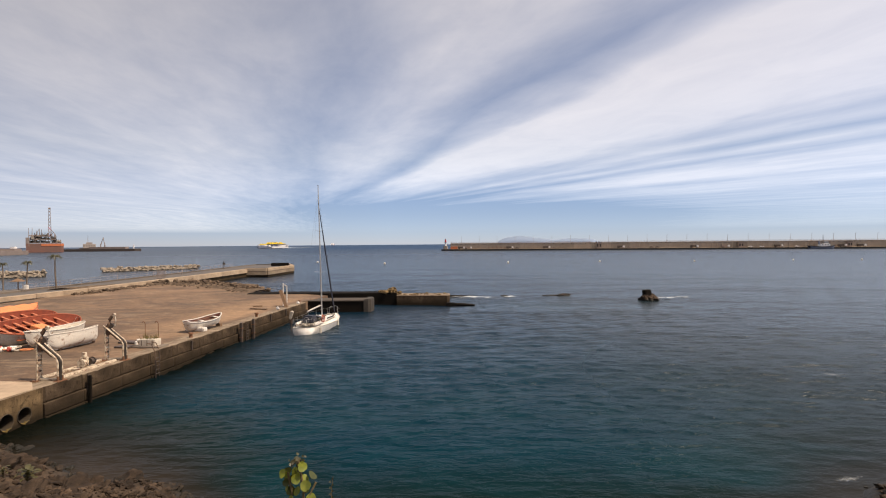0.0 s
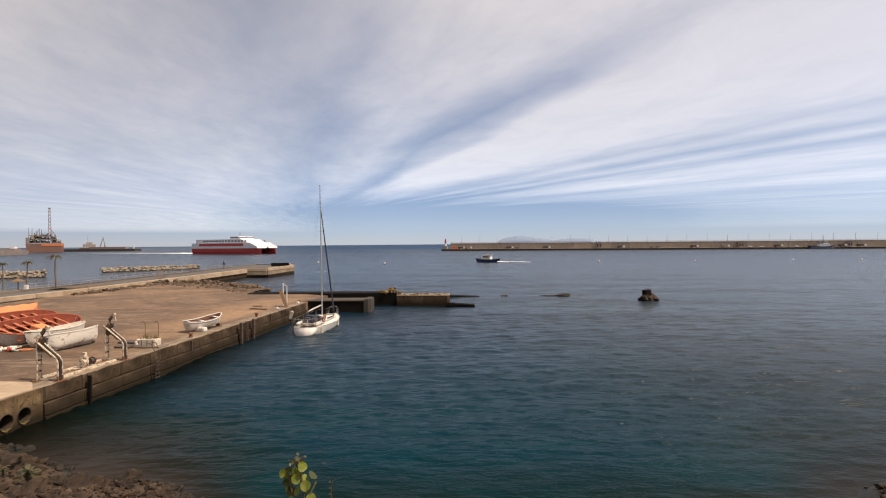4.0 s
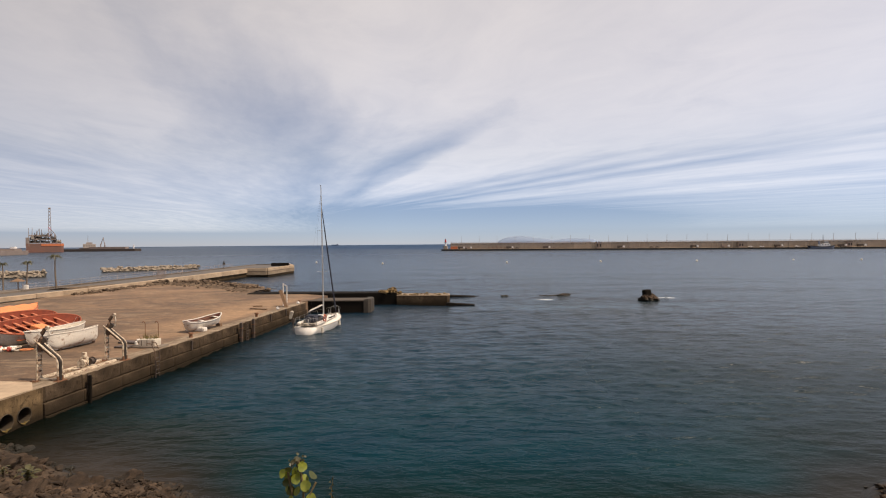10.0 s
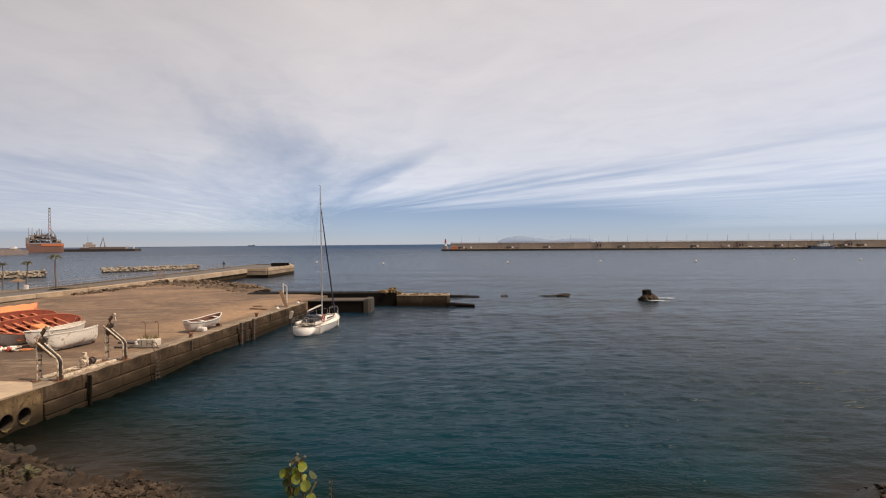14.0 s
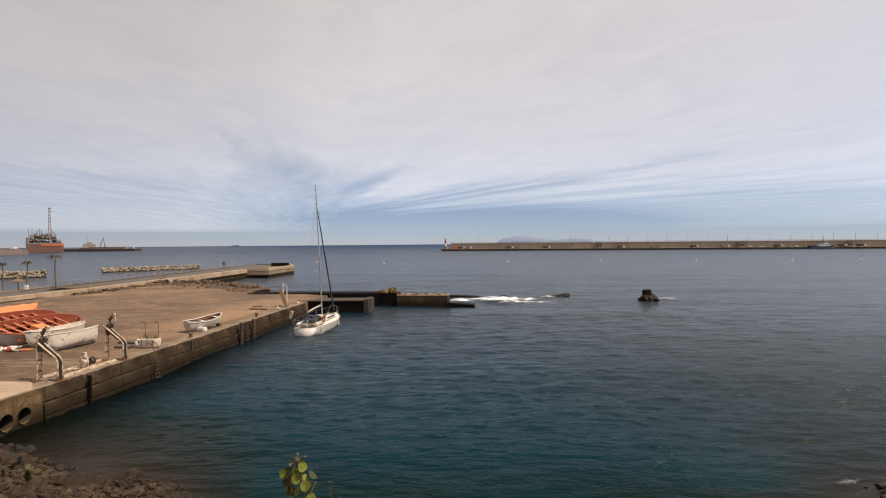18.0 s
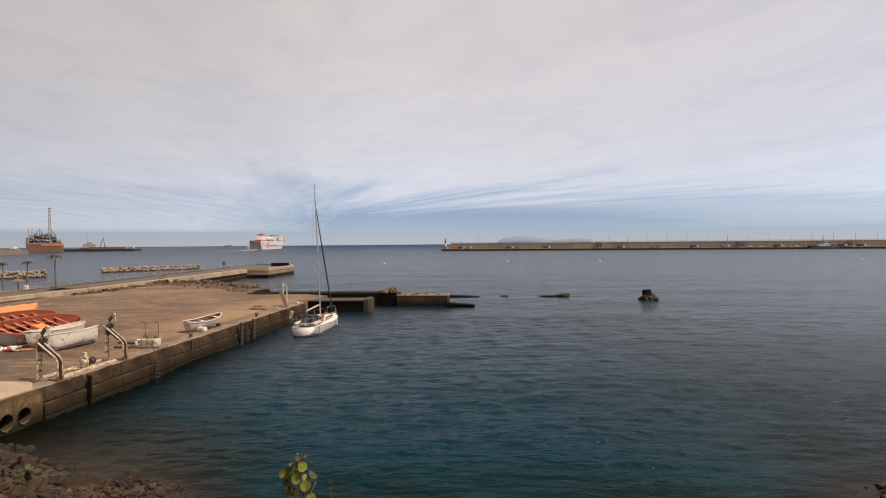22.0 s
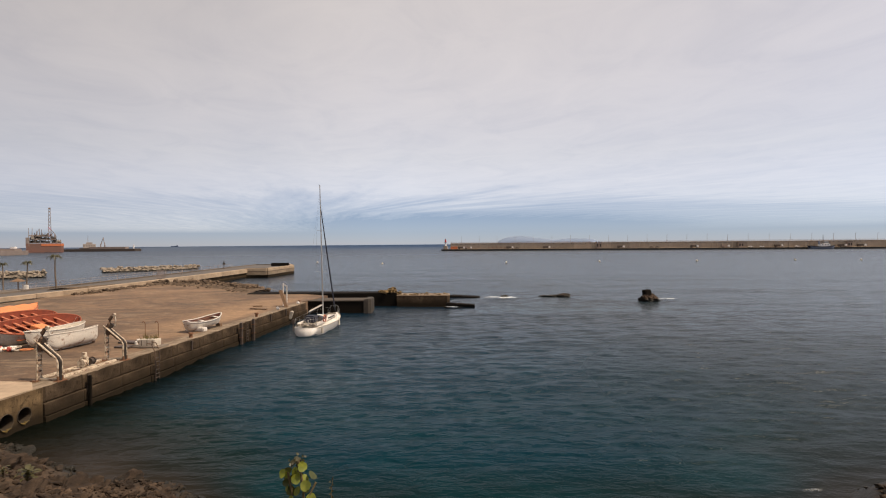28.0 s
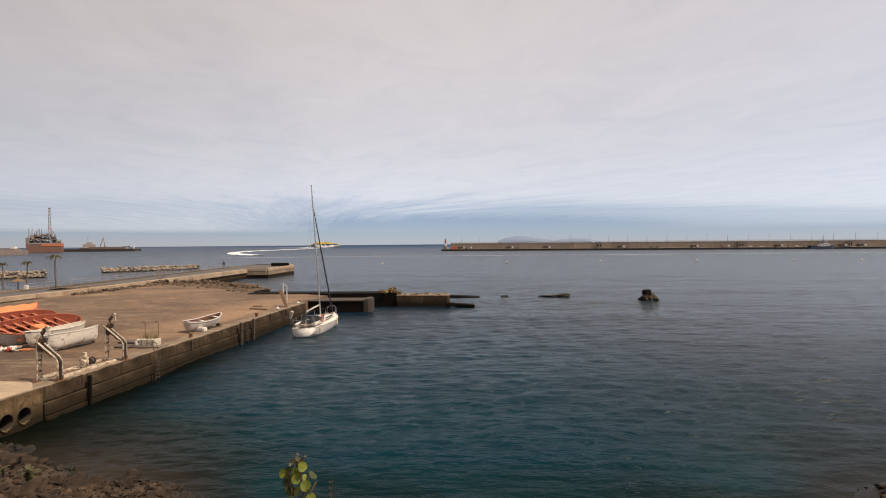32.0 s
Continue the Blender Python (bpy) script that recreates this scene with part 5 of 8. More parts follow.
        tube(bm, [(s * max(0.05, abs(r[-1][0]) - 0.06), r[-1][1], 1.74 + 0.12 * max(0, i - 11) / 11) for i, r in enumerate(rows)], 0.006, 4)
        part("guard_wire", bm, M_ALLOY, ob)
    bm = bmesh.new()
    tube(bm, [(-0.5, 4.2, 1.25), (-0.45, 4.3, 1.95), (0, 5.0, 2.0), (0.45, 4.3, 1.95), (0.5, 4.2, 1.25)], 0.014, 6)
    part("pulpit", bm, M_ALLOY, ob)
    bm = bmesh.new()
    tube(bm, [(-1.0, -4.0, 1.1), (-1.0, -4.1, 1.8), (-0.6, -4.8, 1.8), (0.6, -4.8, 1.8), (1.0, -4.1, 1.8), (1.0, -4.0, 1.1)], 0.013, 6)
    part("pushpit", bm, M_ALLOY, ob)
    return ob


M_GEAR = worn("faded_gear", (0.26, 0.22, 0.17), (0.09, 0.08, 0.075), 2.5, 0.8, 0.85)
M_YACHT = worn("yacht_gelcoat", (0.84, 0.80, 0.75), (0.60, 0.52, 0.43), 1.6, 0.6, 0.4, bump=0.03)
sail_yacht = yacht()


# ---- ships ----
def window_row(owner, y0, y1, n, z, w, h, x, mat=None):
    """A row of windows on one side, each its own piece."""
    for k in range(n):
        bm = bmesh.new()
        box(bm, (x, y0 + (y1 - y0) * (k + 0.5) / n, z), (0.12, w, h), bevel=0.04)
        part("window", bm, mat or M_GLASS, owner)


def ship_hull(rows_of, mat, owner, name="hull", smooth=False, closed_stern=True, label=""):
    bm = bmesh.new()
    vs = rows_to(bm, rows_of)
    if closed_stern:
        bm.faces.new(vs[0])
        bm.faces.new(vs[-1])
    # deck
    for a, b in zip(vs, vs[1:]):
        bm.faces.new((a[0], a[-1], b[-1], b[0]))
    return part(name, bm, mat, owner, label, smooth)


def wave_bow(L, w, top_stern, top_bow, foot):
    """Rows of a slim hull with a long reversed bow."""
    rows = []
    for i in range(15):
        s = i / 14
        y = -L / 2 + L * s
        b = w * (1.0 if s < 0.55 else max(0.04, 1 - ((s - 0.55) / 0.45) ** 1.6))
        top = top_stern + (top_bow - top_stern) * max(0, (s - 0.6) / 0.4) ** 1.3
        rows.append([(-b, y, top), (-b * 0.9, y, top * 0.4), (-b * foot, y, -1.5), (b * foot, y, -1.5), (b * 0.9, y, top * 0.4), (b, y, top)])
    return rows


def to_bow(bm):
    """Draws a ship's sides in towards a sharp bow."""
    for v in bm.verts:
        if v.co.y > 18:
            v.co.x *= 1 - 0.93 * ((v.co.y - 18) / 32) ** 1.5


M_SCRIPT = worn("script_purple_grey", (0.16, 0.09, 0.12), (0.12, 0.07, 0.09), 0.3, 0.5, 0.5, bump=0.05, fine=9.0)


def trimaran():
    ob = thing("fast_ferry", "white and yellow trimaran fast ferry with blue-grey bow", "ferry", pose(900, 450, 0))
    L = 100.0
    ship_hull(wave_bow(L, 3.6, 6.5, 5.0, 0.6), M_SHIPGREY, ob, "centre_hull", label="blue-grey centre hull with a sharp bow")
    for s in (-1, 1):
        rows = []
        for i in range(11):
            f = i / 10
            y = -L / 2 + 52 * f
            b = 1.5 * (1 if f < 0.6 else max(0.05, 1 - ((f - 0.6) / 0.4) ** 1.5))
            rows.append([(s * 11.5 - b, y, 5), (s * 11.5 - b * 0.8, y, 2), (s * 11.5 - b * 0.5, y, -1.2), (s * 11.5 + b * 0.5, y, -1.2), (s * 11.5 + b * 0.8, y, 2), (s * 11.5 + b, y, 5)])
        ship_hull(rows, M_SHIPWHITE, ob, "side_hull")
        bm = bmesh.new()
        side_prism(bm, [(-50, 0.6), (-50, 8.8), (18, 9.2), (26, 9.2), (34, 9.0), (42, 8.6), (49.4, 7.9), (49.7, 6.6), (42, 6.0), (34, 5.4), (26, 4.9), (18, 3.4), (12, 1.8), (6, 0.6)], s * 11.6, s * 13.0)
        to_bow(bm)
        shell = part("side_shell", bm, M_SHIPWHITE, ob, "white side plating")
        bm = bmesh.new()
        side_prism(bm, [(49.8, 6.9), (42, 6.1), (34, 5.5), (26, 5.0), (18, 3.5), (12, 1.7), (8, 0.7), (18, 0.7), (26, 0.7), (34, 0.8), (42, 0.9), (49.9, 1.0)], s * 11.3, s * 12.4)
        to_bow(bm)
        part("bow_flare", bm, M_SHIPGREY, ob, "blue-grey lower bow")
        # plain bars for the side writing: one dark block line, one thin red line
        for k in range(10):
            if k == 4:
                continue
            bm = bmesh.new()
            box(bm, (s * 13.06, (-27.0 if s > 0 else 16.6) + s * 2.5 * k, 6.5), (0.1, 1.75, 4.2 if k % 3 else 3.8), bevel=0.04)
            part("lettering_bar", bm, M_SHIPNAVY, shell)
        for k in range(8):
            bm = bmesh.new()
            box(bm, (s * 13.06, (-3.5 if s > 0 else -9.4) + s * 2.0 * k, 6.2 + 0.3 * (k % 2)), (0.1, 1.6, 0.6 + 1.8 * (k in (0, 2))), rx=-s * 8, bevel=0.04)
            part("script_bar", bm, M_SCRIPT, shell)
        bm = bmesh.new()
        box(bm, (s * 13.06, 17.2, 6.9), (0.1, 2.4, 2.4), bevel=0.9)
        part("emblem", bm, M_STEEL, shell)
        bm = bmesh.new()
        box(bm, (s * 12.2, 28.2, 7.3), (0.3, 2.2, 1.9), rz=s * 9, bevel=0.05)
        part("anchor_port", bm, M_GLASS, shell)
        for k in range(4):
            bm = bmesh.new()
            box(bm, (s * 13.06, -44.5, 3.6 + 1.5 * k), (0.12, 9.0, 0.7), bevel=0.05)
            part("louver", bm, M_STEEL, shell)
    bm = bmesh.new()
    side_prism(bm, [(-46, 4.8), (-48, 8.7), (18, 9.1), (26, 9.1), (34, 8.9), (42, 8.5), (49, 7.8), (49, 6.6), (34, 5.5), (26, 5.0), (18, 4.8)], -11.5, 11.5)
    to_bow(bm)
    part("vehicle_deck", bm, M_SHIPWHITE, ob)
    for x in (-7.4, 0, 7.4):
        bm = bmesh.new()
        box(bm, (x, -48.3, 6.4), (6.6, 0.6, 4.6), bevel=0.1)
        part("stern_door", bm, M_STEEL, ob, "grey stern ramp door")
    bm = bmesh.new()
    side_prism(bm, [(24, 9.2), (28, 9.15), (34, 8.95), (40, 8.65), (44, 8.4), (44, 9.0), (40, 9.3), (34, 9.7), (28, 10.2), (24, 10.4)], -11.0, 11.0)
    to_bow(bm)
    part("foredeck", bm, M_YELLOW, ob, "yellow sloping foredeck")
    bm = bmesh.new()
    box(bm, (0, -6.5, 9.7), (25.2, 67, 1.3), bevel=0.2)
    part("window_band", bm, M_GLASS, ob, "black passenger window band")
    bm = bmesh.new()
    side_prism(bm, [(-40, 10.35), (-40, 11.6), (27, 11.5), (28, 10.35)], -12.6, 12.6)
    part("upper_deck", bm, M_YELLOW, ob, "yellow upper deck")
    bm = bmesh.new()
    side_prism(bm, [(-34, 11.5), (-34, 12.7), (-16, 13.0), (4, 13.2), (9, 11.5)], -10, 10)
    up = part("sun_deck", bm, M_YELLOW, ob)
    for s in (-1, 1):
        for y, w in ((-10.5, 4.5), (-19, 3.0), (-4.5, 2.0)):
            bm = bmesh.new()
            box(bm, (s * 10.04, y, 12.3), (0.12, w, 0.8), bevel=0.04)
            part("window", bm, M_GLASS, up)
    bm = bmesh.new()
    side_prism(bm, [(-6, 12.9), (-5, 14.9), (4.0, 14.9), (7.5, 13.0), (8, 11.6), (-6, 11.6)], -8, 8)
    bridge = part("bridge", bm, M_YELLOW, ob, "yellow wheelhouse")
    bm = bmesh.new()
    box(bm, (0, 0.4, 13.9), (16.3, 11.0, 0.6), bevel=0.1)
    part("bridge_window", bm, M_GLASS, bridge)
    bm = bmesh.new()
    rod(bm, (0, -4, 14.8), (0, -4, 17.6), 0.35, 0.15, 8)
    box(bm, (0, -4, 16.6), (4, 0.4, 0.3))
    part("radar_mast", bm, M_DARK, ob)
    for x in (-6.5, 6.5):
        bm = bmesh.new()
        side_prism(bm, [(-30.5, 11.5), (-31, 15.0), (-25.5, 15.2), (-22, 11.5)], x - 2.2, x + 2.2)
        fun = part("funnel", bm, M_YELLOW, ob, "yellow funnel with orange panel")
        bm = bmesh.new()
        box(bm, (x, -28.2, 13.8), (4.5, 2.4, 1.2), bevel=0.1)
        part("panel", bm, M_SHIPORANGE, fun)
    return ob


fast_ferry = trimaran()


def roro():
    ob = thing("car_ferry", "large white car ferry with red stripe and funnel", "ferry", pose(900, 360, 0))
    L, B = 168.0, 25.0

    def wide(f):
        return B / 2 * (1 if f < 0.72 else max(0.03, 1 - ((f - 0.72) / 0.28) ** 2.2))

    def low(f):
        return B / 2 * (1 if f < 0.66 else max(0.02, 1 - ((f - 0.66) / 0.34) ** 1.4))

    rows = []
    for i in range(29):
        f = i / 28
        y = -L / 2 + L * f
        b, bl = wide(f), low(f)
        top = 15.3 if f < 0.86 else 15.3 - 6.3 * min(1, (f - 0.86) / 0.06)
        y2 = y - 4 * max(0, (f - 0.8) / 0.2)
        rows.append([(-b, y, top), (-b, y, min(top - 0.2, 8.0)), (-bl, y2, 1.0), (-bl * 0.9, y2, -2), (bl * 0.9, y2, -2), (bl, y2, 1.0), (b, y, min(top - 0.2, 8.0)), (b, y, top)])
    hull = ship_hull(rows, M_SHIPWHITE, ob, label="tall white hull")
    rows = []
    for i in range(29):
        f = i / 28
        y = -L / 2 + L * f - 4 * max(0, (f - 0.8) / 0.2)
        bl = low(f) + 0.06
        rows.append([(-bl, y, 0.9), (-bl * 0.9, y, -2.05), (bl * 0.9, y, -2.05), (bl, y, 0.9)])
    ship_hull(rows, M_BLACK, ob, "boot_topping", label="black waterline band")
    for s in (-1, 1):
        for y0, y1 in ((12.5, 36.9), (37.0, 80.0)):
            bm = bmesh.new()
            ys = [y0 + (y1 - y0) * i / 10 for i in range(11)]
            ring = []
            for y in ys:
                b = wide((y + L / 2) / L) + 0.07
                ring.append([bm.verts.new((s * (b - d), y, z)) for d, z in ((0.1, 6.2), (0, 6.2), (0, 7.2), (0.1, 7.2))])
            skin(bm, ring, True)
            part("stripe", bm, M_SHIPRED, hull, "red side stripe")
        # plain bars where the name stands
        for k in range(16):
            tall = k in (0, 7, 9)
            bm = bmesh.new()
            y = 8.6 - 3.75 * k if s < 0 else -47.6 + 3.75 * k
            box(bm, (s * 12.56, y, 6.9 + (0.6 if tall else 0)), (0.12, 1.9, 4.2 if tall else 2.7), rx=-s * 7, bevel=0.04)
            part("lettering_bar", bm, M_DARKTEXT, hull)
        # red round emblem with a tail
        bm = bmesh.new()
        q = [(-53.5, 12.2), (-51, 11.0), (-50.3, 9.5), (-51.4, 8.0), (-51.2, 5.6), (-53.0, 3.4), (-56, 2.8), (-59.5, 3.8), (-63, 6.0), (-66.5, 7.4), (-70, 6.3), (-75, 5.0), (-74, 6.4), (-69, 8.0), (-66.5, 8.2), (-63, 9.4), (-59, 11.6)]
        side_prism(bm, q, s * 12.52, s * 12.60)
        em = part("emblem", bm, M_SHIPRED, hull, "red teardrop emblem")
        bm = bmesh.new()
        rod(bm, (s * 12.5, -56.8, 7.8), (s * 12.66, -56.8, 7.8), 3.1, seg=20)
        part("disc", bm, M_SHIPWHITE, em)
        bm = bmesh.new()
        box(bm, (s * 12.66, -56.8, 7.8), (0.1, 0.6, 3.6), bevel=0.04)
        box(bm, (s * 12.66, -56.8, 8.6), (0.1, 2.6, 0.5), bevel=0.04)
        part("disc_mark", bm, M_DARKTEXT, em)
        # forecastle, bridge and passenger decks
        window_row(ob, 70, 80, 5, 10.3, 1.0, 0.6, s * 5.06)
        window_row(ob, 58, 66, 4, 15.3, 0.9, 0.7, s * 12.06)
        for y in (48.0, 37.5, 31.0):
            bm = bmesh.new()
            box(bm, (s * 12.06, y, 15.8), (0.12, 4.4, 1.1), bevel=0.05)
            part("window", bm, M_GLASS, ob)
        for y in (50.5,):
            bm = bmesh.new()
            box(bm, (s * 12.06, y, 18.6), (0.12, 3.4, 0.8), bevel=0.05)
            part("window", bm, M_GLASS, ob)
        window_row(ob, -15, -2, 7, 15.9, 0.9, 0.7, s * 12.06)
        window_row(ob, 30, 44, 6, 18.6, 1.2, 0.7, s * 12.06)
        window_row(ob, 8, 34, 12, 21.2, 1.2, 0.7, s * 11.06)
        window_row(ob, -8, 3, 4, 21.4, 1.2, 0.9, s * 9.06)
        # raised box whose darker colour imitates the shade of a recess
        bm = bmesh.new()
        box(bm, (s * 12.0, 13.8, 16.2), (0.5, 22, 2.2), bevel=0.1)
        part("recess", bm, M_STEEL, ob, "brown-grey box standing for the shaded lifeboat recess")
        for k in range(5):
            bm = bmesh.new()
            rod(bm, (s * 12.4, 3.5 + 5.2 * k, 15.0), (s * 12.4, 3.5 + 5.2 * k, 17.6), 0.25, seg=6)
            part("davit", bm, M_SHIPWHITE, ob)
        bm = bmesh.new()
        box(bm, (s * 12.6, 7.6, 18.7), (2.4, 9.5, 2.6), bevel=0.8)
        part("lifeboat", bm, M_ORANGE, ob, "faded orange enclosed lifeboat")
        bm = bmesh.new()
        f = (76.5 + L / 2) / L
        box(bm, (s * (wide(f) * 0.5 + low(f) * 0.5), 76.5, 5.0), (1.4, 2.6, 3.0), rz=s * 24, bevel=0.1)
        part("anchor_pocket", bm, M_RUSTY, hull, "rust-brown anchor pocket")
    bm = bmesh.new()
    side_prism(bm, [(68, 8.0), (67.5, 12.4), (73, 12.0), (80, 10.6), (81, 8.8), (81, 8.0)], -5, 5)
    part("forecastle", bm, M_SHIPWHITE, ob, "white whaleback over the foredeck")
    bm = bmesh.new()
    side_prism(bm, [(-19, 18.0), (-15, 15.2), (68.5, 15.2), (66.5, 17.6), (64, 20.2), (29, 20.4), (-2, 20.4), (-19, 19.8)], -12, 12)
    part("superstructure", bm, M_SHIPWHITE, ob, "white passenger superstructure")
    bm = bmesh.new()
    side_prism(bm, [(29, 20.4), (29, 25.0), (50, 24.8), (52, 23.4), (52, 20.2)], -11, 11)
    part("upper_house", bm, M_SHIPWHITE, ob)
    bm = bmesh.new()
    side_prism(bm, [(5.5, 20.4), (5.5, 22.9), (-10, 22.9), (-13, 20.4)], -9, 9)
    part("after_house", bm, M_SHIPWHITE, ob)
    rng = random.Random(77)
    for s in (-1, 1):
        for y0, y1, z, x in ((-17, 62, 20.5, 11.9), (29, 51, 25.0, 10.9), (-12, 5, 23.0, 8.9), (-78, -20, 15.4, 12.3)):
            bm = bmesh.new()
            n = int((y1 - y0) / 2.2)
            for k in range(n + 1):
                rod(bm, (s * x, y0 + (y1 - y0) * k / n, z), (s * x, y0 + (y1 - y0) * k / n, z + 1.1), 0.06, seg=4)
            for h in (0.55, 1.1):
                rod(bm, (s * x, y0, z + h), (s * x, y1, z + h), 0.06, seg=4)
            part("railing", bm, M_STEEL, ob)
        for k in range(9):
            y = 30 + 3.6 * k + rng.uniform(-0.8, 0.8)
            bm = bmesh.new()
            rod(bm, (s * 11.4, y - 0.6, 21.3), (s * 11.4, y + 0.6, 21.3), 0.42, seg=8)
            part("life_raft", bm, (M_SHIPWHITE, M_DARK)[k % 2], ob)
        window_row(ob, -70, -22, 12, 13.4, 0.9, 0.6, s * 12.52)
    for k in range(16):
        y = rng.uniform(-12, 50)
        bm = bmesh.new()
        z = 25.0 if y > 30 else (22.9 if -8 < y < 4 else 20.4)
        h = rng.uniform(0.8, 2.2)
        box(bm, (rng.uniform(-6, 6), y, z + h / 2), (rng.uniform(1, 3), rng.uniform(1, 3), h), bevel=0.1)
        part("deck_vent", bm, (M_STEEL, M_SHIPWHITE, M_DARK)[k % 3], ob)
    for y, w, z in ((33, 3, 25.4), (46, 4, 25.2), (38, 2, 25.6), (20, 6, 20.9), (-4, 4, 23.4)):
        bm = bmesh.new()
        box(bm, (0, y, z), (8, w, 1.0), bevel=0.15)
        part("deck_box", bm, M_STEEL if w == 3 else M_SHIPWHITE, ob)
    bm = bmesh.new()
    side_prism(bm, [(56, 17.6), (56, 23.2), (63, 23.6), (67.5, 23.0), (67.8, 21.8), (66.3, 20.2), (66.3, 17.6)], -13.2, 13.2)
    bridge = part("bridge", bm, M_SHIPWHITE, ob, "white bridge block with wings")
    bm = bmesh.new()
    box(bm, (0, 63.0, 21.3), (26.6, 7.4, 1.2), bevel=0.1)
    part("bridge_window", bm, M_GLASS, bridge)
    for y, z0, z1, r in ((57, 23, 36, 0.5), (44, 24.8, 28.2, 0.25), (32, 25, 27.6, 0.25), (-46, 26.5, 31, 0.2)):
        bm = bmesh.new()
        rod(bm, (0, y, z0), (0, y, z1), r, r * 0.3, 8)
        if r > 0.4:
            box(bm, (0, y, z0 + 4.5), (6, 1.4, 0.5))
            box(bm, (0, y, z0 + 2.0), (3, 2.6, 1.6), bevel=0.2)
        part("mast", bm, M_SHIPWHITE if r > 0.2 else M_DARK, ob)
    bm = bmesh.new()
    side_prism(bm, [(-65, 15.2), (-65, 17.4), (-34, 17.4), (-35, 15.2)], -6, 6)
    part("funnel_base", bm, M_SHIPRED, ob, "red funnel casing foot")
    bm = bmesh.new()
    side_prism(bm, [(-59.5, 17.4), (-57.5, 26.0), (-49, 26.4), (-45, 24.6), (-40, 21.2), (-35.5, 17.4)], -4.6, 4.6)
    fun = part("funnel", bm, M_SHIPWHITE, ob, "white raked funnel")
    bm = bmesh.new()
    side_prism(bm, [(-58.1, 24.2), (-57.5, 26.3), (-49, 26.7), (-46.0, 25.4), (-46.6, 24.2)], -4.7, 4.7)
    part("funnel_band", bm, M_SHIPRED, fun)
    bm = bmesh.new()
    tube(bm, [(0, -35.2, 17.5), (0, -39.8, 21.4), (0, -44.8, 24.9), (0, -49, 26.8)], 0.9, 6)
    part("funnel_edge", bm, M_REDBROWN, fun)
    bm = bmesh.new()
    for k in range(5):
        rod(bm, (0, -56 + 1.9 * k, 26.2), (0, -56 + 1.9 * k, 27.6), 0.55, 0.5, 8)
    part("exhaust_pipe", bm, M_REDBROWN, fun)
    bm = bmesh.new()
    box(bm, (0, -84.0, 7.6), (17, 0.8, 12), bevel=0.1)
    ramp = part("stern_ramp", bm, M_STEEL, ob, "brown-grey raised stern ramp")
    for k in range(7):
        bm = bmesh.new()
        box(bm, (-7.2 + 2.4 * k, -84.55, 7.6), (0.45, 0.35, 11.0), bevel=0.05)
        part("rib", bm, M_DARK, ramp)
    bm = bmesh.new()
    box(bm, (0, -84.6, 14.9), (17.5, 1.0, 1.1), bevel=0.1)
    part("lintel", bm, M_DARK, ramp, "dark steel beam over the ramp")
    for x in (-10.6, 10.6):
        bm = bmesh.new()
        side_prism(bm, [(-83, 1.0), (-84.8, 1.0), (-85.2, 9), (-84.2, 14.6), (-82, 15.6), (-81, 15.2)], x - 1.7, x + 1.7)
        part("stern_pillar", bm, M_SHIPWHITE, ob)
    for s in (-1, 1):
        bm = bmesh.new()
        box(bm, (s * 12.4, -79.5, 10.2), (0.6, 4.0, 1.8), bevel=0.2)
        part("mooring_port", bm, M_GLASS, ob)
    return ob


M_DARKTEXT = worn("dark_red_grey_paint", (0.065, 0.025, 0.032), (0.05, 0.022, 0.028), 0.4, 0.5, 0.6, bump=0.02)
car_ferry = roro()


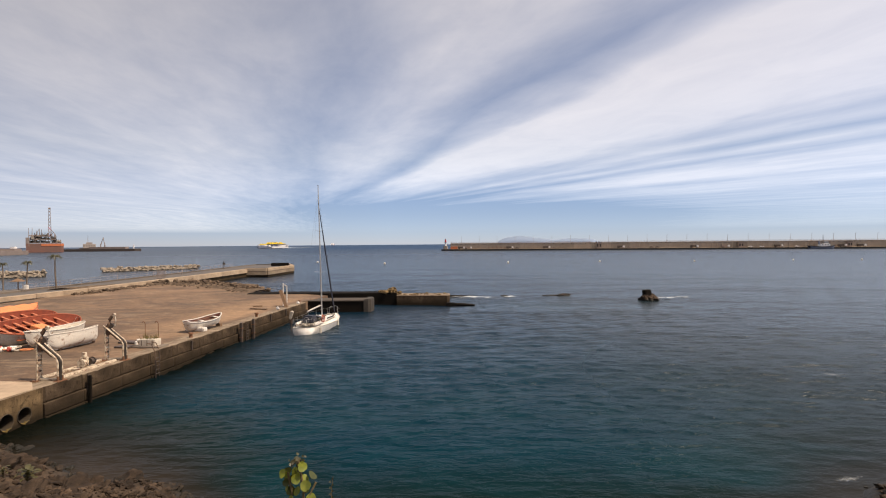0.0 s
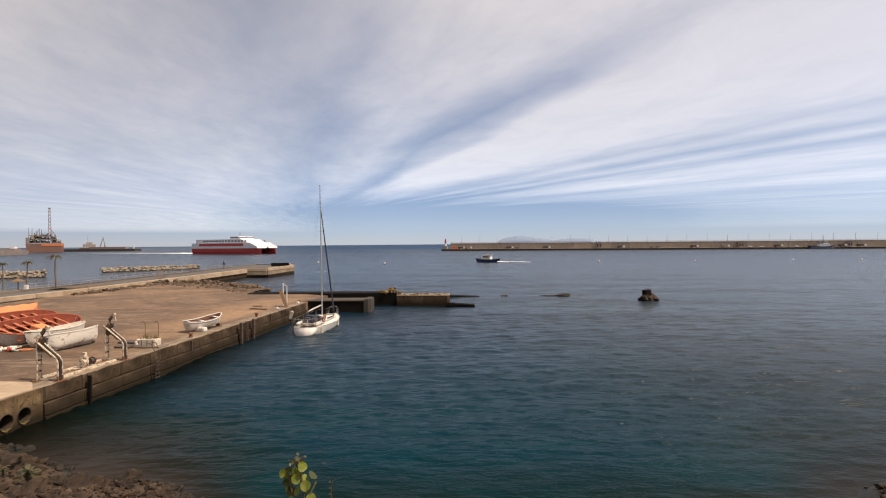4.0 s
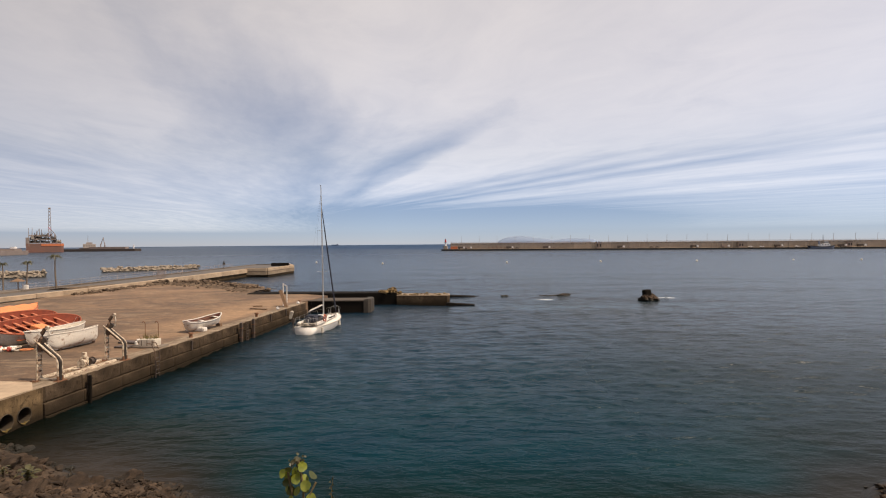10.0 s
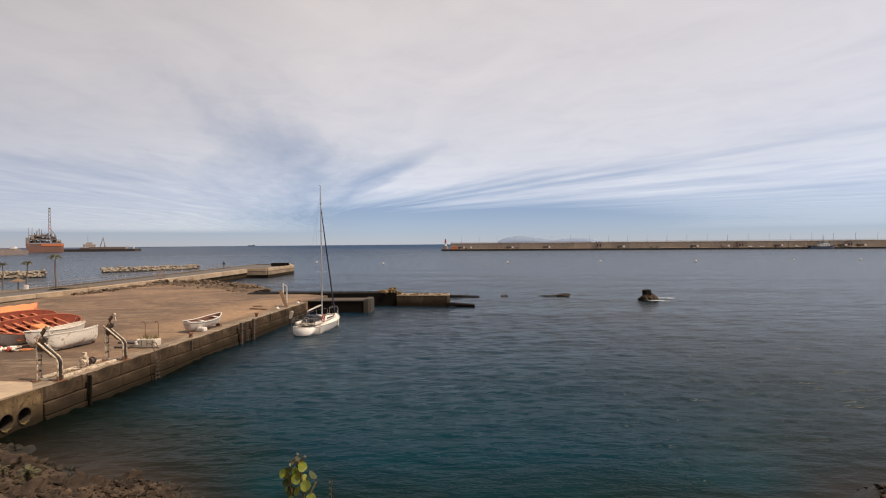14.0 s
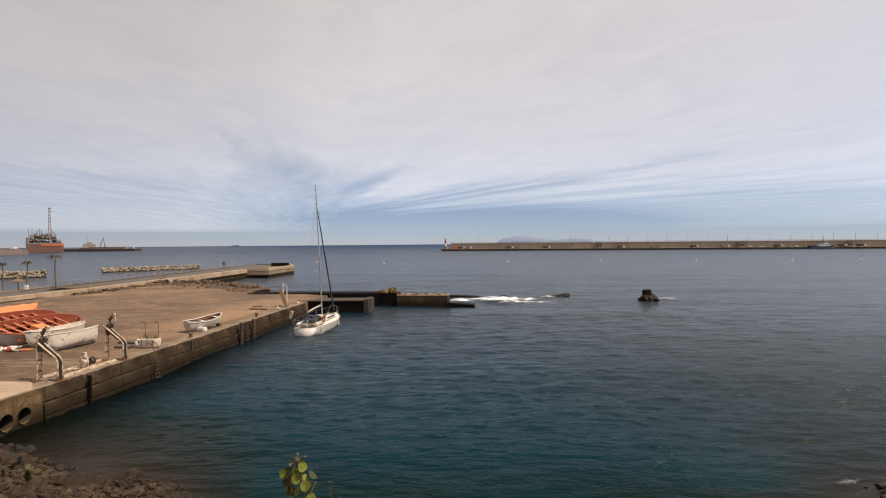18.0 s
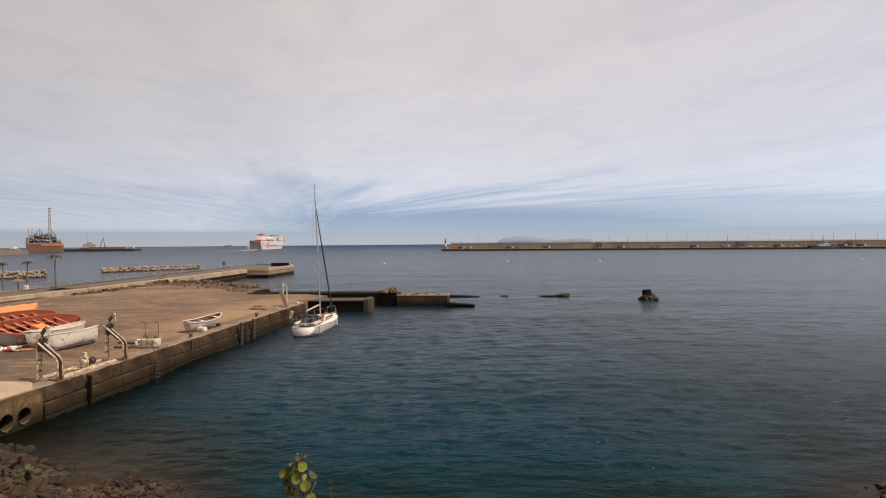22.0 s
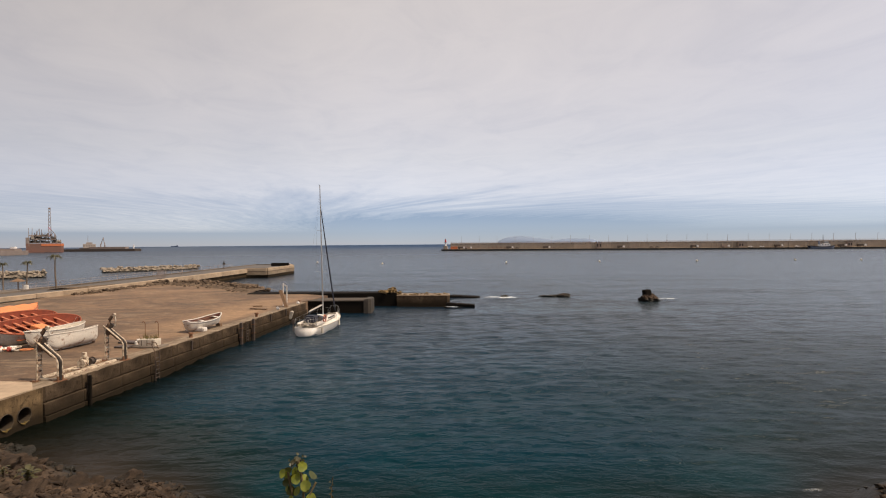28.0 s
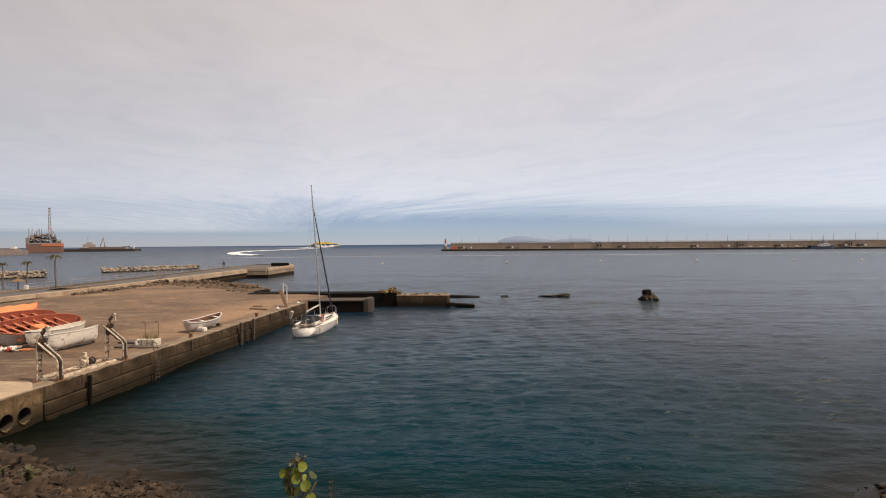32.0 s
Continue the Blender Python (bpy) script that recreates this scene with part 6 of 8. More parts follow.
def catamaran():
    ob = thing("catamaran_ferry", "red and white catamaran fast ferry with dark tunnel bow", "ferry", pose(-3000, 4000, 0))
    L = 90.0
    for s in (-1, 1):
        rows = []
        for i in range(13):
            f = i / 12
            y = -L / 2 + L * f
            b = 3.6 * (1 if f < 0.6 else max(0.05, 1 - ((f - 0.6) / 0.4) ** 1.7))
            rows.append([(s * 9.4 - b, y, 6), (s * 9.4 - b * 0.9, y, 2.5), (s * 9.4 - b * 0.5, y, -1.5), (s * 9.4 + b * 0.5, y, -1.5), (s * 9.4 + b * 0.9, y, 2.5), (s * 9.4 + b, y, 6)])
        ship_hull(rows, M_SHIPRED, ob, "hull", label="red slim hull")
        bm = bmesh.new()
        box(bm, (s * 13.06, -4, 9), (0.12, 60, 2.6), bevel=0.1)
        part("side_panel", bm, M_SHIPRED, ob, "broad red side panel")
        window_row(ob, -30, 30, 14, 12.6, 2.6, 1.2, s * 12.06)
    bm = bmesh.new()
    side_prism(bm, [(-44, 5.4), (-45, 10.6), (34, 11), (43, 7.5), (44, 5.6)], -13, 13)
    part("bridging_deck", bm, M_SHIPWHITE, ob)
    bm = bmesh.new()
    rows = [[(-3.0, 20, 5.5), (0, 20, -0.8), (3.0, 20, 5.5)], [(-2.4, 38, 6), (0, 38, 1.5), (2.4, 38, 6)], [(-0.2, 45, 7), (0, 45, 5.5), (0.2, 45, 7)]]
    rows_to(bm, rows)
    part("centre_bow", bm, M_BLACK, ob, "black centre bow")
    bm = bmesh.new()
    side_prism(bm, [(-40, 10.6), (-40, 14.2), (22, 14.4), (30, 11)], -12, 12)
    part("upper_deck", bm, M_SHIPWHITE, ob)
    bm = bmesh.new()
    side_prism(bm, [(4, 14.2), (5, 17), (15, 17), (18, 14.2)], -9, 9)
    br = part("bridge", bm, M_SHIPWHITE, ob)
    bm = bmesh.new()
    box(bm, (0, 10.6, 15.8), (18.3, 12, 0.9), bevel=0.1)
    part("bridge_window", bm, M_GLASS, br)
    bm = bmesh.new()
    rod(bm, (0, 8, 17), (0, 8, 22), 0.3, 0.1, 6)
    part("mast", bm, M_DARK, ob)
    return ob


cat_ferry = catamaran()


def pilot(label, paint):
    ob = thing("pilot_boat", label, "boat", pose(600, 200, 0))
    rows = boat_rows(11.5, 3.6, 1.7, 0.5, 0.8)
    rows = [[(x, y, z - 0.5) for x, y, z in r] for r in rows]
    ship_hull(rows, paint, ob, smooth=False, closed_stern=False)
    for i in (0, -1):
        bm = bmesh.new()
        tube(bm, [r[i] for r in rows], 0.16, 6)
        part("fender", bm, M_BLACK, ob)
    bm = bmesh.new()
    side_prism(bm, [(-2.2, 1.1), (-1.8, 3.1), (1.6, 3.1), (2.6, 1.2)], -1.25, 1.25)
    wh = part("wheelhouse", bm, M_WHITE, ob)
    for s in (-1, 1):
        bm = bmesh.new()
        box(bm, (s * 1.26, 0, 2.45), (0.06, 2.8, 0.6), bevel=0.05)
        part("window", bm, M_GLASS, wh)
    bm = bmesh.new()
    box(bm, (0, -0.1, 3.2), (2.9, 4.4, 0.12), bevel=0.04)
    part("roof", bm, M_WHITE, wh)
    bm = bmesh.new()
    rod(bm, (0, -1, 3.2), (0, -1.2, 5.0), 0.06, seg=6)
    part("mast", bm, M_ALLOY, ob)
    return ob


pilot_boat = pilot("small dark-hulled pilot boat with white wheelhouse", M_SHIPNAVY)
launch = pilot("small white harbour launch with a white wheelhouse", M_SHIPWHITE)


def far_cargo():
    ob = thing("cargo_ship", "tiny dark cargo ship low on the horizon", "ship", pose(0, 4500, 0, 0, 0, 90))
    rows = []
    for i in range(9):
        s = i / 8
        b = 5 * (1 if 0.1 < s < 0.8 else 0.5)
        rows.append([(-b, -30 + 60 * s, 5.5), (-b * 0.8, -30 + 60 * s, -2), (b * 0.8, -30 + 60 * s, -2), (b, -30 + 60 * s, 5.5)])
    ship_hull(rows, M_SHIPGREY, ob)
    bm = bmesh.new()
    box(bm, (0, -22, 8), (9, 8, 6))
    part("bridge", bm, M_SHIPGREY, ob)
    return ob


cargo_ship = far_cargo()


def wake(label, w0, w1, length, m, name="wake", material=None, crown=0.9):
    """A trail of foam strips behind a ship, forward is +y; it ends at y=0."""
    ob = thing(name, label, "foam", m, kind="stuff")
    n = 8
    for k in range(n):
        bm = bmesh.new()
        a, b = k / n, (k + 1) / n
        wa, wb = w0 + (w1 - w0) * a, w0 + (w1 - w0) * b
        rr = []
        for j in range(9):
            f = j / 8
            w = wa + (wb - wa) * f
            y = -length * (a + (b - a) * f)
            c = crown * (1 - 0.6 * a) * (0.8 + 0.4 * noise.noise(Vector((y * 0.12, k, 0))))
            rr.append([bm.verts.new((x * w, y, 0.3 + c * (1 - 4 * x * x))) for x in (-0.5, -0.3, 0, 0.3, 0.5)])
        skin(bm, rr)
        part("foam_strip", bm, material or M_WAKE, ob)
    return ob


def wake_trail(points, width):
    """Foam left lying in the water along a ship's curved course."""
    bm = bmesh.new()
    pts = [Vector((x, y, 0.25)) for x, y in points]
    fine = []
    for i in range(len(pts) - 1):
        p0, p1, p2, p3 = pts[max(0, i - 1)], pts[i], pts[i + 1], pts[min(len(pts) - 1, i + 2)]
        for k in range(8):
            f = k / 8
            fine.append(0.5 * (2 * p1 + (p2 - p0) * f + (2 * p0 - 5 * p1 + 4 * p2 - p3) * f * f + (3 * p1 - p0 - 3 * p2 + p3) * f ** 3))
    rows = []
    for i, p in enumerate(fine):
        d = (fine[min(i + 1, len(fine) - 1)] - fine[max(i - 1, 0)]).normalized()
        n = Vector((-d.y, d.x, 0))
        w = width * (0.8 + 0.4 * noise.noise(p * 0.02))
        rows.append([bm.verts.new(p + n * w * q + Vector((0, 0, 0.5 * (1 - 4 * q * q)))) for q in (-0.5, -0.25, 0, 0.25, 0.5)])
    skin(bm, rows)
    return solid("wake_trail", bm, M_TRAIL, "curved white wake left by the departing ferry", "foam", kind="stuff")


trail_fast = wake_trail([(-150, 430), (-196, 500), (-236, 600), (-258, 700), (-262, 820), (-266, 1000), (-285, 1300)], 16)
wake_fast = wake("white foaming wake behind the fast ferry", 22, 14, 230, pose(900, 450, 0))
wake_car = wake("thin white wake behind the car ferry", 10, 8, 220, pose(900, 360, 0), crown=0.4)
wake_cat = wake("white wake behind the catamaran ferry", 14, 12, 260, pose(-3000, 4000, 0))
wake_slick = wake("long pale wake trail lingering on the harbour water", 9, 9, 620, pose(470, 352, 0, 0, 0, -90), "wake_trail", M_SLICK, 0.1)
wake_pilot = wake("short white wake behind the pilot boat", 1.6, 2.4, 16, pose(600, 200, 0), crown=0.25)
wake_launch = wake("long white wake behind the launch", 4.6, 4, 90, pose(600, 200, 0), crown=0.45)


# ---- things on the far breakwater (local x along it) ----
def on_bw(s, y, z=2.05, rz=0.0):
    return BW @ pose(s, y, z, 0, 0, rz)


light = thing("harbour_light", "small white beacon tower with a red lantern top", "lighthouse", on_bw(4.2, 5.0, 1.2))
bm = bmesh.new()
box(bm, (0, 0, 2.2), (4.4, 4.4, 4.6), bevel=0.2)
part("base", bm, M_TAN, light)
bm = bmesh.new()
rod(bm, (0, 0, 4.4), (0, 0, 8.6), 1.05, 0.9, 14)
part("tower", bm, M_SHIPWHITE, light)
bm = bmesh.new()
rod(bm, (0, 0, 8.6), (0, 0, 11.8), 1.05, 0.9, 14)
part("lantern", bm, M_SHIPRED, light, "red lantern section")
bm = bmesh.new()
rod(bm, (0, 0, 8.5), (0, 0, 8.75), 1.7, seg=14)
part("gallery", bm, M_DARK, light)
bm = bmesh.new()
rod(bm, (0, 0, 11.8), (0, 0, 13.0), 0.7, 0.1, 10)
part("cap", bm, M_DARK, light)

bm = bmesh.new()
box(bm, (0, 0, 1.45), (7.5, 2.6, 2.9), bevel=0.08)
solid("shipping_container", bm, M_SHIPORANGE, "orange shipping container on the breakwater head", "container", on_bw(14.2, 4.5))


def lamp_post(s):
    ob = thing("street_lamp", "slim grey lamp post on top of the sea wall", "street lamp", on_bw(s, 13.4, 8.4), "breakwater lamps")
    bm = bmesh.new()
    rod(bm, (0, 0, 0), (0, 0, 7.6), 0.16, 0.09, 6)
    part("post", bm, M_STEEL, ob)
    bm = bmesh.new()
    rod(bm, (0, 0, 7.5), (0, -1.6, 7.9), 0.07, 0.06, 5)
    arm = part("arm", bm, M_STEEL, ob)
    bm = bmesh.new()
    box(bm, (0, -1.8, 7.9), (0.35, 0.9, 0.18), bevel=0.04)
    part("head", bm, M_STEEL, arm)
    return ob


first = lamp_post(22.0)
for k in range(1, 29):
    copy_thing(first, on_bw(22.0 + 20.6 * k, 13.4, 8.4))


def vehicle(kind, s, y, mat, label):
    """A car or lorry parked along the breakwater, seen from far."""
    ob = thing("parked_car" if kind == "car" else "lorry", label, "car" if kind == "car" else "lorry", on_bw(s, y, 2.05), "vehicles on the breakwater")
    if kind == "car":
        bm = bmesh.new()
        side = [(-2.1, 0.35), (-2.1, 0.95), (-1.6, 1.0), (-1.0, 1.5), (0.5, 1.5), (1.1, 0.98), (2.1, 0.85), (2.1, 0.35)]
        lo = [bm.verts.new((a, -0.85, z)) for a, z in side]
        hi = [bm.verts.new((a, 0.85, z)) for a, z in side]
        n = len(side)
        for i in range(n):
            bm.faces.new((lo[i], lo[(i + 1) % n], hi[(i + 1) % n], hi[i]))
        bm.faces.new(lo)
        bm.faces.new(hi)
        part("body", bm, mat, ob)
        bm = bmesh.new()
        box(bm, (-0.25, 0, 1.24), (1.7, 1.74, 0.36), bevel=0.05)
        part("windows", bm, M_GLASS, ob)
        ws, r = (-1.35, 1.35), 0.33
    else:
        bm = bmesh.new()
        box(bm, (-1.2, 0, 1.7), (5.6, 2.4, 1.8), bevel=0.08)
        part("cargo_box", bm, mat, ob)
        bm = bmesh.new()
        box(bm, (3.2, 0, 1.6), (1.9, 2.3, 2.2), bevel=0.2)
        cab = part("cab", bm, M_SHIPWHITE, ob)
        bm = bmesh.new()
        box(bm, (4.1, 0, 2.1), (0.2, 2.1, 0.8), bevel=0.05)
        part("windscreen", bm, M_GLASS, cab)
        ws, r = (-3.2, -2.0, 3.0), 0.5
    for x in ws:
        for yy in (-0.85, 0.85):
            bm = bmesh.new()
            rod(bm, (x, yy - 0.12, r), (x, yy + 0.12, r), r, seg=12)
            part("wheel", bm, M_BLACK, ob)


for s, kind, mat, lab in ((22.5, "lorry", M_DARK, "dark brown lorry on the breakwater road"), (30.5, "lorry", M_STEEL, "brown lorry parked on the breakwater road"),
                          (78, "lorry", M_DARK, "dark lorry beside stacked gear on the breakwater"), (86, "car", M_DARK, "dark car parked on the breakwater"),
                          (119, "lorry", M_DARK, "dark lorry parked on the breakwater"), (127, "car", M_STEEL, "grey-brown car on the breakwater"),
                          (199, "lorry", M_DARK, "dark lorry by the sea wall"), (207, "car", M_STEEL, "grey car by the sea wall"), (231, "car", M_DARK, "dark car by the sea wall"),
                          (237, "car", M_DARK, "second dark car by the sea wall"), (275, "lorry", M_DARK, "dark lorry at the breakwater wall"), (306, "lorry", M_STEEL, "brown lorry at the breakwater wall"),
                          (331, "car", M_SHIPWHITE, "white car parked on the breakwater"), (342, "car", M_SHIPWHITE, "white car near others on the breakwater"), (358, "lorry", M_DARK, "dark lorry along the breakwater"),
                          (376, "car", M_SHIPWHITE, "white car along the breakwater"), (418, "lorry", M_DARK, "dark lorry near the tug"), (436, "lorry", M_DARK, "dark lorry far along the breakwater")):
    vehicle(kind, s, 6.5, mat, lab)
for s, w, h in ((176, 5.5, 6.4), (322, 5.0, 5.2), (426, 4.4, 5.0)):
    hut = thing("gate_house", "small dark brick hut against the sea wall", "hut", on_bw(s, 9.5, 2.05), "breakwater huts")
    bm = bmesh.new()
    box(bm, (0, 0, h / 2), (w, 4, h), bevel=0.1)
    part("walls", bm, M_STEEL, hut)
    bm = bmesh.new()
    box(bm, (0, 0, h + 0.12), (w + 0.5, 4.5, 0.24), bevel=0.05)
    part("roof", bm, M_DARK, hut)
    for x in (-w / 4, w / 4):
        bm = bmesh.new()
        box(bm, (x, -2.02, h * 0.5), (w * 0.28, 0.1, h * 0.5))
        part("opening", bm, M_BLACK, hut)
for k in range(5):
    rack = thing("net_frame", "rusty A-shaped frame standing on the breakwater", "frame", on_bw(54 + 4.6 * k, 5.5, 2.05), "breakwater frames")
    for dx in (-1.0, 1.0):
        bm = bmesh.new()
        rod(bm, (dx, 0, 0), (0, 0, 2.6), 0.16, seg=6)
        part("leg", bm, M_RUSTY, rack)
    bm = bmesh.new()
    rod(bm, (0, -1, 2.6), (0, 1, 2.6), 0.14, seg=6)
    part("ridge_bar", bm, M_RUSTY, rack)
for k in range(14):
    bm = bmesh.new()
    rod(bm, (0, 0, -0.9), (0, 0, 0.9), 0.75, seg=10)
    solid("quay_fender", bm, M_BLACK, "black rubber fender on the breakwater base", "fender", on_bw(20 + 31 * k, -0.6, 0.5), "breakwater fenders")


def tug():
    ob = thing("tug_boat", "grey tug with a tall mast lying at the breakwater", "tug", BW @ pose(393, -5.5, 0, 0, 0, -90))
    rows = boat_rows(24, 8, 3.6, 1.4, 0.8)
    rows = [[(x, y, z - 1.2) for x, y, z in r] for r in rows]
    ship_hull(rows, M_SHIPGREY, ob, closed_stern=False)
    for i in (0, -1):
        bm = bmesh.new()
        tube(bm, [r[i] for r in rows], 0.3, 6)
        part("rubbing_strake", bm, M_BLACK, ob)
    bm = bmesh.new()
    box(bm, (0, 2, 3.8), (6, 9, 2.8), bevel=0.2)
    dh = part("deck_house", bm, M_SHIPWHITE, ob)
    for s in (-1, 1):
        for k in range(3):
            bm = bmesh.new()
            box(bm, (s * 3.0, -0.6 + 2.5 * k, 4.2), (0.1, 1.0, 0.8))
            part("window", bm, M_GLASS, dh)
    bm = bmesh.new()
    box(bm, (0, 3.4, 6.4), (4.4, 4.4, 2.4), bevel=0.3)
    wh = part("wheelhouse", bm, M_SHIPWHITE, ob)
    bm = bmesh.new()
    box(bm, (0, 3.4, 6.8), (4.5, 4.5, 0.9), bevel=0.05)
    part("window_band", bm, M_GLASS, wh)
    bm = bmesh.new()
    rod(bm, (0, 1.2, 5.2), (0, 1.2, 14.5), 0.35, 0.12, 8)
    box(bm, (0, 1.2, 11), (3.0, 0.25, 0.25))
    box(bm, (0, 1.2, 9.6), (2.0, 0.25, 0.25))
    part("mast", bm, M_DARK, ob)
    bm = bmesh.new()
    rod(bm, (0, -2.4, 5.0), (0, -2.6, 8.4), 0.9, 0.8, 10)
    part("funnel", bm, M_SHIPGREY, ob)
    bm = bmesh.new()
    tube(bm, [(-1.5, -6, 2.2), (-1.5, -6, 4.2), (1.5, -6, 4.2), (1.5, -6, 2.2)], 0.2, 6)
    part("towing_arch", bm, M_STEEL, ob)


tug()


# ---- far left: production ship, supply ship, outer pier ----
M_HULLRED = worn("faded_hull_red", (0.19, 0.085, 0.060), (0.12, 0.075, 0.06), 0.08, 0.7, 0.7, bump=0.05, fine=9.0)
M_WORKGREY = worn("work_ship_grey", (0.38, 0.33, 0.29), (0.24, 0.19, 0.16), 0.2, 0.7, 0.6, bump=0.05, fine=9.0)


def production_ship():
    ob = thing("drilling_ship", "brown and orange offshore plant ship with a lattice tower", "ship", pose(-603, 800, 0, 0, 0, 37) @ Matrix.Diagonal((0.78, 0.85, 1.12, 1)))
    bm = bmesh.new()
    prism(bm, [(-29, -14), (25, -15), (29, -11), (29, 11), (25, 15), (-29, 14)], -1, 12.0)
    part("hull", bm, M_HULLRED, ob, "dark red-brown lower hull")
    bm = bmesh.new()
    prism(bm, [(-6, -14.9), (25, -15.4), (29.4, -11), (29.4, 11), (25, 15.4), (-6, 14.9)], 8.4, 11.6)
    part("side_band", bm, M_SHIPORANGE, ob, "orange upper hull")
    bm = bmesh.new()
    prism(bm, [(-29.5, -13.5), (-24, -14.2), (-24, 14.2), (-29.5, 13.5)], 8.0, 20.0)
    part("forecastle", bm, M_STEEL, ob)
    rng = random.Random(17)
    # decks of the plant on open columns
    for z, x0, x1 in ((12.7, -24, 26), (17.2, -23, 19), (21.6, -21, 13)):
        bm = bmesh.new()
        box(bm, ((x0 + x1) / 2, 0, z), (x1 - x0, 26, 0.6), bevel=0.1)
        part("plant_deck", bm, M_STEEL, ob)
        for k in range(int((x1 - x0) / 4)):
            for y in (-12.6, 12.6):
                bm = bmesh.new()
                x = x0 + 1 + 4 * k
                rod(bm, (x, y, z), (x, y, z + 4.6), 0.35, seg=6)
                if k % 2:
                    rod(bm, (x, y, z), (x + 4, y, z + 4.4), 0.25, seg=5)
                part("column", bm, (M_STEEL, M_DARK)[k % 2], ob)
    for k in range(60):
        z = rng.choice((13.0, 13.0, 17.5, 17.5, 21.9))
        x = rng.uniform(-22, 24 if z < 14 else (17 if z < 18 else 11))
        w, h = rng.uniform(1.6, 4.5), rng.uniform(1.4, 4.2)
        y = rng.uniform(-12.4, 12.4)
        bm = bmesh.new()
        if k % 3 == 0:
            rod(bm, (x - w, y, z + h * 0.4), (x + w, y, z + h * 0.4), h * 0.36, seg=10)
            part("vessel", bm, (M_TAN, M_STEEL)[k % 2], ob)
        else:
            box(bm, (x, y, z + h / 2), (w, rng.uniform(2, 5), h), bevel=0.15)
            part("module", bm, (M_STEEL, M_DARK, M_TAN)[k % 3], ob)
    for k in range(9):
        x = -24 + 5.0 * k + rng.uniform(-1.5, 1.5)
        bm = bmesh.new()
        rod(bm, (x, rng.uniform(-8, 8), 13), (x, 0, rng.uniform(24, 34) - 5 * max(0, x) / 18), 0.55, 0.4, 8)
        part("stack", bm, M_STEEL, ob)
    for x, dx in ((-14, 5), (16, -7)):
        bm = bmesh.new()
        rod(bm, (x, -10, 13), (x, -10, 24), 0.8, seg=8)
        rod(bm, (x, -10, 24), (x + dx, -10, 31), 0.5, 0.25, 6)
        part("deck_crane", bm, M_STEEL, ob)
    tower = thing("tower", "", "")
    tower.parent = ob
    tower.matrix_basis = pose(7.5, 0, 22)
    for sx, sy in ((-1, -1), (1, -1), (1, 1), (-1, 1)):
        bm = bmesh.new()
        rod(bm, (2.8 * sx, 2.8 * sy, -8), (1.0 * sx, 1.0 * sy, 37), 0.38, 0.28, 6)
        part("tower_leg", bm, M_STEEL, tower)
    for k in range(9):
        z0, z1 = -6 + 4.6 * k, -6 + 4.6 * (k + 1)
        a, b = 2.8 - 1.8 * (z0 + 8) / 52, 2.8 - 1.8 * (z1 + 8) / 52
        bm = bmesh.new()
        for u, v in (((-1, -1), (1, -1)), ((1, -1), (1, 1)), ((1, 1), (-1, 1)), ((-1, 1), (-1, -1))):
            rod(bm, (u[0] * a, u[1] * a, z0), (v[0] * b, v[1] * b, z1), 0.28, seg=5)
            rod(bm, (v[0] * a, v[1] * a, z0), (u[0] * b, u[1] * b, z1), 0.28, seg=5)
        part("lattice", bm, M_SHIPRED if k in (1, 3) else M_STEEL, tower)
    bm = bmesh.new()
    box(bm, (0, 0, 37.5), (4, 4, 2.4), bevel=0.2)
    part("crown_block", bm, M_STEEL, tower)


production_ship()


def supply_ship():
    ob = thing("supply_ship", "grey work ship with two raised cranes", "ship", pose(-590, 895, 0, 0, 0, 33))
    bm = bmesh.new()
    prism(bm, [(-22, -6), (16, -7), (27, 0), (16, 7), (-22, 6)], -1, 5.5)
    part("hull", bm, M_DARK, ob, "dark hull")
    bm = bmesh.new()
    box(bm, (-8, 0, 9.0), (18, 10, 7), bevel=0.4)
    dh = part("deck_house", bm, M_WORKGREY, ob)
    bm = bmesh.new()
    box(bm, (-8, 0, 13.8), (9, 8, 3), bevel=0.3)
    part("bridge", bm, M_WORKGREY, dh)
    for k in range(5):
        bm = bmesh.new()
        box(bm, (-15 + 3.4 * k, -5.05, 9.4), (1.4, 0.15, 1.2))
        part("window", bm, M_GLASS, dh)
    for x, dx in ((8, 4), (14, -2.5)):
        bm = bmesh.new()
        rod(bm, (x, 0, 5), (x, 0, 11), 0.9, seg=8)
        post = part("crane_post", bm, M_STEEL, ob)
        bm = bmesh.new()
        rod(bm, (x, 0, 11), (x + dx, 0, 24), 0.7, 0.35, 6)
        part("crane_jib", bm, M_STEEL, post)
    bm = bmesh.new()
    rod(bm, (-10, 0, 15), (-10, 0, 27), 0.35, 0.15, 6)
    part("mast", bm, M_STEEL, ob)


supply_ship()
outer = thing("outer_pier", "low dark outer pier with a small beacon", "pier", kind="structure")
bm = bmesh.new()
prism(bm, [(-640, 862), (-506, 866), (-506, 885), (-640, 900)], -3, 4.2)
part("body", bm, M_DARK, outer)
bm = bmesh.new()
prism(bm, [(-590, 880), (-530, 880), (-530, 890), (-590, 890)], 4.2, 7.5)
part("wall", bm, M_STEEL, outer)
bm = bmesh.new()
rod(bm, (-511, 872, 4), (-511, 872, 11), 1.3, 0.9, 10)
part("beacon", bm, M_SHIPWHITE, outer)
near_quay = thing("container_quay", "tan far quay wall at the harbour edge", "quay", kind="structure")
bm = bmesh.new()
prism(bm, [(-600, 500), (-438, 518), (-462, 588), (-640, 640)], -3, 4.6)
part("body", bm, M_STEEL, near_quay)
bm = bmesh.new()
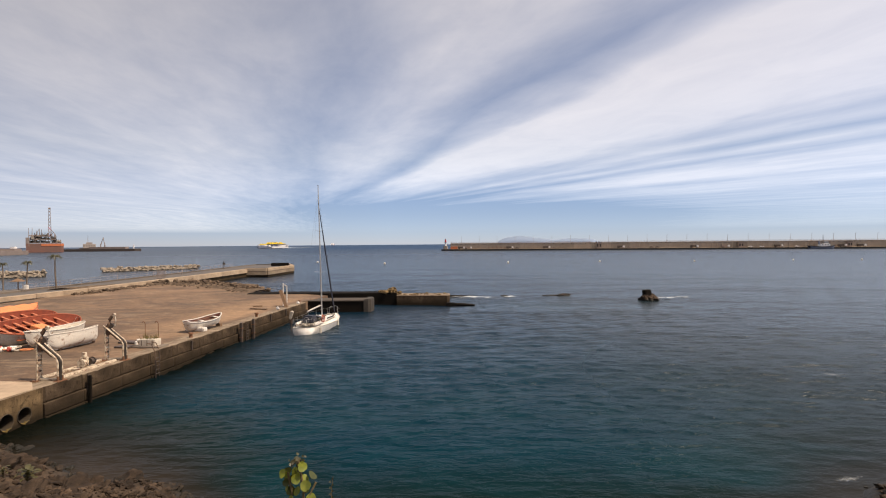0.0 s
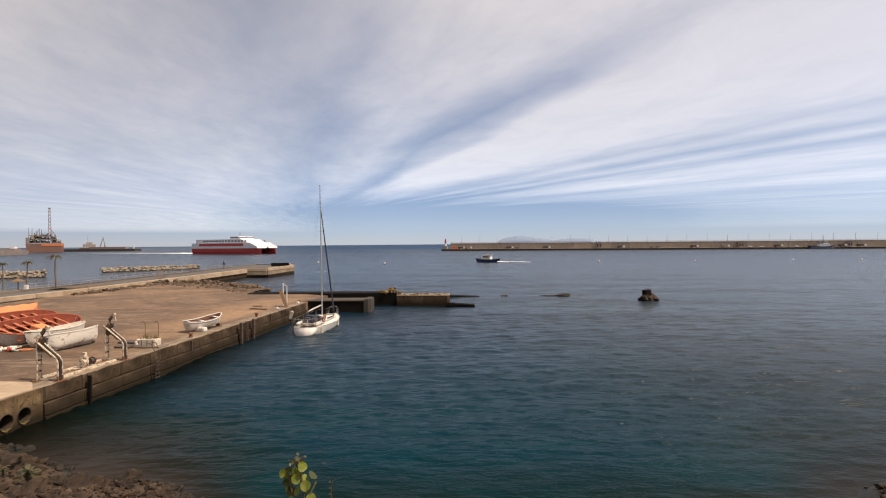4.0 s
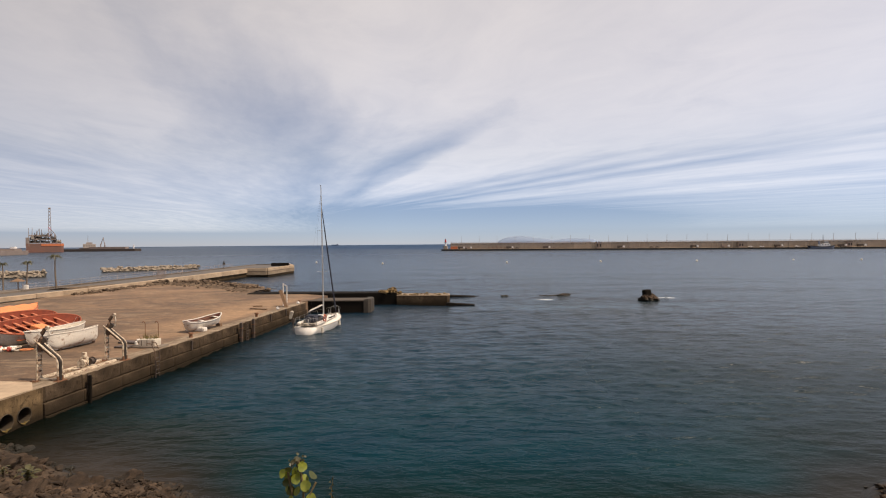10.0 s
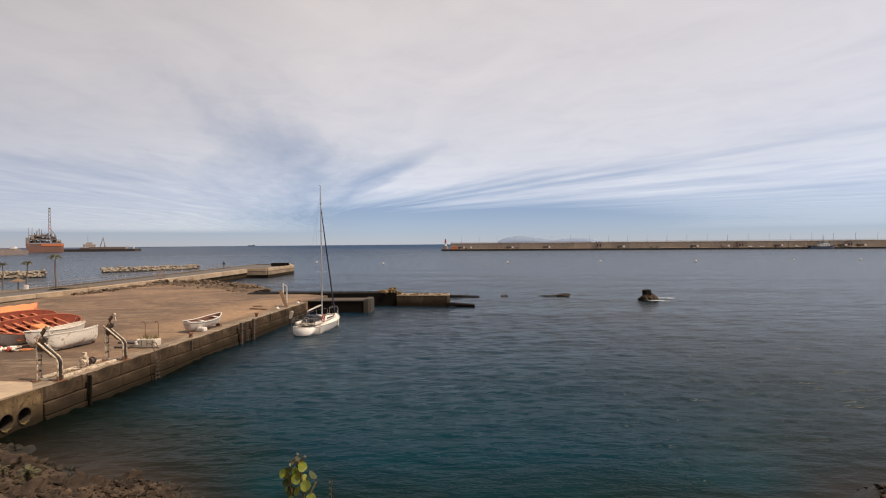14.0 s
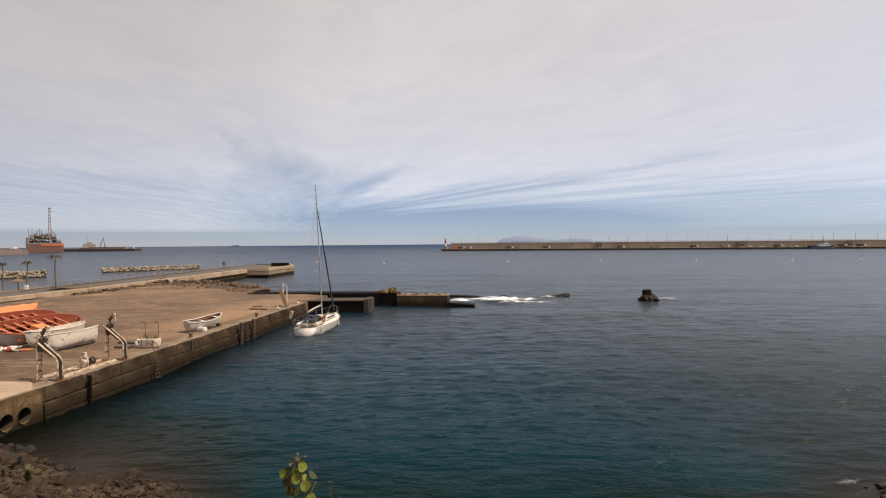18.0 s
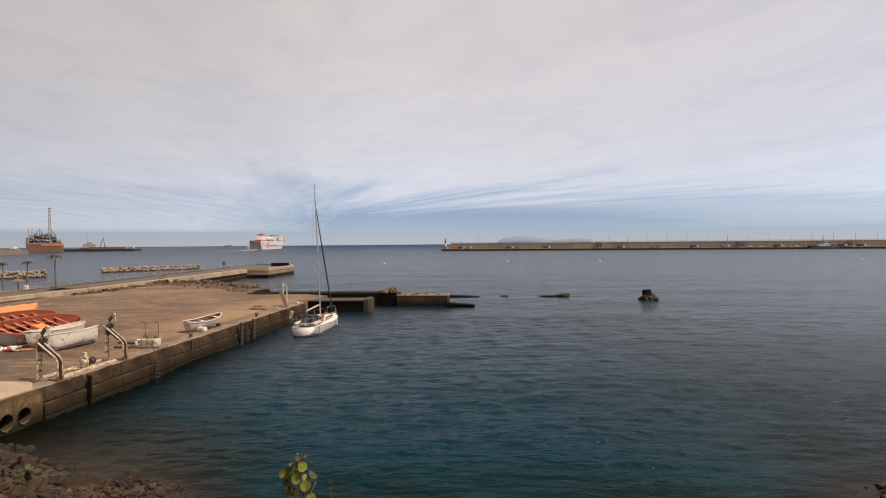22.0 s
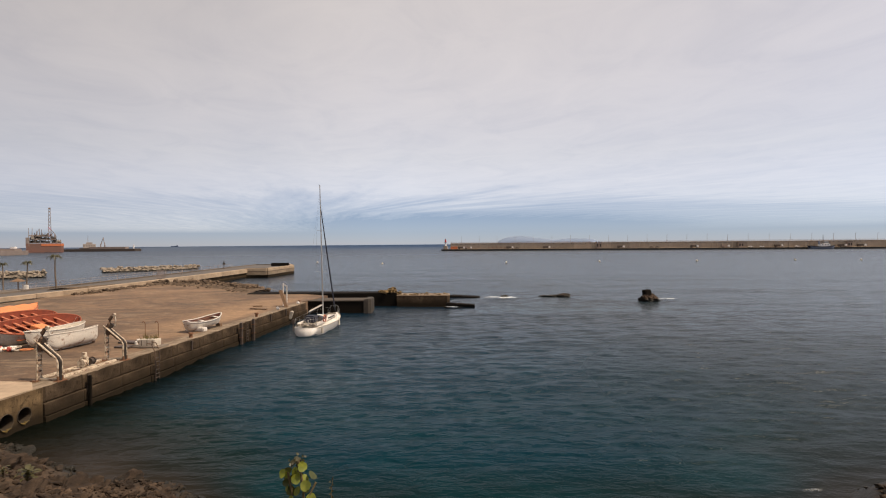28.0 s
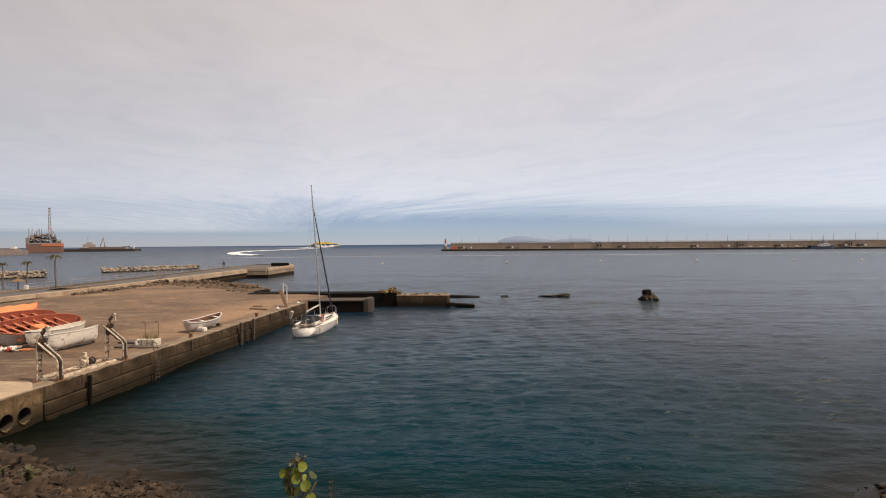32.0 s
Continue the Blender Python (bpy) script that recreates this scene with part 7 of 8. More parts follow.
prism(bm, [(-600, 520), (-455, 560), (-463, 580), (-640, 630)], 4.6, 6.8)
part("shed", bm, M_STEEL, near_quay)
bm = bmesh.new()
box(bm, (-472, 580, 7.4), (5, 4, 4), bevel=0.2)
solid("white_store", bm, M_SHIPWHITE, "small white store building at the quay end", "building", Matrix.Translation((0, 0, -0.6)))


# ---- palms, sunshade and fences on the promenade ----
def leaf_material(name, base, tip, through):
    k = Mat(name)
    v = k.coords()
    n = k.noise(v, 14.0, 4, 0.6)
    info = k.node("ShaderNodeObjectInfo").outputs["Random"]
    c = k.mix(k.ramp(n, [(0.3, 0.0), (0.7, 1.0)]), base, tip)
    c = k.mix(1.0, c, k.ramp(info, [(0.0, 0.75), (1.0, 1.2)]), "MULTIPLY")
    k.set(c, 0.5)
    tr = k.node("ShaderNodeBsdfTranslucent")
    k.link(c, tr.inputs["Color"])
    mx = k.node("ShaderNodeMixShader")
    mx.inputs[0].default_value = through
    k.link(k.b.outputs[0], mx.inputs[1])
    k.link(tr.outputs[0], mx.inputs[2])
    k.link(mx.outputs[0], k.out.inputs["Surface"])
    k.bump(n, 0.3, 0.004)
    return k.m


M_PALMLEAF = leaf_material("palm_leaf", (0.045, 0.050, 0.022), (0.10, 0.085, 0.04), 0.2)
M_TRUNK = worn("palm_trunk", (0.16, 0.115, 0.08), (0.09, 0.065, 0.048), 3.0, 0.7, 0.9, bump=0.6, dist=0.03)


def palm(x, y, z, h, seed):
    """A young palm, torn by the wind: a slim ringed trunk and a few drooping fronds."""
    rng = random.Random(seed)
    ob = thing("promenade_palm", "slim wind-torn palm with a few drooping fronds", "palm tree", pose(x, y, z), "promenade palms")
    lean = rng.uniform(-0.04, 0.04)
    bm = bmesh.new()
    n = 14
    tube(bm, [(lean * h * i / n + 0.04 * math.sin(i * 0.5 + seed), 0, h * i / n) for i in range(n + 1)], [0.13 - 0.05 * i / n + 0.010 * (i % 2) for i in range(n + 1)], 8)
    part("trunk", bm, M_TRUNK, ob)
    top = Vector((lean * h + 0.04 * math.sin(n * 0.5 + seed), 0, h))
    for k in range(11):
        a = 2 * math.pi * k / 11 + rng.uniform(-0.25, 0.25)
        L, rise = rng.uniform(0.8, 1.35), rng.uniform(0.35, 1.0)
        d = Vector((math.cos(a), 0.8 * math.sin(a), 0))
        pts = [top + d * L * f + Vector((0, 0, rise * f * 1.6 - (rise * 1.6 + 0.25) * f ** 2.6)) for f in (0, 0.2, 0.4, 0.6, 0.8, 1.0)]
        bm = bmesh.new()
        tube(bm, pts, [0.035, 0.03, 0.025, 0.02, 0.015, 0.008], 5)
        rib = part("frond", bm, M_PALMLEAF, ob)
        bm = bmesh.new()
        for q in range(15):
            f = 0.12 + 0.88 * q / 14
            i = min(4, int(f * 5))
            p = pts[i].lerp(pts[i + 1], f * 5 - i)
            ahead = (pts[i + 1] - pts[i]).normalized()
            side = ahead.cross(Vector((0, 0, 1))).normalized()
            for sg in (-1, 1):
                if rng.random() < 0.2:
                    continue
                tip = p + (side * sg * 0.42 + ahead * 0.22 + Vector((0, 0, -rng.uniform(0.12, 0.4)))) * (1.1 - 0.6 * f)
                bm.faces.new([bm.verts.new(v) for v in (p - ahead * 0.035, p + ahead * 0.05, tip)])
        tagged(part("leaflets", bm, M_PALMLEAF, rib), "narrow dull green leaflets", kind="stuff")


palm(-63.9, 87.0, 1.75, 5.2, 1)
palm(-79.4, 100.5, 0.6, 5.0, 2)
palm(-84.1, 100.8, 0.4, 4.9, 3)
shade = thing("beach_sunshade", "thatched brown sunshade on a single post", "sunshade", pose(-80.8, 100.2, 0.45))
bm = bmesh.new()
rod(bm, (0, 0, 0), (0, 0, 1.9), 0.09, seg=8)
part("post", bm, M_WOOD, shade)
bm = bmesh.new()
rod(bm, (0, 0, 1.7), (0, 0, 2.3), 1.3, 0.08, 14)
part("thatch", bm, M_WOOD, shade)
bm = bmesh.new()
box(bm, (0, 0, 0.5), (0.6, 0.6, 1.0), bevel=0.05)
solid("litter_bin", bm, M_WHITE, "white square litter bin on the promenade", "bin", pose(-78.0, 98.6, 0.55))


def fence(x, y, rz, n, gap, h):
    ob = thing("metal_fence", "thin grey metal fence on the promenade", "fence", pose(x, y, 1.75, 0, 0, rz), "promenade fences")
    for k in range(n):
        bm = bmesh.new()
        rod(bm, (0, k * gap, 0), (0, k * gap, h), 0.035, seg=5)
        part("post", bm, M_STEEL, ob)
    for z in (0.4, 0.75, h - 0.1):
        bm = bmesh.new()
        rod(bm, (0, 0, z), (0, (n - 1) * gap, z), 0.025, seg=5)
        part("rail", bm, M_STEEL, ob)


fence(-55.2, 101.0, -3, 9, 0.35, 2.1)
fence(-55.0, 104.5, 70, 7, 0.35, 2.1)
fence(-54.7, 110.0, -3, 2, 0.5, 2.0)
fence(-64.2, 80.5, 0, 32, 2.6, 1.3)
mk = thing("pier_marker", "small dark marker post with white ball", "post", pose(-64.2, 154.5, 1.75))
bm = bmesh.new()
rod(bm, (0, 0, 0), (0, 0, 2.3), 0.12, seg=6)
part("post", bm, M_DARK, mk)
bm = bmesh.new()
box(bm, (0, 0, 1.5), (0.7, 0.3, 0.5), bevel=0.05)
part("board", bm, M_DARK, mk)


# ---- buoys ----
def buoy(x, y, mat, label):
    ob = thing("mooring_buoy", label, "buoy", pose(x, y, 0.1), "mooring buoys")
    bm = bmesh.new()
    bmesh.ops.create_uvsphere(bm, u_segments=14, v_segments=8, radius=0.44, matrix=Matrix.Translation((0, 0, 0.2)))
    part("ball", bm, mat, ob, smooth=True)
    bm = bmesh.new()
    rod(bm, (0, 0, 0.6), (0, 0, 0.85), 0.07, seg=8)
    part("ring_post", bm, M_DARK, ob)
    bm = bmesh.new()
    rod(bm, (0, 0, 0.16), (0, 0, 0.26), 0.465, seg=14)
    part("band", bm, M_DIRTYWHITE, ob)
    return ob


BUOYS = [buoy(x, y, m, lab) for x, y, m, lab in ((-59.0, 248, M_WHITE, "white mooring buoy near the pier"), (-25.4, 225, M_WHITE, "white mooring buoy in open water"), (27.4, 227, M_WHITE, "white mooring buoy on the harbour water"),
         (68.5, 231, M_WHITE, "white mooring buoy in mid harbour"), (109.4, 228.5, M_WHITE, "white mooring buoy near the moored yacht"), (154.3, 232, M_WHITE, "white mooring buoy beyond the rocks"), (181, 228, M_WHITE, "white mooring buoy far along the harbour"))]


# ---- rocks ----
def stone_meshes(name, material, n, sub=2, rough=0.35, seed=0):
    out = []
    for k in range(n):
        bm = bmesh.new()
        lump(bm, (0, 0, 0), (1, 1, 0.8), seed + k, sub, rough)
        out.append(as_mesh(name, bm, material))
    return out


ARMOUR = stone_meshes("armour_stone", M_ARMOUR, 7, 2, 0.30, 40)
LAVA = stone_meshes("boulder", M_DRYLAVA, 8, 4, 0.40, 70)


def riprap(label, ax, ay, bx, by, width, height, n, seed):
    """A bank of heaped armour stones, each its own piece."""
    rng = random.Random(seed)
    ob = thing("rock_groyne", label, "groyne", kind="structure")
    L = math.hypot(bx - ax, by - ay)
    nx, ny = -(by - ay) / L, (bx - ax) / L
    bm = bmesh.new()
    rows = []
    for i in range(41):
        f = -0.03 + 1.06 * i / 40
        end = min(1.0, 12 * min(f + 0.03, 1.03 - f))
        rows.append([bm.verts.new((ax + (bx - ax) * f + nx * c * width, ay + (by - ay) * f + ny * c * width,
                                   -0.8 + end * (height * 0.85 * (1 - abs(c) ** 1.5) + 0.4 + 0.3 * noise.noise(Vector((f * L * 0.6, c * 2, seed)))))) for c in (-1.25, -0.8, -0.4, 0, 0.4, 0.8, 1.25)])
    skin(bm, rows)
    part("core", bm, M_ARMOUR, ob, "smaller dark stone filling the bank")
    for k in range(n):
        f = rng.random()
        c = rng.uniform(-1, 1)
        z = height * (0.9 * (1 - abs(c) ** 1.5)) * rng.uniform(0.85, 1.1) - 0.2
        s = 0.28 + 0.55 * rng.random() ** 1.6
        me = ARMOUR[rng.randrange(len(ARMOUR))]
        st = new("stone", me)
        st.parent = ob
        st.matrix_basis = Matrix.LocRotScale((ax + (bx - ax) * f + nx * c * width, ay + (by - ay) * f + ny * c * width, z),
                                             Euler((rng.uniform(-0.5, 0.5), rng.uniform(-0.5, 0.5), rng.uniform(0, 6.3))), (s, s * rng.uniform(0.75, 1.2), s * rng.uniform(0.7, 1.0)))


riprap("groyne of heaped pale brown armour stones", -113, 174, -91.5, 198, 3.2, 1.7, 290, 5)
riprap("groyne of pale stones near the beach", -128, 141, -114, 151, 3.0, 2.1, 170, 6)


def rubble():
    """Broken stone along the back edge of the yard."""
    rng = random.Random(12)
    line = [(-61, 84), (-57, 92), (-52, 96.0), (-44, 95.0), (-36, 88.0), (-28.5, 80.8), (-26.5, 78.5)]
    ob = thing("rubble_bank", "bank of broken brown stone along the yard edge", "rubble", kind="stuff")
    bm = bmesh.new()
    count = 0
    while count < 760:
        i = rng.choice((1, 2, 2, 3, 3, 3, 4, 4, 4, 5, 0))
        f = rng.random()
        x = line[i][0] + (line[i + 1][0] - line[i][0]) * f
        y = line[i][1] + (line[i + 1][1] - line[i][1]) * f
        c = rng.gauss(0, 1.1) * (0.45 if i in (0, 5) else 1.0)
        s = (0.12 + 0.36 * rng.random() ** 1.5) * (1.0 if i in (2, 3, 4) else 0.6)
        lump(bm, (x + c * 0.6, y + c, QTOP + 0.75 * max(0, 1 - abs(c) / 1.6) * (1 if i in (2, 3, 4) else 0.3)), (s, s * rng.uniform(0.7, 1.2), s * 0.75), count, 1, 0.4)
        count += 1
    for k in range(330):
        f = rng.random()
        s = 0.07 + 0.22 * rng.random() ** 2
        x, y = -54.0 + 1.2 * f + 0.2 + abs(rng.gauss(0, 0.8)), 76.0 + 21.0 * f
        lump(bm, (x, y, QTOP + s * 0.3 + 0.25 * max(0.0, 1 - abs(x + 53.2) / 1.2) * rng.random()), (s * 1.2, s, s * 0.7), 900 + k, 1, 0.4)
    part("stones", bm, M_RUBBLE, ob)
    bm = bmesh.new()
    rows = []
    for (x, y) in line:
        rows.append([bm.verts.new((x + dx, y + dx * 1.2, QTOP + h)) for dx, h in ((-2.2, -0.6), (-1.0, 0.30), (0.0, 0.45), (0.9, 0.25), (2.0, -0.06))])
    skin(bm, rows)
    part("earth", bm, M_RUBBLE, ob)


rubble()

# block on its mound, and half-drowned rocks off the mole
mound = thing("rock_mound", "dark rock mound topped by a square concrete block", "rock", pose(30.4, 78.4, 0))
bm = bmesh.new()
lump(bm, (0.25, 0, -0.35), (1.6, 1.3, 1.0), 3, 4, 0.3)
lump(bm, (0.75, -0.2, 0.15), (0.9, 0.8, 0.75), 8, 4, 0.35)
lump(bm, (-0.35, -0.1, 0.10), (0.85, 0.8, 0.7), 9, 4, 0.35)
lump(bm, (0.1, -0.3, 0.45), (0.75, 0.6, 0.55), 10, 4, 0.35)
part("mound", bm, M_LAVA, mound)
bm = bmesh.new()
box(bm, (-0.15, 0, 1.1), (1.05, 0.95, 0.95), rz=18, ry=-5, bevel=0.1)
part("block", bm, M_WEED, mound, "dark weathered concrete cube")
for x, y, s, seed, lab in ((19.3, 84.6, (1.05, 0.5, 0.50), 11, "dark low rock awash off the mole"), (16.9, 84.9, (1.9, 0.5, 0.26), 14, "long flat dark rock awash"), (9.9, 84.6, (0.6, 0.4, 0.36), 12, "small dark rock awash")):
    bm = bmesh.new()
    lump(bm, (0, 0, 0), s, seed, 4, 0.4, 0.08)
    solid("drowned_rock", bm, M_LAVA, lab, "rock", pose(x, y, 0.02), "rocks awash")
for x, y, w, d, rz, z in ((3.4, 84.6, 5.0, 1.6, -4, 0.02), (2.9, 73.0, 2.9, 1.1, -6, 0.06), (1.1, 72.8, 1.5, 0.9, 10, 0.22)):
    bm = bmesh.new()
    box(bm, (0, 0, 0), (w, d, 0.5), bevel=0.1)
    for v in bm.verts:
        v.co += 0.10 * noise.noise_vector(v.co * 1.3 + Vector((x, y, 0)))
    solid("fallen_slab", bm, M_WEED, "fallen dark concrete slab awash beside the mole", "slab", pose(x, y, z, 2, 3, rz), "fallen slabs")
rng = random.Random(31)
GOLD = rock_material("golden_rubble", (0.05, 0.032, 0.016), (0.21, 0.14, 0.065), wet=False)
for k in range(44):
    bm = bmesh.new()
    near = k < 26
    s = rng.uniform(0.16, 0.42) if near else rng.uniform(0.10, 0.24)
    lump(bm, (0, 0, 0), (s * 1.3, s, s * 0.75), 200 + k, 1 if s < 0.2 else 2, 0.5)
    x = rng.gauss(-7.3, 0.75) if near else rng.uniform(-5.5, 0.5)
    h = 0.45 * max(0, 1 - abs(x + 7.3) / 1.2) if near else 0.0
    solid("tumbled_stone", bm, GOLD, "golden brown broken stone tumbled on the mole", "stone", pose(x, 75.0 + rng.uniform(-0.5, 1.3), (1.75 if x < -6.6 else 1.45) + s * 0.35 + h * rng.random()), "stones on the mole")

# boulders along the shore below
rng = random.Random(9)
for k in range(215):
    if k < 135:
        x = rng.uniform(-24, -5.5)
        d = rng.triangular(-0.5, 7.5, 1.2)
    else:
        x = rng.uniform(9, 24)
        d = rng.triangular(0.5, 6.0, 2.0)
    y = shore_y(x) - d
    if y < 9:
        continue
    s = rng.choice((0.14, 0.2, 0.26, 0.34, 0.5)) * rng.uniform(0.8, 1.2) * (0.6 if x > -10.5 else 1.0)
    ob = new("boulder", LAVA[k % len(LAVA)])
    ob.matrix_basis = Matrix.LocRotScale((x, y, land_z(x, y) - s * 0.12), Euler((rng.uniform(-0.4, 0.4), rng.uniform(-0.4, 0.4), rng.uniform(0, 6.3))), (s * 1.25, s, s * rng.uniform(0.6, 0.9)))
    tagged(ob, "rough dark brown lava boulder on the shore", "boulder", "shore boulders")


def pebbles():
    rng = random.Random(21)
    ob = thing("shore_stones", "loose brown stones and gravel between the boulders", "gravel", kind="stuff")
    shapes = []
    for k in range(6):
        bm = bmesh.new()
        lump(bm, (0, 0, 0), (1.2, 1.0, 0.7), 500 + k, 2, 0.5)
        bm.verts.index_update()
        shapes.append((np.array([v.co[:] for v in bm.verts]), np.array([[v.index for v in f.verts] for f in bm.faces])))
        bm.free()
    vs, fs, base = [], [], 0
    for k in range(3000):
        x = rng.uniform(-24, -5) if k % 4 else rng.uniform(8, 22)
        y = shore_y(x) - rng.uniform(-0.8, 7)
        if y < 10:
            continue
        s = 0.03 + 0.13 * rng.random() ** 2
        v, f = shapes[k % 6]
        a = rng.uniform(0, 6.3)
        c, d = math.cos(a), math.sin(a)
        vs.append(np.stack([x + s * (v[:, 0] * c - v[:, 1] * d), y + s * (v[:, 0] * d + v[:, 1] * c), land_z(x, y) + s * (0.3 + v[:, 2])], -1))
        fs.append(f + base)
        base += len(v)
    stones = new("stones", quick_mesh("stones", np.concatenate(vs).tolist(), np.concatenate(fs).tolist(), M_DRYLAVA))
    stones.parent = ob


pebbles()


# ---- plants ----
M_GRAPE = leaf_material("sea_grape_leaf", (0.085, 0.115, 0.010), (0.25, 0.26, 0.018), 0.32)
M_YOUNG = leaf_material("young_leaf", (0.020, 0.019, 0.004), (0.045, 0.038, 0.007), 0.12)
M_DARKLEAF = leaf_material("dark_leaf", (0.030, 0.040, 0.008), (0.075, 0.080, 0.014), 0.2)
M_STEM = worn("green_brown_stem", (0.12, 0.085, 0.03), (0.08, 0.05, 0.025), 20.0, 0.6, 0.7)


def round_leaf(owner, c, r, nx, ny, nz, mat, seed):
    """A round, slightly cupped leaf with a notch and a folded midrib."""
    rng = random.Random(seed)
    bm = bmesh.new()
    n = 22
    mid = bm.verts.new((0, 0, 0))
    rim, inner = [], []
    for i in range(n):
        a = 2 * math.pi * i / n
        rr = r * (1 + 0.05 * math.sin(3 * a + seed)) * (0.86 if i == 0 else 1.0)
        cup = 0.16 * r * abs(math.sin(a)) ** 1.5 + 0.02 * r * math.sin(5 * a)
        rim.append(bm.verts.new((rr * math.cos(a), rr * math.sin(a), cup)))
        inner.append(bm.verts.new((rr * 0.55 * math.cos(a), rr * 0.55 * math.sin(a), cup * 0.35 + 0.015 * r * math.sin(4 * a + 1))))
    for i in range(n):
        j = (i + 1) % n
        bm.faces.new((mid, inner[i], inner[j]))
        bm.faces.new((inner[i], rim[i], rim[j], inner[j]))
    q = Vector((nx, ny, nz)).to_track_quat("Z", "X").to_matrix().to_4x4()
    part("leaf", bm, mat, owner, smooth=True, at=Matrix.Translation(c) @ q @ pose(0, 0, 0, 0, 0, rng.uniform(0, 360)))


grape = thing("sea_grape_shrub", "sea grape shrub with round yellow-green leaves", "shrub", pose(-1.2, 4.2, land_z(-1.2, 4.2) - 0.05))
GB = land_z(-1.2, 4.2) - 0.05
for pts in ([(-0.02, 0, 0), (0.02, 0.03, 0.8), (0.07, 0.0, 7.0 - 0.25 - GB), (0.03, 0.0, 6.97 - GB)], [(0.0, 0, 0.6), (0.10, -0.05, 6.66 - GB), (0.17, 0.0, 6.80 - GB)], [(0.0, 0.05, 0.5), (-0.04, 0.05, 6.7 - GB), (-0.06, 0.02, 6.87 - GB)]):
    bm = bmesh.new()
    tube(bm, pts, 0.009, 6)
    part("stem", bm, M_STEM, grape)
# leaves: offset across, depth, height, radius
for k, (dx, dy, z, r, n3, young) in enumerate((
        (0.035, 0.02, 7.03, 0.045, (0.3, -0.8, 0.6), True), (0.005, 0.0, 7.015, 0.04, (-0.5, -0.6, 0.6), True), (0.065, -0.02, 7.045, 0.035, (0.2, -0.4, 0.9), True), (-0.01, 0.03, 6.985, 0.035, (-0.7, -0.5, 0.4), True),
        (0.095, -0.03, 6.985, 0.055, (0.3, -0.85, 0.45), False), (0.075, 0.02, 6.975, 0.05, (-0.2, -0.7, 0.7), False), (-0.07, -0.01, 6.925, 0.052, (-0.5, -0.75, 0.4), False), (-0.05, 0.03, 6.90, 0.045, (-0.2, -0.9, -0.1), False),
        (0.045, -0.04, 6.895, 0.06, (0.6, -0.75, 0.2), False), (0.02, 0.05, 6.91, 0.055, (-0.3, -0.9, 0.3), False), (0.115, -0.02, 6.83, 0.062, (0.15, -0.9, 0.4), False), (0.095, 0.03, 6.865, 0.05, (0.6, -0.6, 0.5), False),
        (0.16, -0.04, 6.735, 0.062, (0.5, -0.8, 0.35), False), (0.145, 0.02, 6.70, 0.055, (-0.1, -0.9, 0.4), False), (0.045, 0.0, 6.78, 0.055, (-0.6, -0.6, 0.5), False), (0.00, -0.02, 6.72, 0.05, (-0.7, -0.6, 0.3), False),
        (0.07, -0.03, 6.68, 0.06, (0.2, -0.8, 0.5), False), (-0.05, 0.04, 6.78, 0.04, (-0.8, -0.5, 0.3), False), (0.12, 0.02, 6.62, 0.06, (0.1, -0.6, 0.8), False), (0.0, 0.02, 6.6, 0.06, (-0.4, -0.5, 0.7), False))):
    round_leaf(grape, (dx - 0.025, dy, z - 0.05 - GB), r * (0.45 if young else 0.68), *n3, M_YOUNG if young else M_GRAPE, k)
# small brown leaves unfolding at the tip, darker green ones behind
rng = random.Random(6)
for k in range(30):
    round_leaf(grape, (rng.gauss(0.01, 0.028), rng.uniform(-0.03, 0.05), 6.955 + rng.gauss(0.0, 0.02) - GB), rng.uniform(0.007, 0.015), rng.uniform(-1, 1), rng.uniform(-1, 0.2), rng.uniform(-0.2, 1), M_YOUNG, 60 + k)
for k in range(14):
    round_leaf(grape, (rng.uniform(-0.10, 0.13), rng.uniform(0.05, 0.12), rng.uniform(6.50, 6.86) - GB), rng.uniform(0.028, 0.046), rng.uniform(-1, 1), rng.uniform(-1, 0.3), rng.uniform(-0.3, 0.7), M_DARKLEAF, 90 + k)

twig = thing("bare_twig", "thin reddish twig with small withered leaves", "twig", pose(-0.93, 4.3, land_z(-0.93, 4.3)))
TB = land_z(-0.93, 4.3)
bm = bmesh.new()
tube(bm, [(-0.03, 0, 0), (-0.02, 0, 0.8), (0.0, 0, 6.7 - TB), (0.015, 0, 6.80 - TB)], [0.005, 0.0045, 0.003, 0.002], 5)
part("stem", bm, M_STEM, twig)
for k in range(7):
    bm = bmesh.new()
    z = 6.62 - TB + 0.025 * k
    s = -1 if k % 2 else 1
    a, b, c = (0.0, 0, z), (s * 0.022, -0.01, z + 0.012), (s * 0.006, 0.008, z + 0.022)
    bm.faces.new([bm.verts.new(p) for p in (a, b, c)])
    part("leaf", bm, M_YOUNG, twig)

M_ROSETTE = leaf_material("rosette_leaf", (0.05, 0.05, 0.018), (0.10, 0.085, 0.032), 0.25)


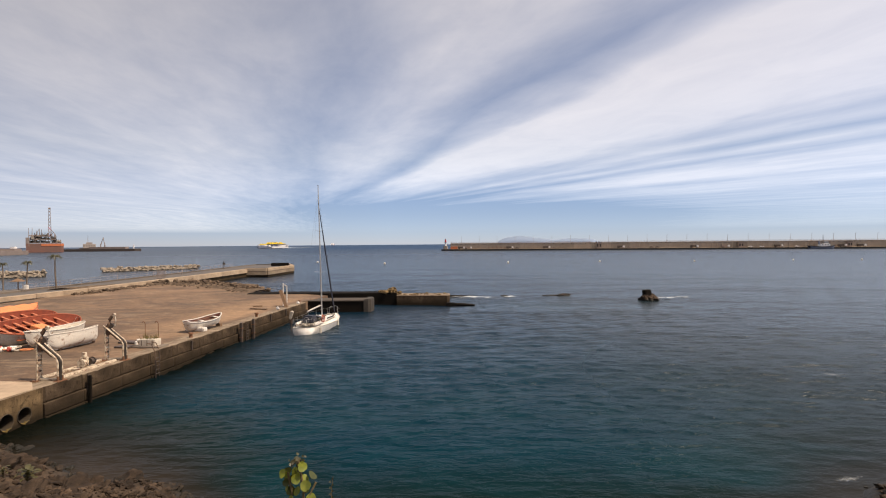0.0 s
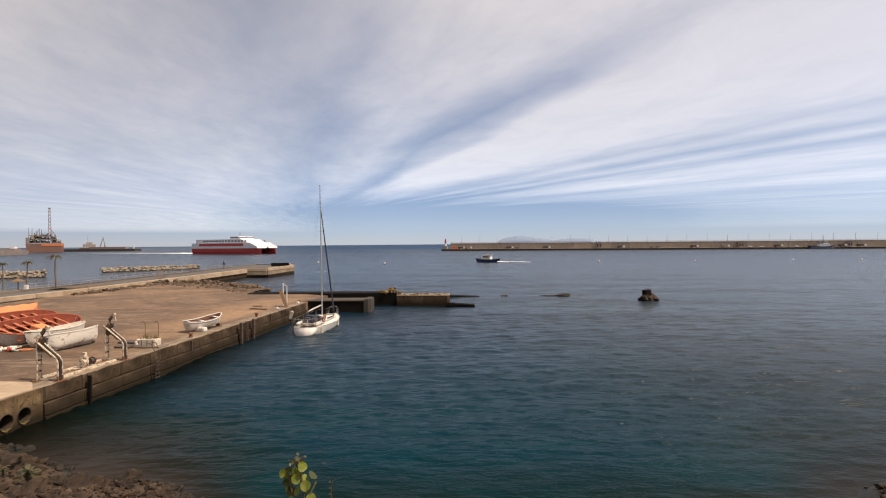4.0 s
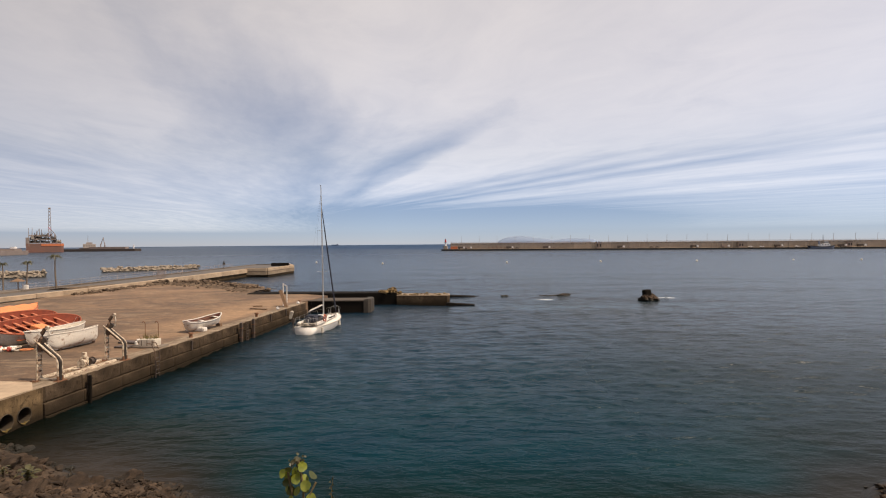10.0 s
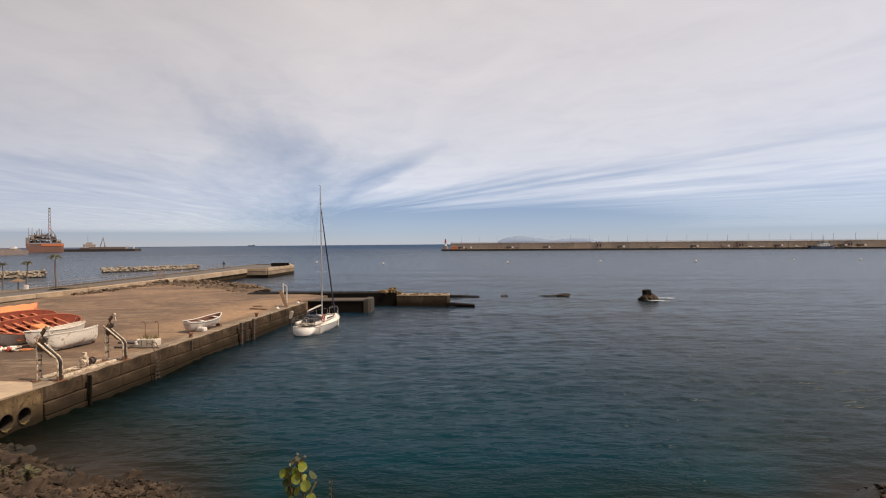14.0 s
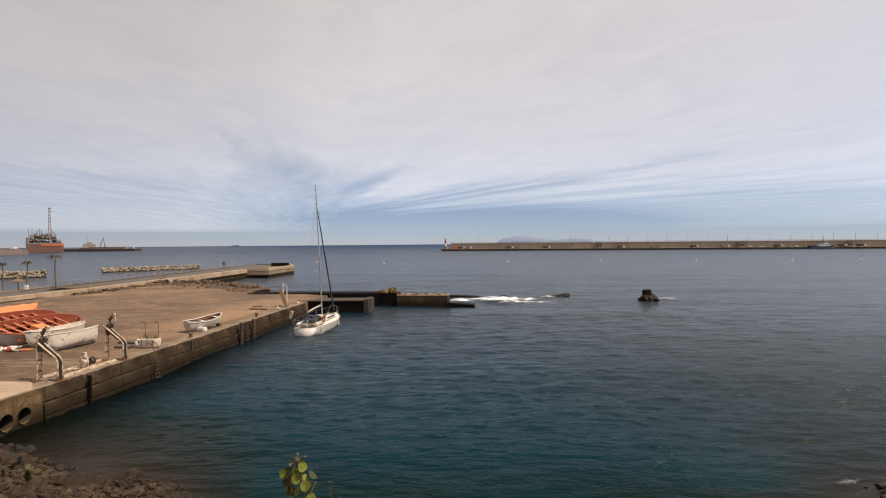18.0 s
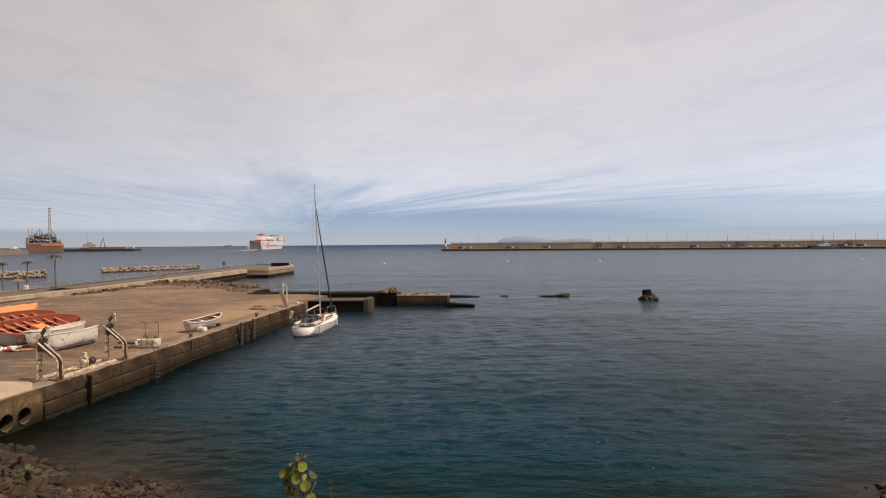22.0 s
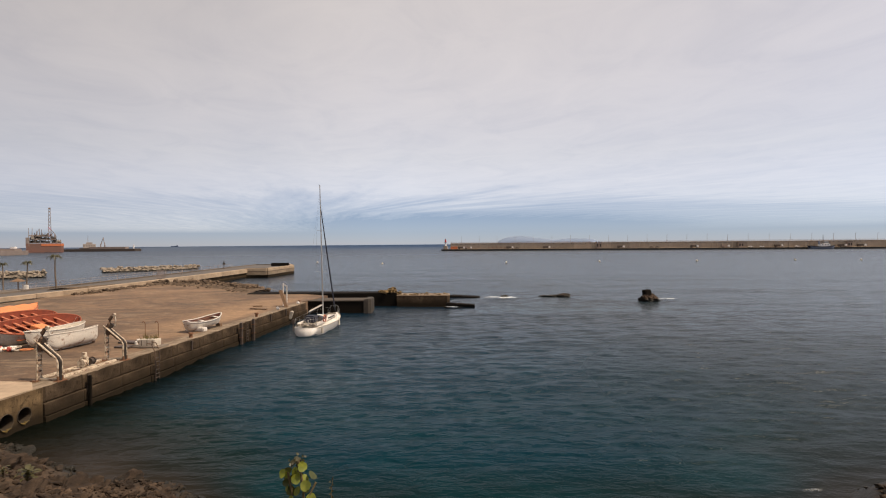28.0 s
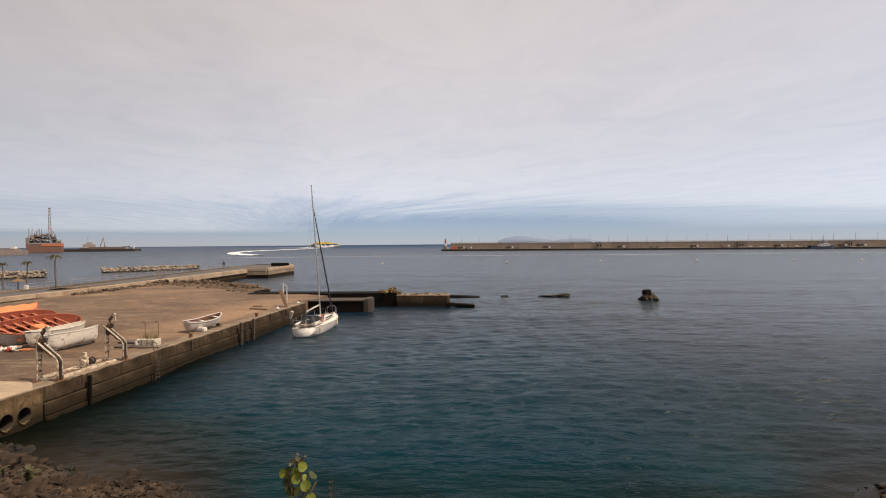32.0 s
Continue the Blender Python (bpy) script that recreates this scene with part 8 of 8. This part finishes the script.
def rosette(x, y, size, n, seed):
    rng = random.Random(seed)
    ob = thing("leafy_weed", "dull green rosette weed growing among the rocks", "plant", pose(x, y, land_z(x, y)), "shore weeds")
    bm = bmesh.new()
    tube(bm, [(0, 0, -0.05), (0.02, 0, size * 0.5), (0.0, 0, size * 0.85)], 0.018, 5)
    part("stem", bm, M_STEM, ob)
    for k in range(n):
        a = 2.4 * k + rng.uniform(-0.2, 0.2)
        L = size * rng.uniform(0.5, 0.8)
        z0 = size * (0.35 + 0.5 * k / n)
        d, s = Vector((math.cos(a), math.sin(a), 0)), Vector((-math.sin(a), math.cos(a), 0))
        bm = bmesh.new()
        rows = []
        for i in range(5):
            f = i / 4
            w = L * 0.16 * math.sin(math.pi * min(0.97, 0.12 + 0.85 * f)) + 0.004
            p = Vector((0, 0, z0)) + d * L * 0.68 * f + Vector((0, 0, L * (0.95 * f - 0.75 * f * f)))
            rows.append([bm.verts.new(p - s * w), bm.verts.new(p - Vector((0, 0, 0.02 * L))), bm.verts.new(p + s * w)])
        skin(bm, rows)
        part("leaf", bm, M_ROSETTE, ob, smooth=True)


rosette(-12.75, 16.05, 0.72, 16, 1)
rosette(-13.3, 15.3, 0.42, 12, 2)
rosette(-13.8, 16.4, 0.4, 9, 3)


# ---- foam that rises and sinks round the rocks ----
def foam_patch(x, y, w, d, rz, seed, material=None):
    bm = bmesh.new()
    n = 25
    tall = min(0.30, 0.05 * d)
    rows = []
    for i in range(n):
        row = []
        for j in range(n):
            u, v = i / (n - 1) - 0.5, j / (n - 1) - 0.5
            up = max(0.0, 1 - 4 * (u * u + v * v))
            z = tall * up * (0.9 + 1.1 * noise.noise(Vector((u * w * 0.7, v * d * 0.9, seed))) + 0.5 * noise.noise(Vector((u * w * 2, v * d * 2, seed))))
            row.append(bm.verts.new((u * w, v * d, z - 0.05)))
        rows.append(row)
    skin(bm, rows)
    return solid("foam_patch", bm, material or M_FOAM, "broken white foam on the water round the rocks", "foam", pose(x, y, 0.12, 0, 0, rz), kind="stuff")


# place, size, turn; then the seconds at which it is up, and how long it stays
FOAM = [(foam_patch(*a), up, hold) for a, up, hold in (
    # between the mole's end and the rocks
    ((4.6, 82.2, 9.5, 4.6, -2, 1), (0.0, 0.5, 1.0, 2.0, 5.5, 8.0, 12.0, 13.0, 17.0, 21.0), 0.25),
    ((2.6, 79.0, 5.5, 5.0, -4, 2, M_SURGE), (1.0, 2.0, 3.0, 12.0, 18.0), 0.25),
    ((8.8, 82.6, 8.0, 4.0, 2, 27), (0.5, 1.0, 2.0, 5.5, 8.0, 11.0, 18.0, 28.0), 0.25),
    ((14.0, 84.0, 10.0, 3.6, 0, 28), (2.0, 5.5, 8.0, 20.0), 0.25),
    ((16.4, 83.6, 6.0, 3.0, 0, 4), (0.5, 1.0, 2.0, 5.5, 6.0, 8.0, 9.0, 12.0, 13.0, 17.0, 18.0), 0.3),
    ((10.4, 83.0, 3.8, 2.6, 0, 3), (0.0, 2.0, 3.0, 6.0, 7.0, 9.0, 11.0, 13.0, 17.0, 20.0, 21.0, 28.0), 0.35),
    ((15.2, 78.2, 5.0, 2.6, 3, 5), (2.0, 3.0, 6.0, 7.0, 10.0, 11.0, 12.0, 23.0, 24.0, 25.0, 29.0, 30.0), 0.35),
    ((10.2, 77.4, 5.5, 3.0, -3, 29), (3.0, 12.0, 18.0, 28.5, 29.0), 0.25),
    # the great surge, and a lesser one
    ((8.0, 80.5, 17.0, 10.0, -3, 16, M_SURGE), (2.0,), 0.2),
    ((9.0, 74.5, 17.0, 9.0, 0, 18, M_SURGE), (2.0,), 0.15),
    ((16.5, 78.0, 17.0, 8.0, 5, 17, M_SURGE), (2.0,), 0.15),
    ((18.5, 72.0, 14.0, 7.0, 4, 21), (2.0,), 0.15),
    ((26.5, 75.5, 9.0, 5.0, -4, 22, M_SURGE), (2.0,), 0.15),
    ((35.0, 81.5, 8.0, 3.0, 0, 24, M_SURGE), (2.0,), 0.2),
    ((8.5, 79.5, 14.0, 7.0, 0, 25, M_SURGE), (18.0,), 0.2),
    ((11.5, 75.5, 11.0, 4.0, 4, 26), (18.0,), 0.2),
    # round the block on its mound
    ((33.4, 79.2, 5.6, 3.2, 0, 6), (0.0, 0.5, 1.0, 2.0, 3.0, 5.5, 6.0, 7.0, 9.0, 10.0, 13.0, 14.0, 17.0, 18.0, 21.0, 24.0, 28.0, 29.0), 0.35),
    ((31.4, 76.4, 6.0, 1.8, 4, 7), (0.5, 2.0, 5.5, 6.0, 7.0, 12.0, 14.0, 28.5), 0.25),
    ((28.2, 78.0, 3.5, 2.0, 0, 19), (2.0, 5.5, 6.0, 13.0, 29.0), 0.25),
    ((36.5, 80.6, 5.0, 2.0, -8, 8), (0.0, 2.0, 6.0, 13.0), 0.3),
    ((1.4, 71.6, 3.5, 1.6, 6, 9), (3.0, 9.0, 17.0, 28.0), 0.4),
    # thin wash along the stony shore
    ((12.8, 18.2, 1.5, 0.6, 15, 10, M_WASH), (2.4, 3.0, 6.0, 7.0, 9.0, 12.5, 13.0, 19.0, 23.0, 28.0), 0.4),
    ((14.4, 18.7, 1.9, 0.7, 20, 11, M_WASH), (0.0, 1.0, 2.0, 3.0, 6.0, 7.0, 8.0, 12.5, 13.0, 17.0, 18.0, 23.0, 25.0, 28.7, 31.0), 0.4),
    ((16.3, 19.4, 1.5, 0.7, 20, 12, M_WASH), (1.0, 2.4, 3.0, 5.5, 6.0, 8.0, 12.5, 13.0, 17.0, 21.0, 23.0, 28.7), 0.4),
    ((24.4, 33.2, 2.2, 1.8, 0, 15, M_WASH), (0.0, 1.0, 2.0, 3.0), 0.6),
)]


# ---- what moves ----
def on_course(points):
    """Rows for walk() from (seconds, x, y, heading): heading in degrees from +y towards +x."""
    return [(t, pose(x, y, 0, 0, 0, -h)) for t, x, y, h in points]


def behind(points, gap):
    """The same course for a wake whose head lies gap metres behind the middle of the ship."""
    rows = []
    for t, x, y, h in points:
        a = radians(h)
        rows.append((t, pose(x - math.sin(a) * gap, y - math.cos(a) * gap, 0, 0, 0, -h)))
    return rows


def tide(t):
    """The water falls a little while the hours go by."""
    return 0.09 - 0.16 * t / 32


def motions():
    # cloud drifts away from the camera
    a = radians(WIND)
    drift = []
    for t in (0.0, 8.0, 16.0, 24.0, 32.0):
        s = CLOUD_H * 0.34 * t
        drift.append((t, pose(math.sin(a) * s, math.cos(a) * s, CLOUD_H, 0, 0, -WIND)))
    walk(cloud, drift)

    # the water works to and fro
    rows = []
    for i in range(65):
        t = i * 0.5
        rows.append((t, pose(1.1 * math.sin(t * 1.9) + 0.6 * math.sin(t * 4.7), 1.6 * math.sin(t * 1.3 + 1) + 0.8 * math.sin(t * 3.9), tide(t) + 0.04 * math.sin(t * 2.6))))
    walk(water, rows)

    # the yacht rolls at its moorings
    rolls = ((0, -0.8), (0.5, 0.6), (1, 0.2), (1.5, 0.7), (2, -2.2), (3, -2.0), (4.5, 0.4), (6, -3.3), (6.5, 1.0), (7, -1.5), (8, 0), (9, 0.5), (10, -0.3), (11, -4.7), (12, -2.3),
             (12.5, -2.8), (13, -2.6), (14, 0), (15.5, -1.6), (17, 2.3), (18, -1.8), (18.5, -2.2), (19, 0), (20, -1.8), (21, -0.3), (22, -1.8), (23, 1.5), (24, -2.3), (24.5, 0.5),
             (25, -2.5), (26.5, 0.2), (28, -0.3), (29, -0.5), (30, -2.0), (31, -1.5), (32, -3.0))
    rows = []
    for i, (t, r) in enumerate(rolls):
        rows.append((t, pose(-12.85 + 0.12 * math.sin(i * 1.7) + 0.03 * r, 54.7 + 0.15 * math.sin(i * 2.3), -0.24 + 0.04 * math.sin(i * 1.1), 0.6 * math.sin(i * 2.9), r, -8 + 1.2 * math.sin(i * 1.3))))
    walk(sail_yacht, rows)

    # fast ferry: comes in, lies out of sight up the harbour, and leaves again
    fast = ((0.0, -426, 1310, 200), (0.15, -360, 1020, 185), (0.3, -297, 774, 160), (0.5, -245, 640, 149), (0.7, -189, 545, 137), (1.0, -79, 430, 102), (1.2, -1, 366, 91), (1.5, 131, 364, 89),
            (1.8, 285, 400, 78), (2.0, 368, 425, 76), (2.2, 455, 448, 76), (2.6, 640, 470, 85), (3.2, 840, 480, 90), (3.6, 900, 470, 120), (4.2, 930, 430, 180), (5.0, 930, 400, 240), (6.0, 910, 395, 272),
            (29.6, 905, 395, 272), (30.2, 560, 372, 270), (30.4, 400, 352, 269), (30.6, 276, 340, 268), (30.8, 172, 330, 268), (31.0, 54, 326, 270), (31.1, 3, 330, 274), (31.2, -62, 352, 290), (31.3, -120, 410, 315),
            (31.5, -205, 640, 345), (31.7, -238, 840, 368), (32.0, -330, 1500, 398))
    walk(fast_ferry, on_course(fast))
    walk(wake_fast, behind(fast, 49))

    # car ferry: leaves the harbour and stands out to sea
    car = ((0.0, 950, 330, 270), (19.2, 556, 350, 270), (19.5, 383, 350, 270), (19.7, 334, 348, 270), (19.9, 279, 347, 270), (20.1, 219, 346, 271), (20.3, 160, 348, 272), (20.5, 95, 352, 275), (20.7, 33, 365, 283), (20.9, -34, 393, 302),
           (21.0, -67, 401, 311), (21.1, -94, 415, 319), (21.3, -149, 477, 335), (21.5, -214, 644, 346), (21.7, -270, 793, 354), (22.0, -310, 943, 357), (22.5, -424, 1493, 352), (23.0, -568, 2243, 350),
           (24.0, -728, 3350, 352), (25.0, -870, 4350, 352), (26.5, -1010, 5150, 352), (32.0, -1400, 7600, 352))
    walk(car_ferry, on_course(car))
    walk(wake_car, behind(car, 85))

    # catamaran ferry: comes in during the first seconds
    cat = ((0.0, -900, 4300, 170), (1.0, -900, 3500, 175), (2.0, -690, 2500, 200), (2.6, -530, 1560, 190), (3.0, -400, 1040, 175), (3.3, -360, 850, 150), (3.5, -335, 770, 148), (3.8, -270, 620, 130), (4.1, -170, 480, 110), (4.5, 0, 380, 93),
           (4.9, 180, 380, 86), (5.2, 330, 412, 77), (5.4, 420, 436, 76), (5.6, 500, 455, 78), (6.2, 760, 480, 90), (7.0, 1000, 480, 90), (32.0, 1020, 480, 90))
    walk(cat_ferry, on_course(cat))
    walk(wake_cat, behind(cat, 44))

    # pilot boat
    pil = ((0.0, 420, 250, 270), (2.2, 300, 262, 270), (2.6, 180, 256, 266), (2.8, 138, 252, 262), (3.0, 100, 238, 262), (3.2, 73, 229, 265), (3.5, 50, 227, 270), (4.0, 20, 240, 300), (4.4, 20, 290, 380), (4.8, 120, 320, 440), (5.2, 320, 330, 450),
           (5.6, 480, 320, 450), (8.0, 600, 300, 510), (12.0, 610, 280, 590), (32.0, 620, 278, 590))
    walk(pilot_boat, on_course(pil))
    walk(wake_pilot, behind(pil, 5))
    out = ((0.0, 620, 310, 270), (19.4, 530, 300, 270), (20.1, 205, 298, 270), (20.3, 113, 294, 270), (20.5, 21, 290, 270), (20.7, -77, 288, 270), (20.9, -176, 290, 270), (21.2, -320, 300, 270), (22.0, -600, 330, 270), (32.0, -620, 332, 270))
    walk(launch, on_course(out))
    walk(wake_launch, behind(out, 5))

    # foam rises and sinks, buoys bob
    for ob, ups, hold in FOAM:
        m = ob.matrix_basis.copy()
        times = sorted({0.0, 32.0} | {round(u + d, 2) for u in ups for d in (-hold - 0.2, -hold, hold, hold + 0.2) if 0 < u + d < 32})
        rows = []
        for t in times:
            z = 0.03 + tide(t) if any(abs(t - u) <= hold + 0.01 for u in ups) else -0.75
            rows.append((t, Matrix.Translation((0, 0, z)) @ m))
        walk(ob, rows)
    for i, ob in enumerate(BUOYS):
        m = ob.matrix_basis.copy()
        walk(ob, [(t, Matrix.Translation((0.5 * math.sin(t * 1.7 + i), 0.4 * math.sin(t * 2.3 + 2 * i), 0.08 * math.sin(t * 3.1 + i))) @ m @ pose(0, 0, 0, 4 * math.sin(t * 2.1 + i), 4 * math.sin(t * 2.7 + i), 0)) for t in range(33)])

    # the wake trail comes up after each passing ship and fades under again
    base = wake_slick.matrix_basis.copy()
    rows = []
    for t, z in ((0, -1.5), (2.0, -1.5), (2.4, 0), (3.4, 0), (3.9, -1.5), (4.6, -1.5), (5.0, 0), (7.0, 0), (7.6, -1.5), (30.8, -1.5), (31.1, 0), (32, 0)):
        rows.append((t, Matrix.Translation((0, 0, z)) @ base))
    walk(wake_slick, rows)

    # foam on the last ferry's way out to sea
    walk(trail_fast, [(t, pose(0, 0, z)) for t, z in ((0, -2.0), (31.2, -2.0), (31.6, 0), (32, 0))])

    # far cargo ship creeps along the horizon
    walk(cargo_ship, [(t, pose(x, 4500, 0, 0, 0, 90)) for t, x in ((0.0, 2600), (8.0, -92), (12.0, -1451), (24.0, -1924), (30.0, -2503), (32.0, -2700))])


motions()
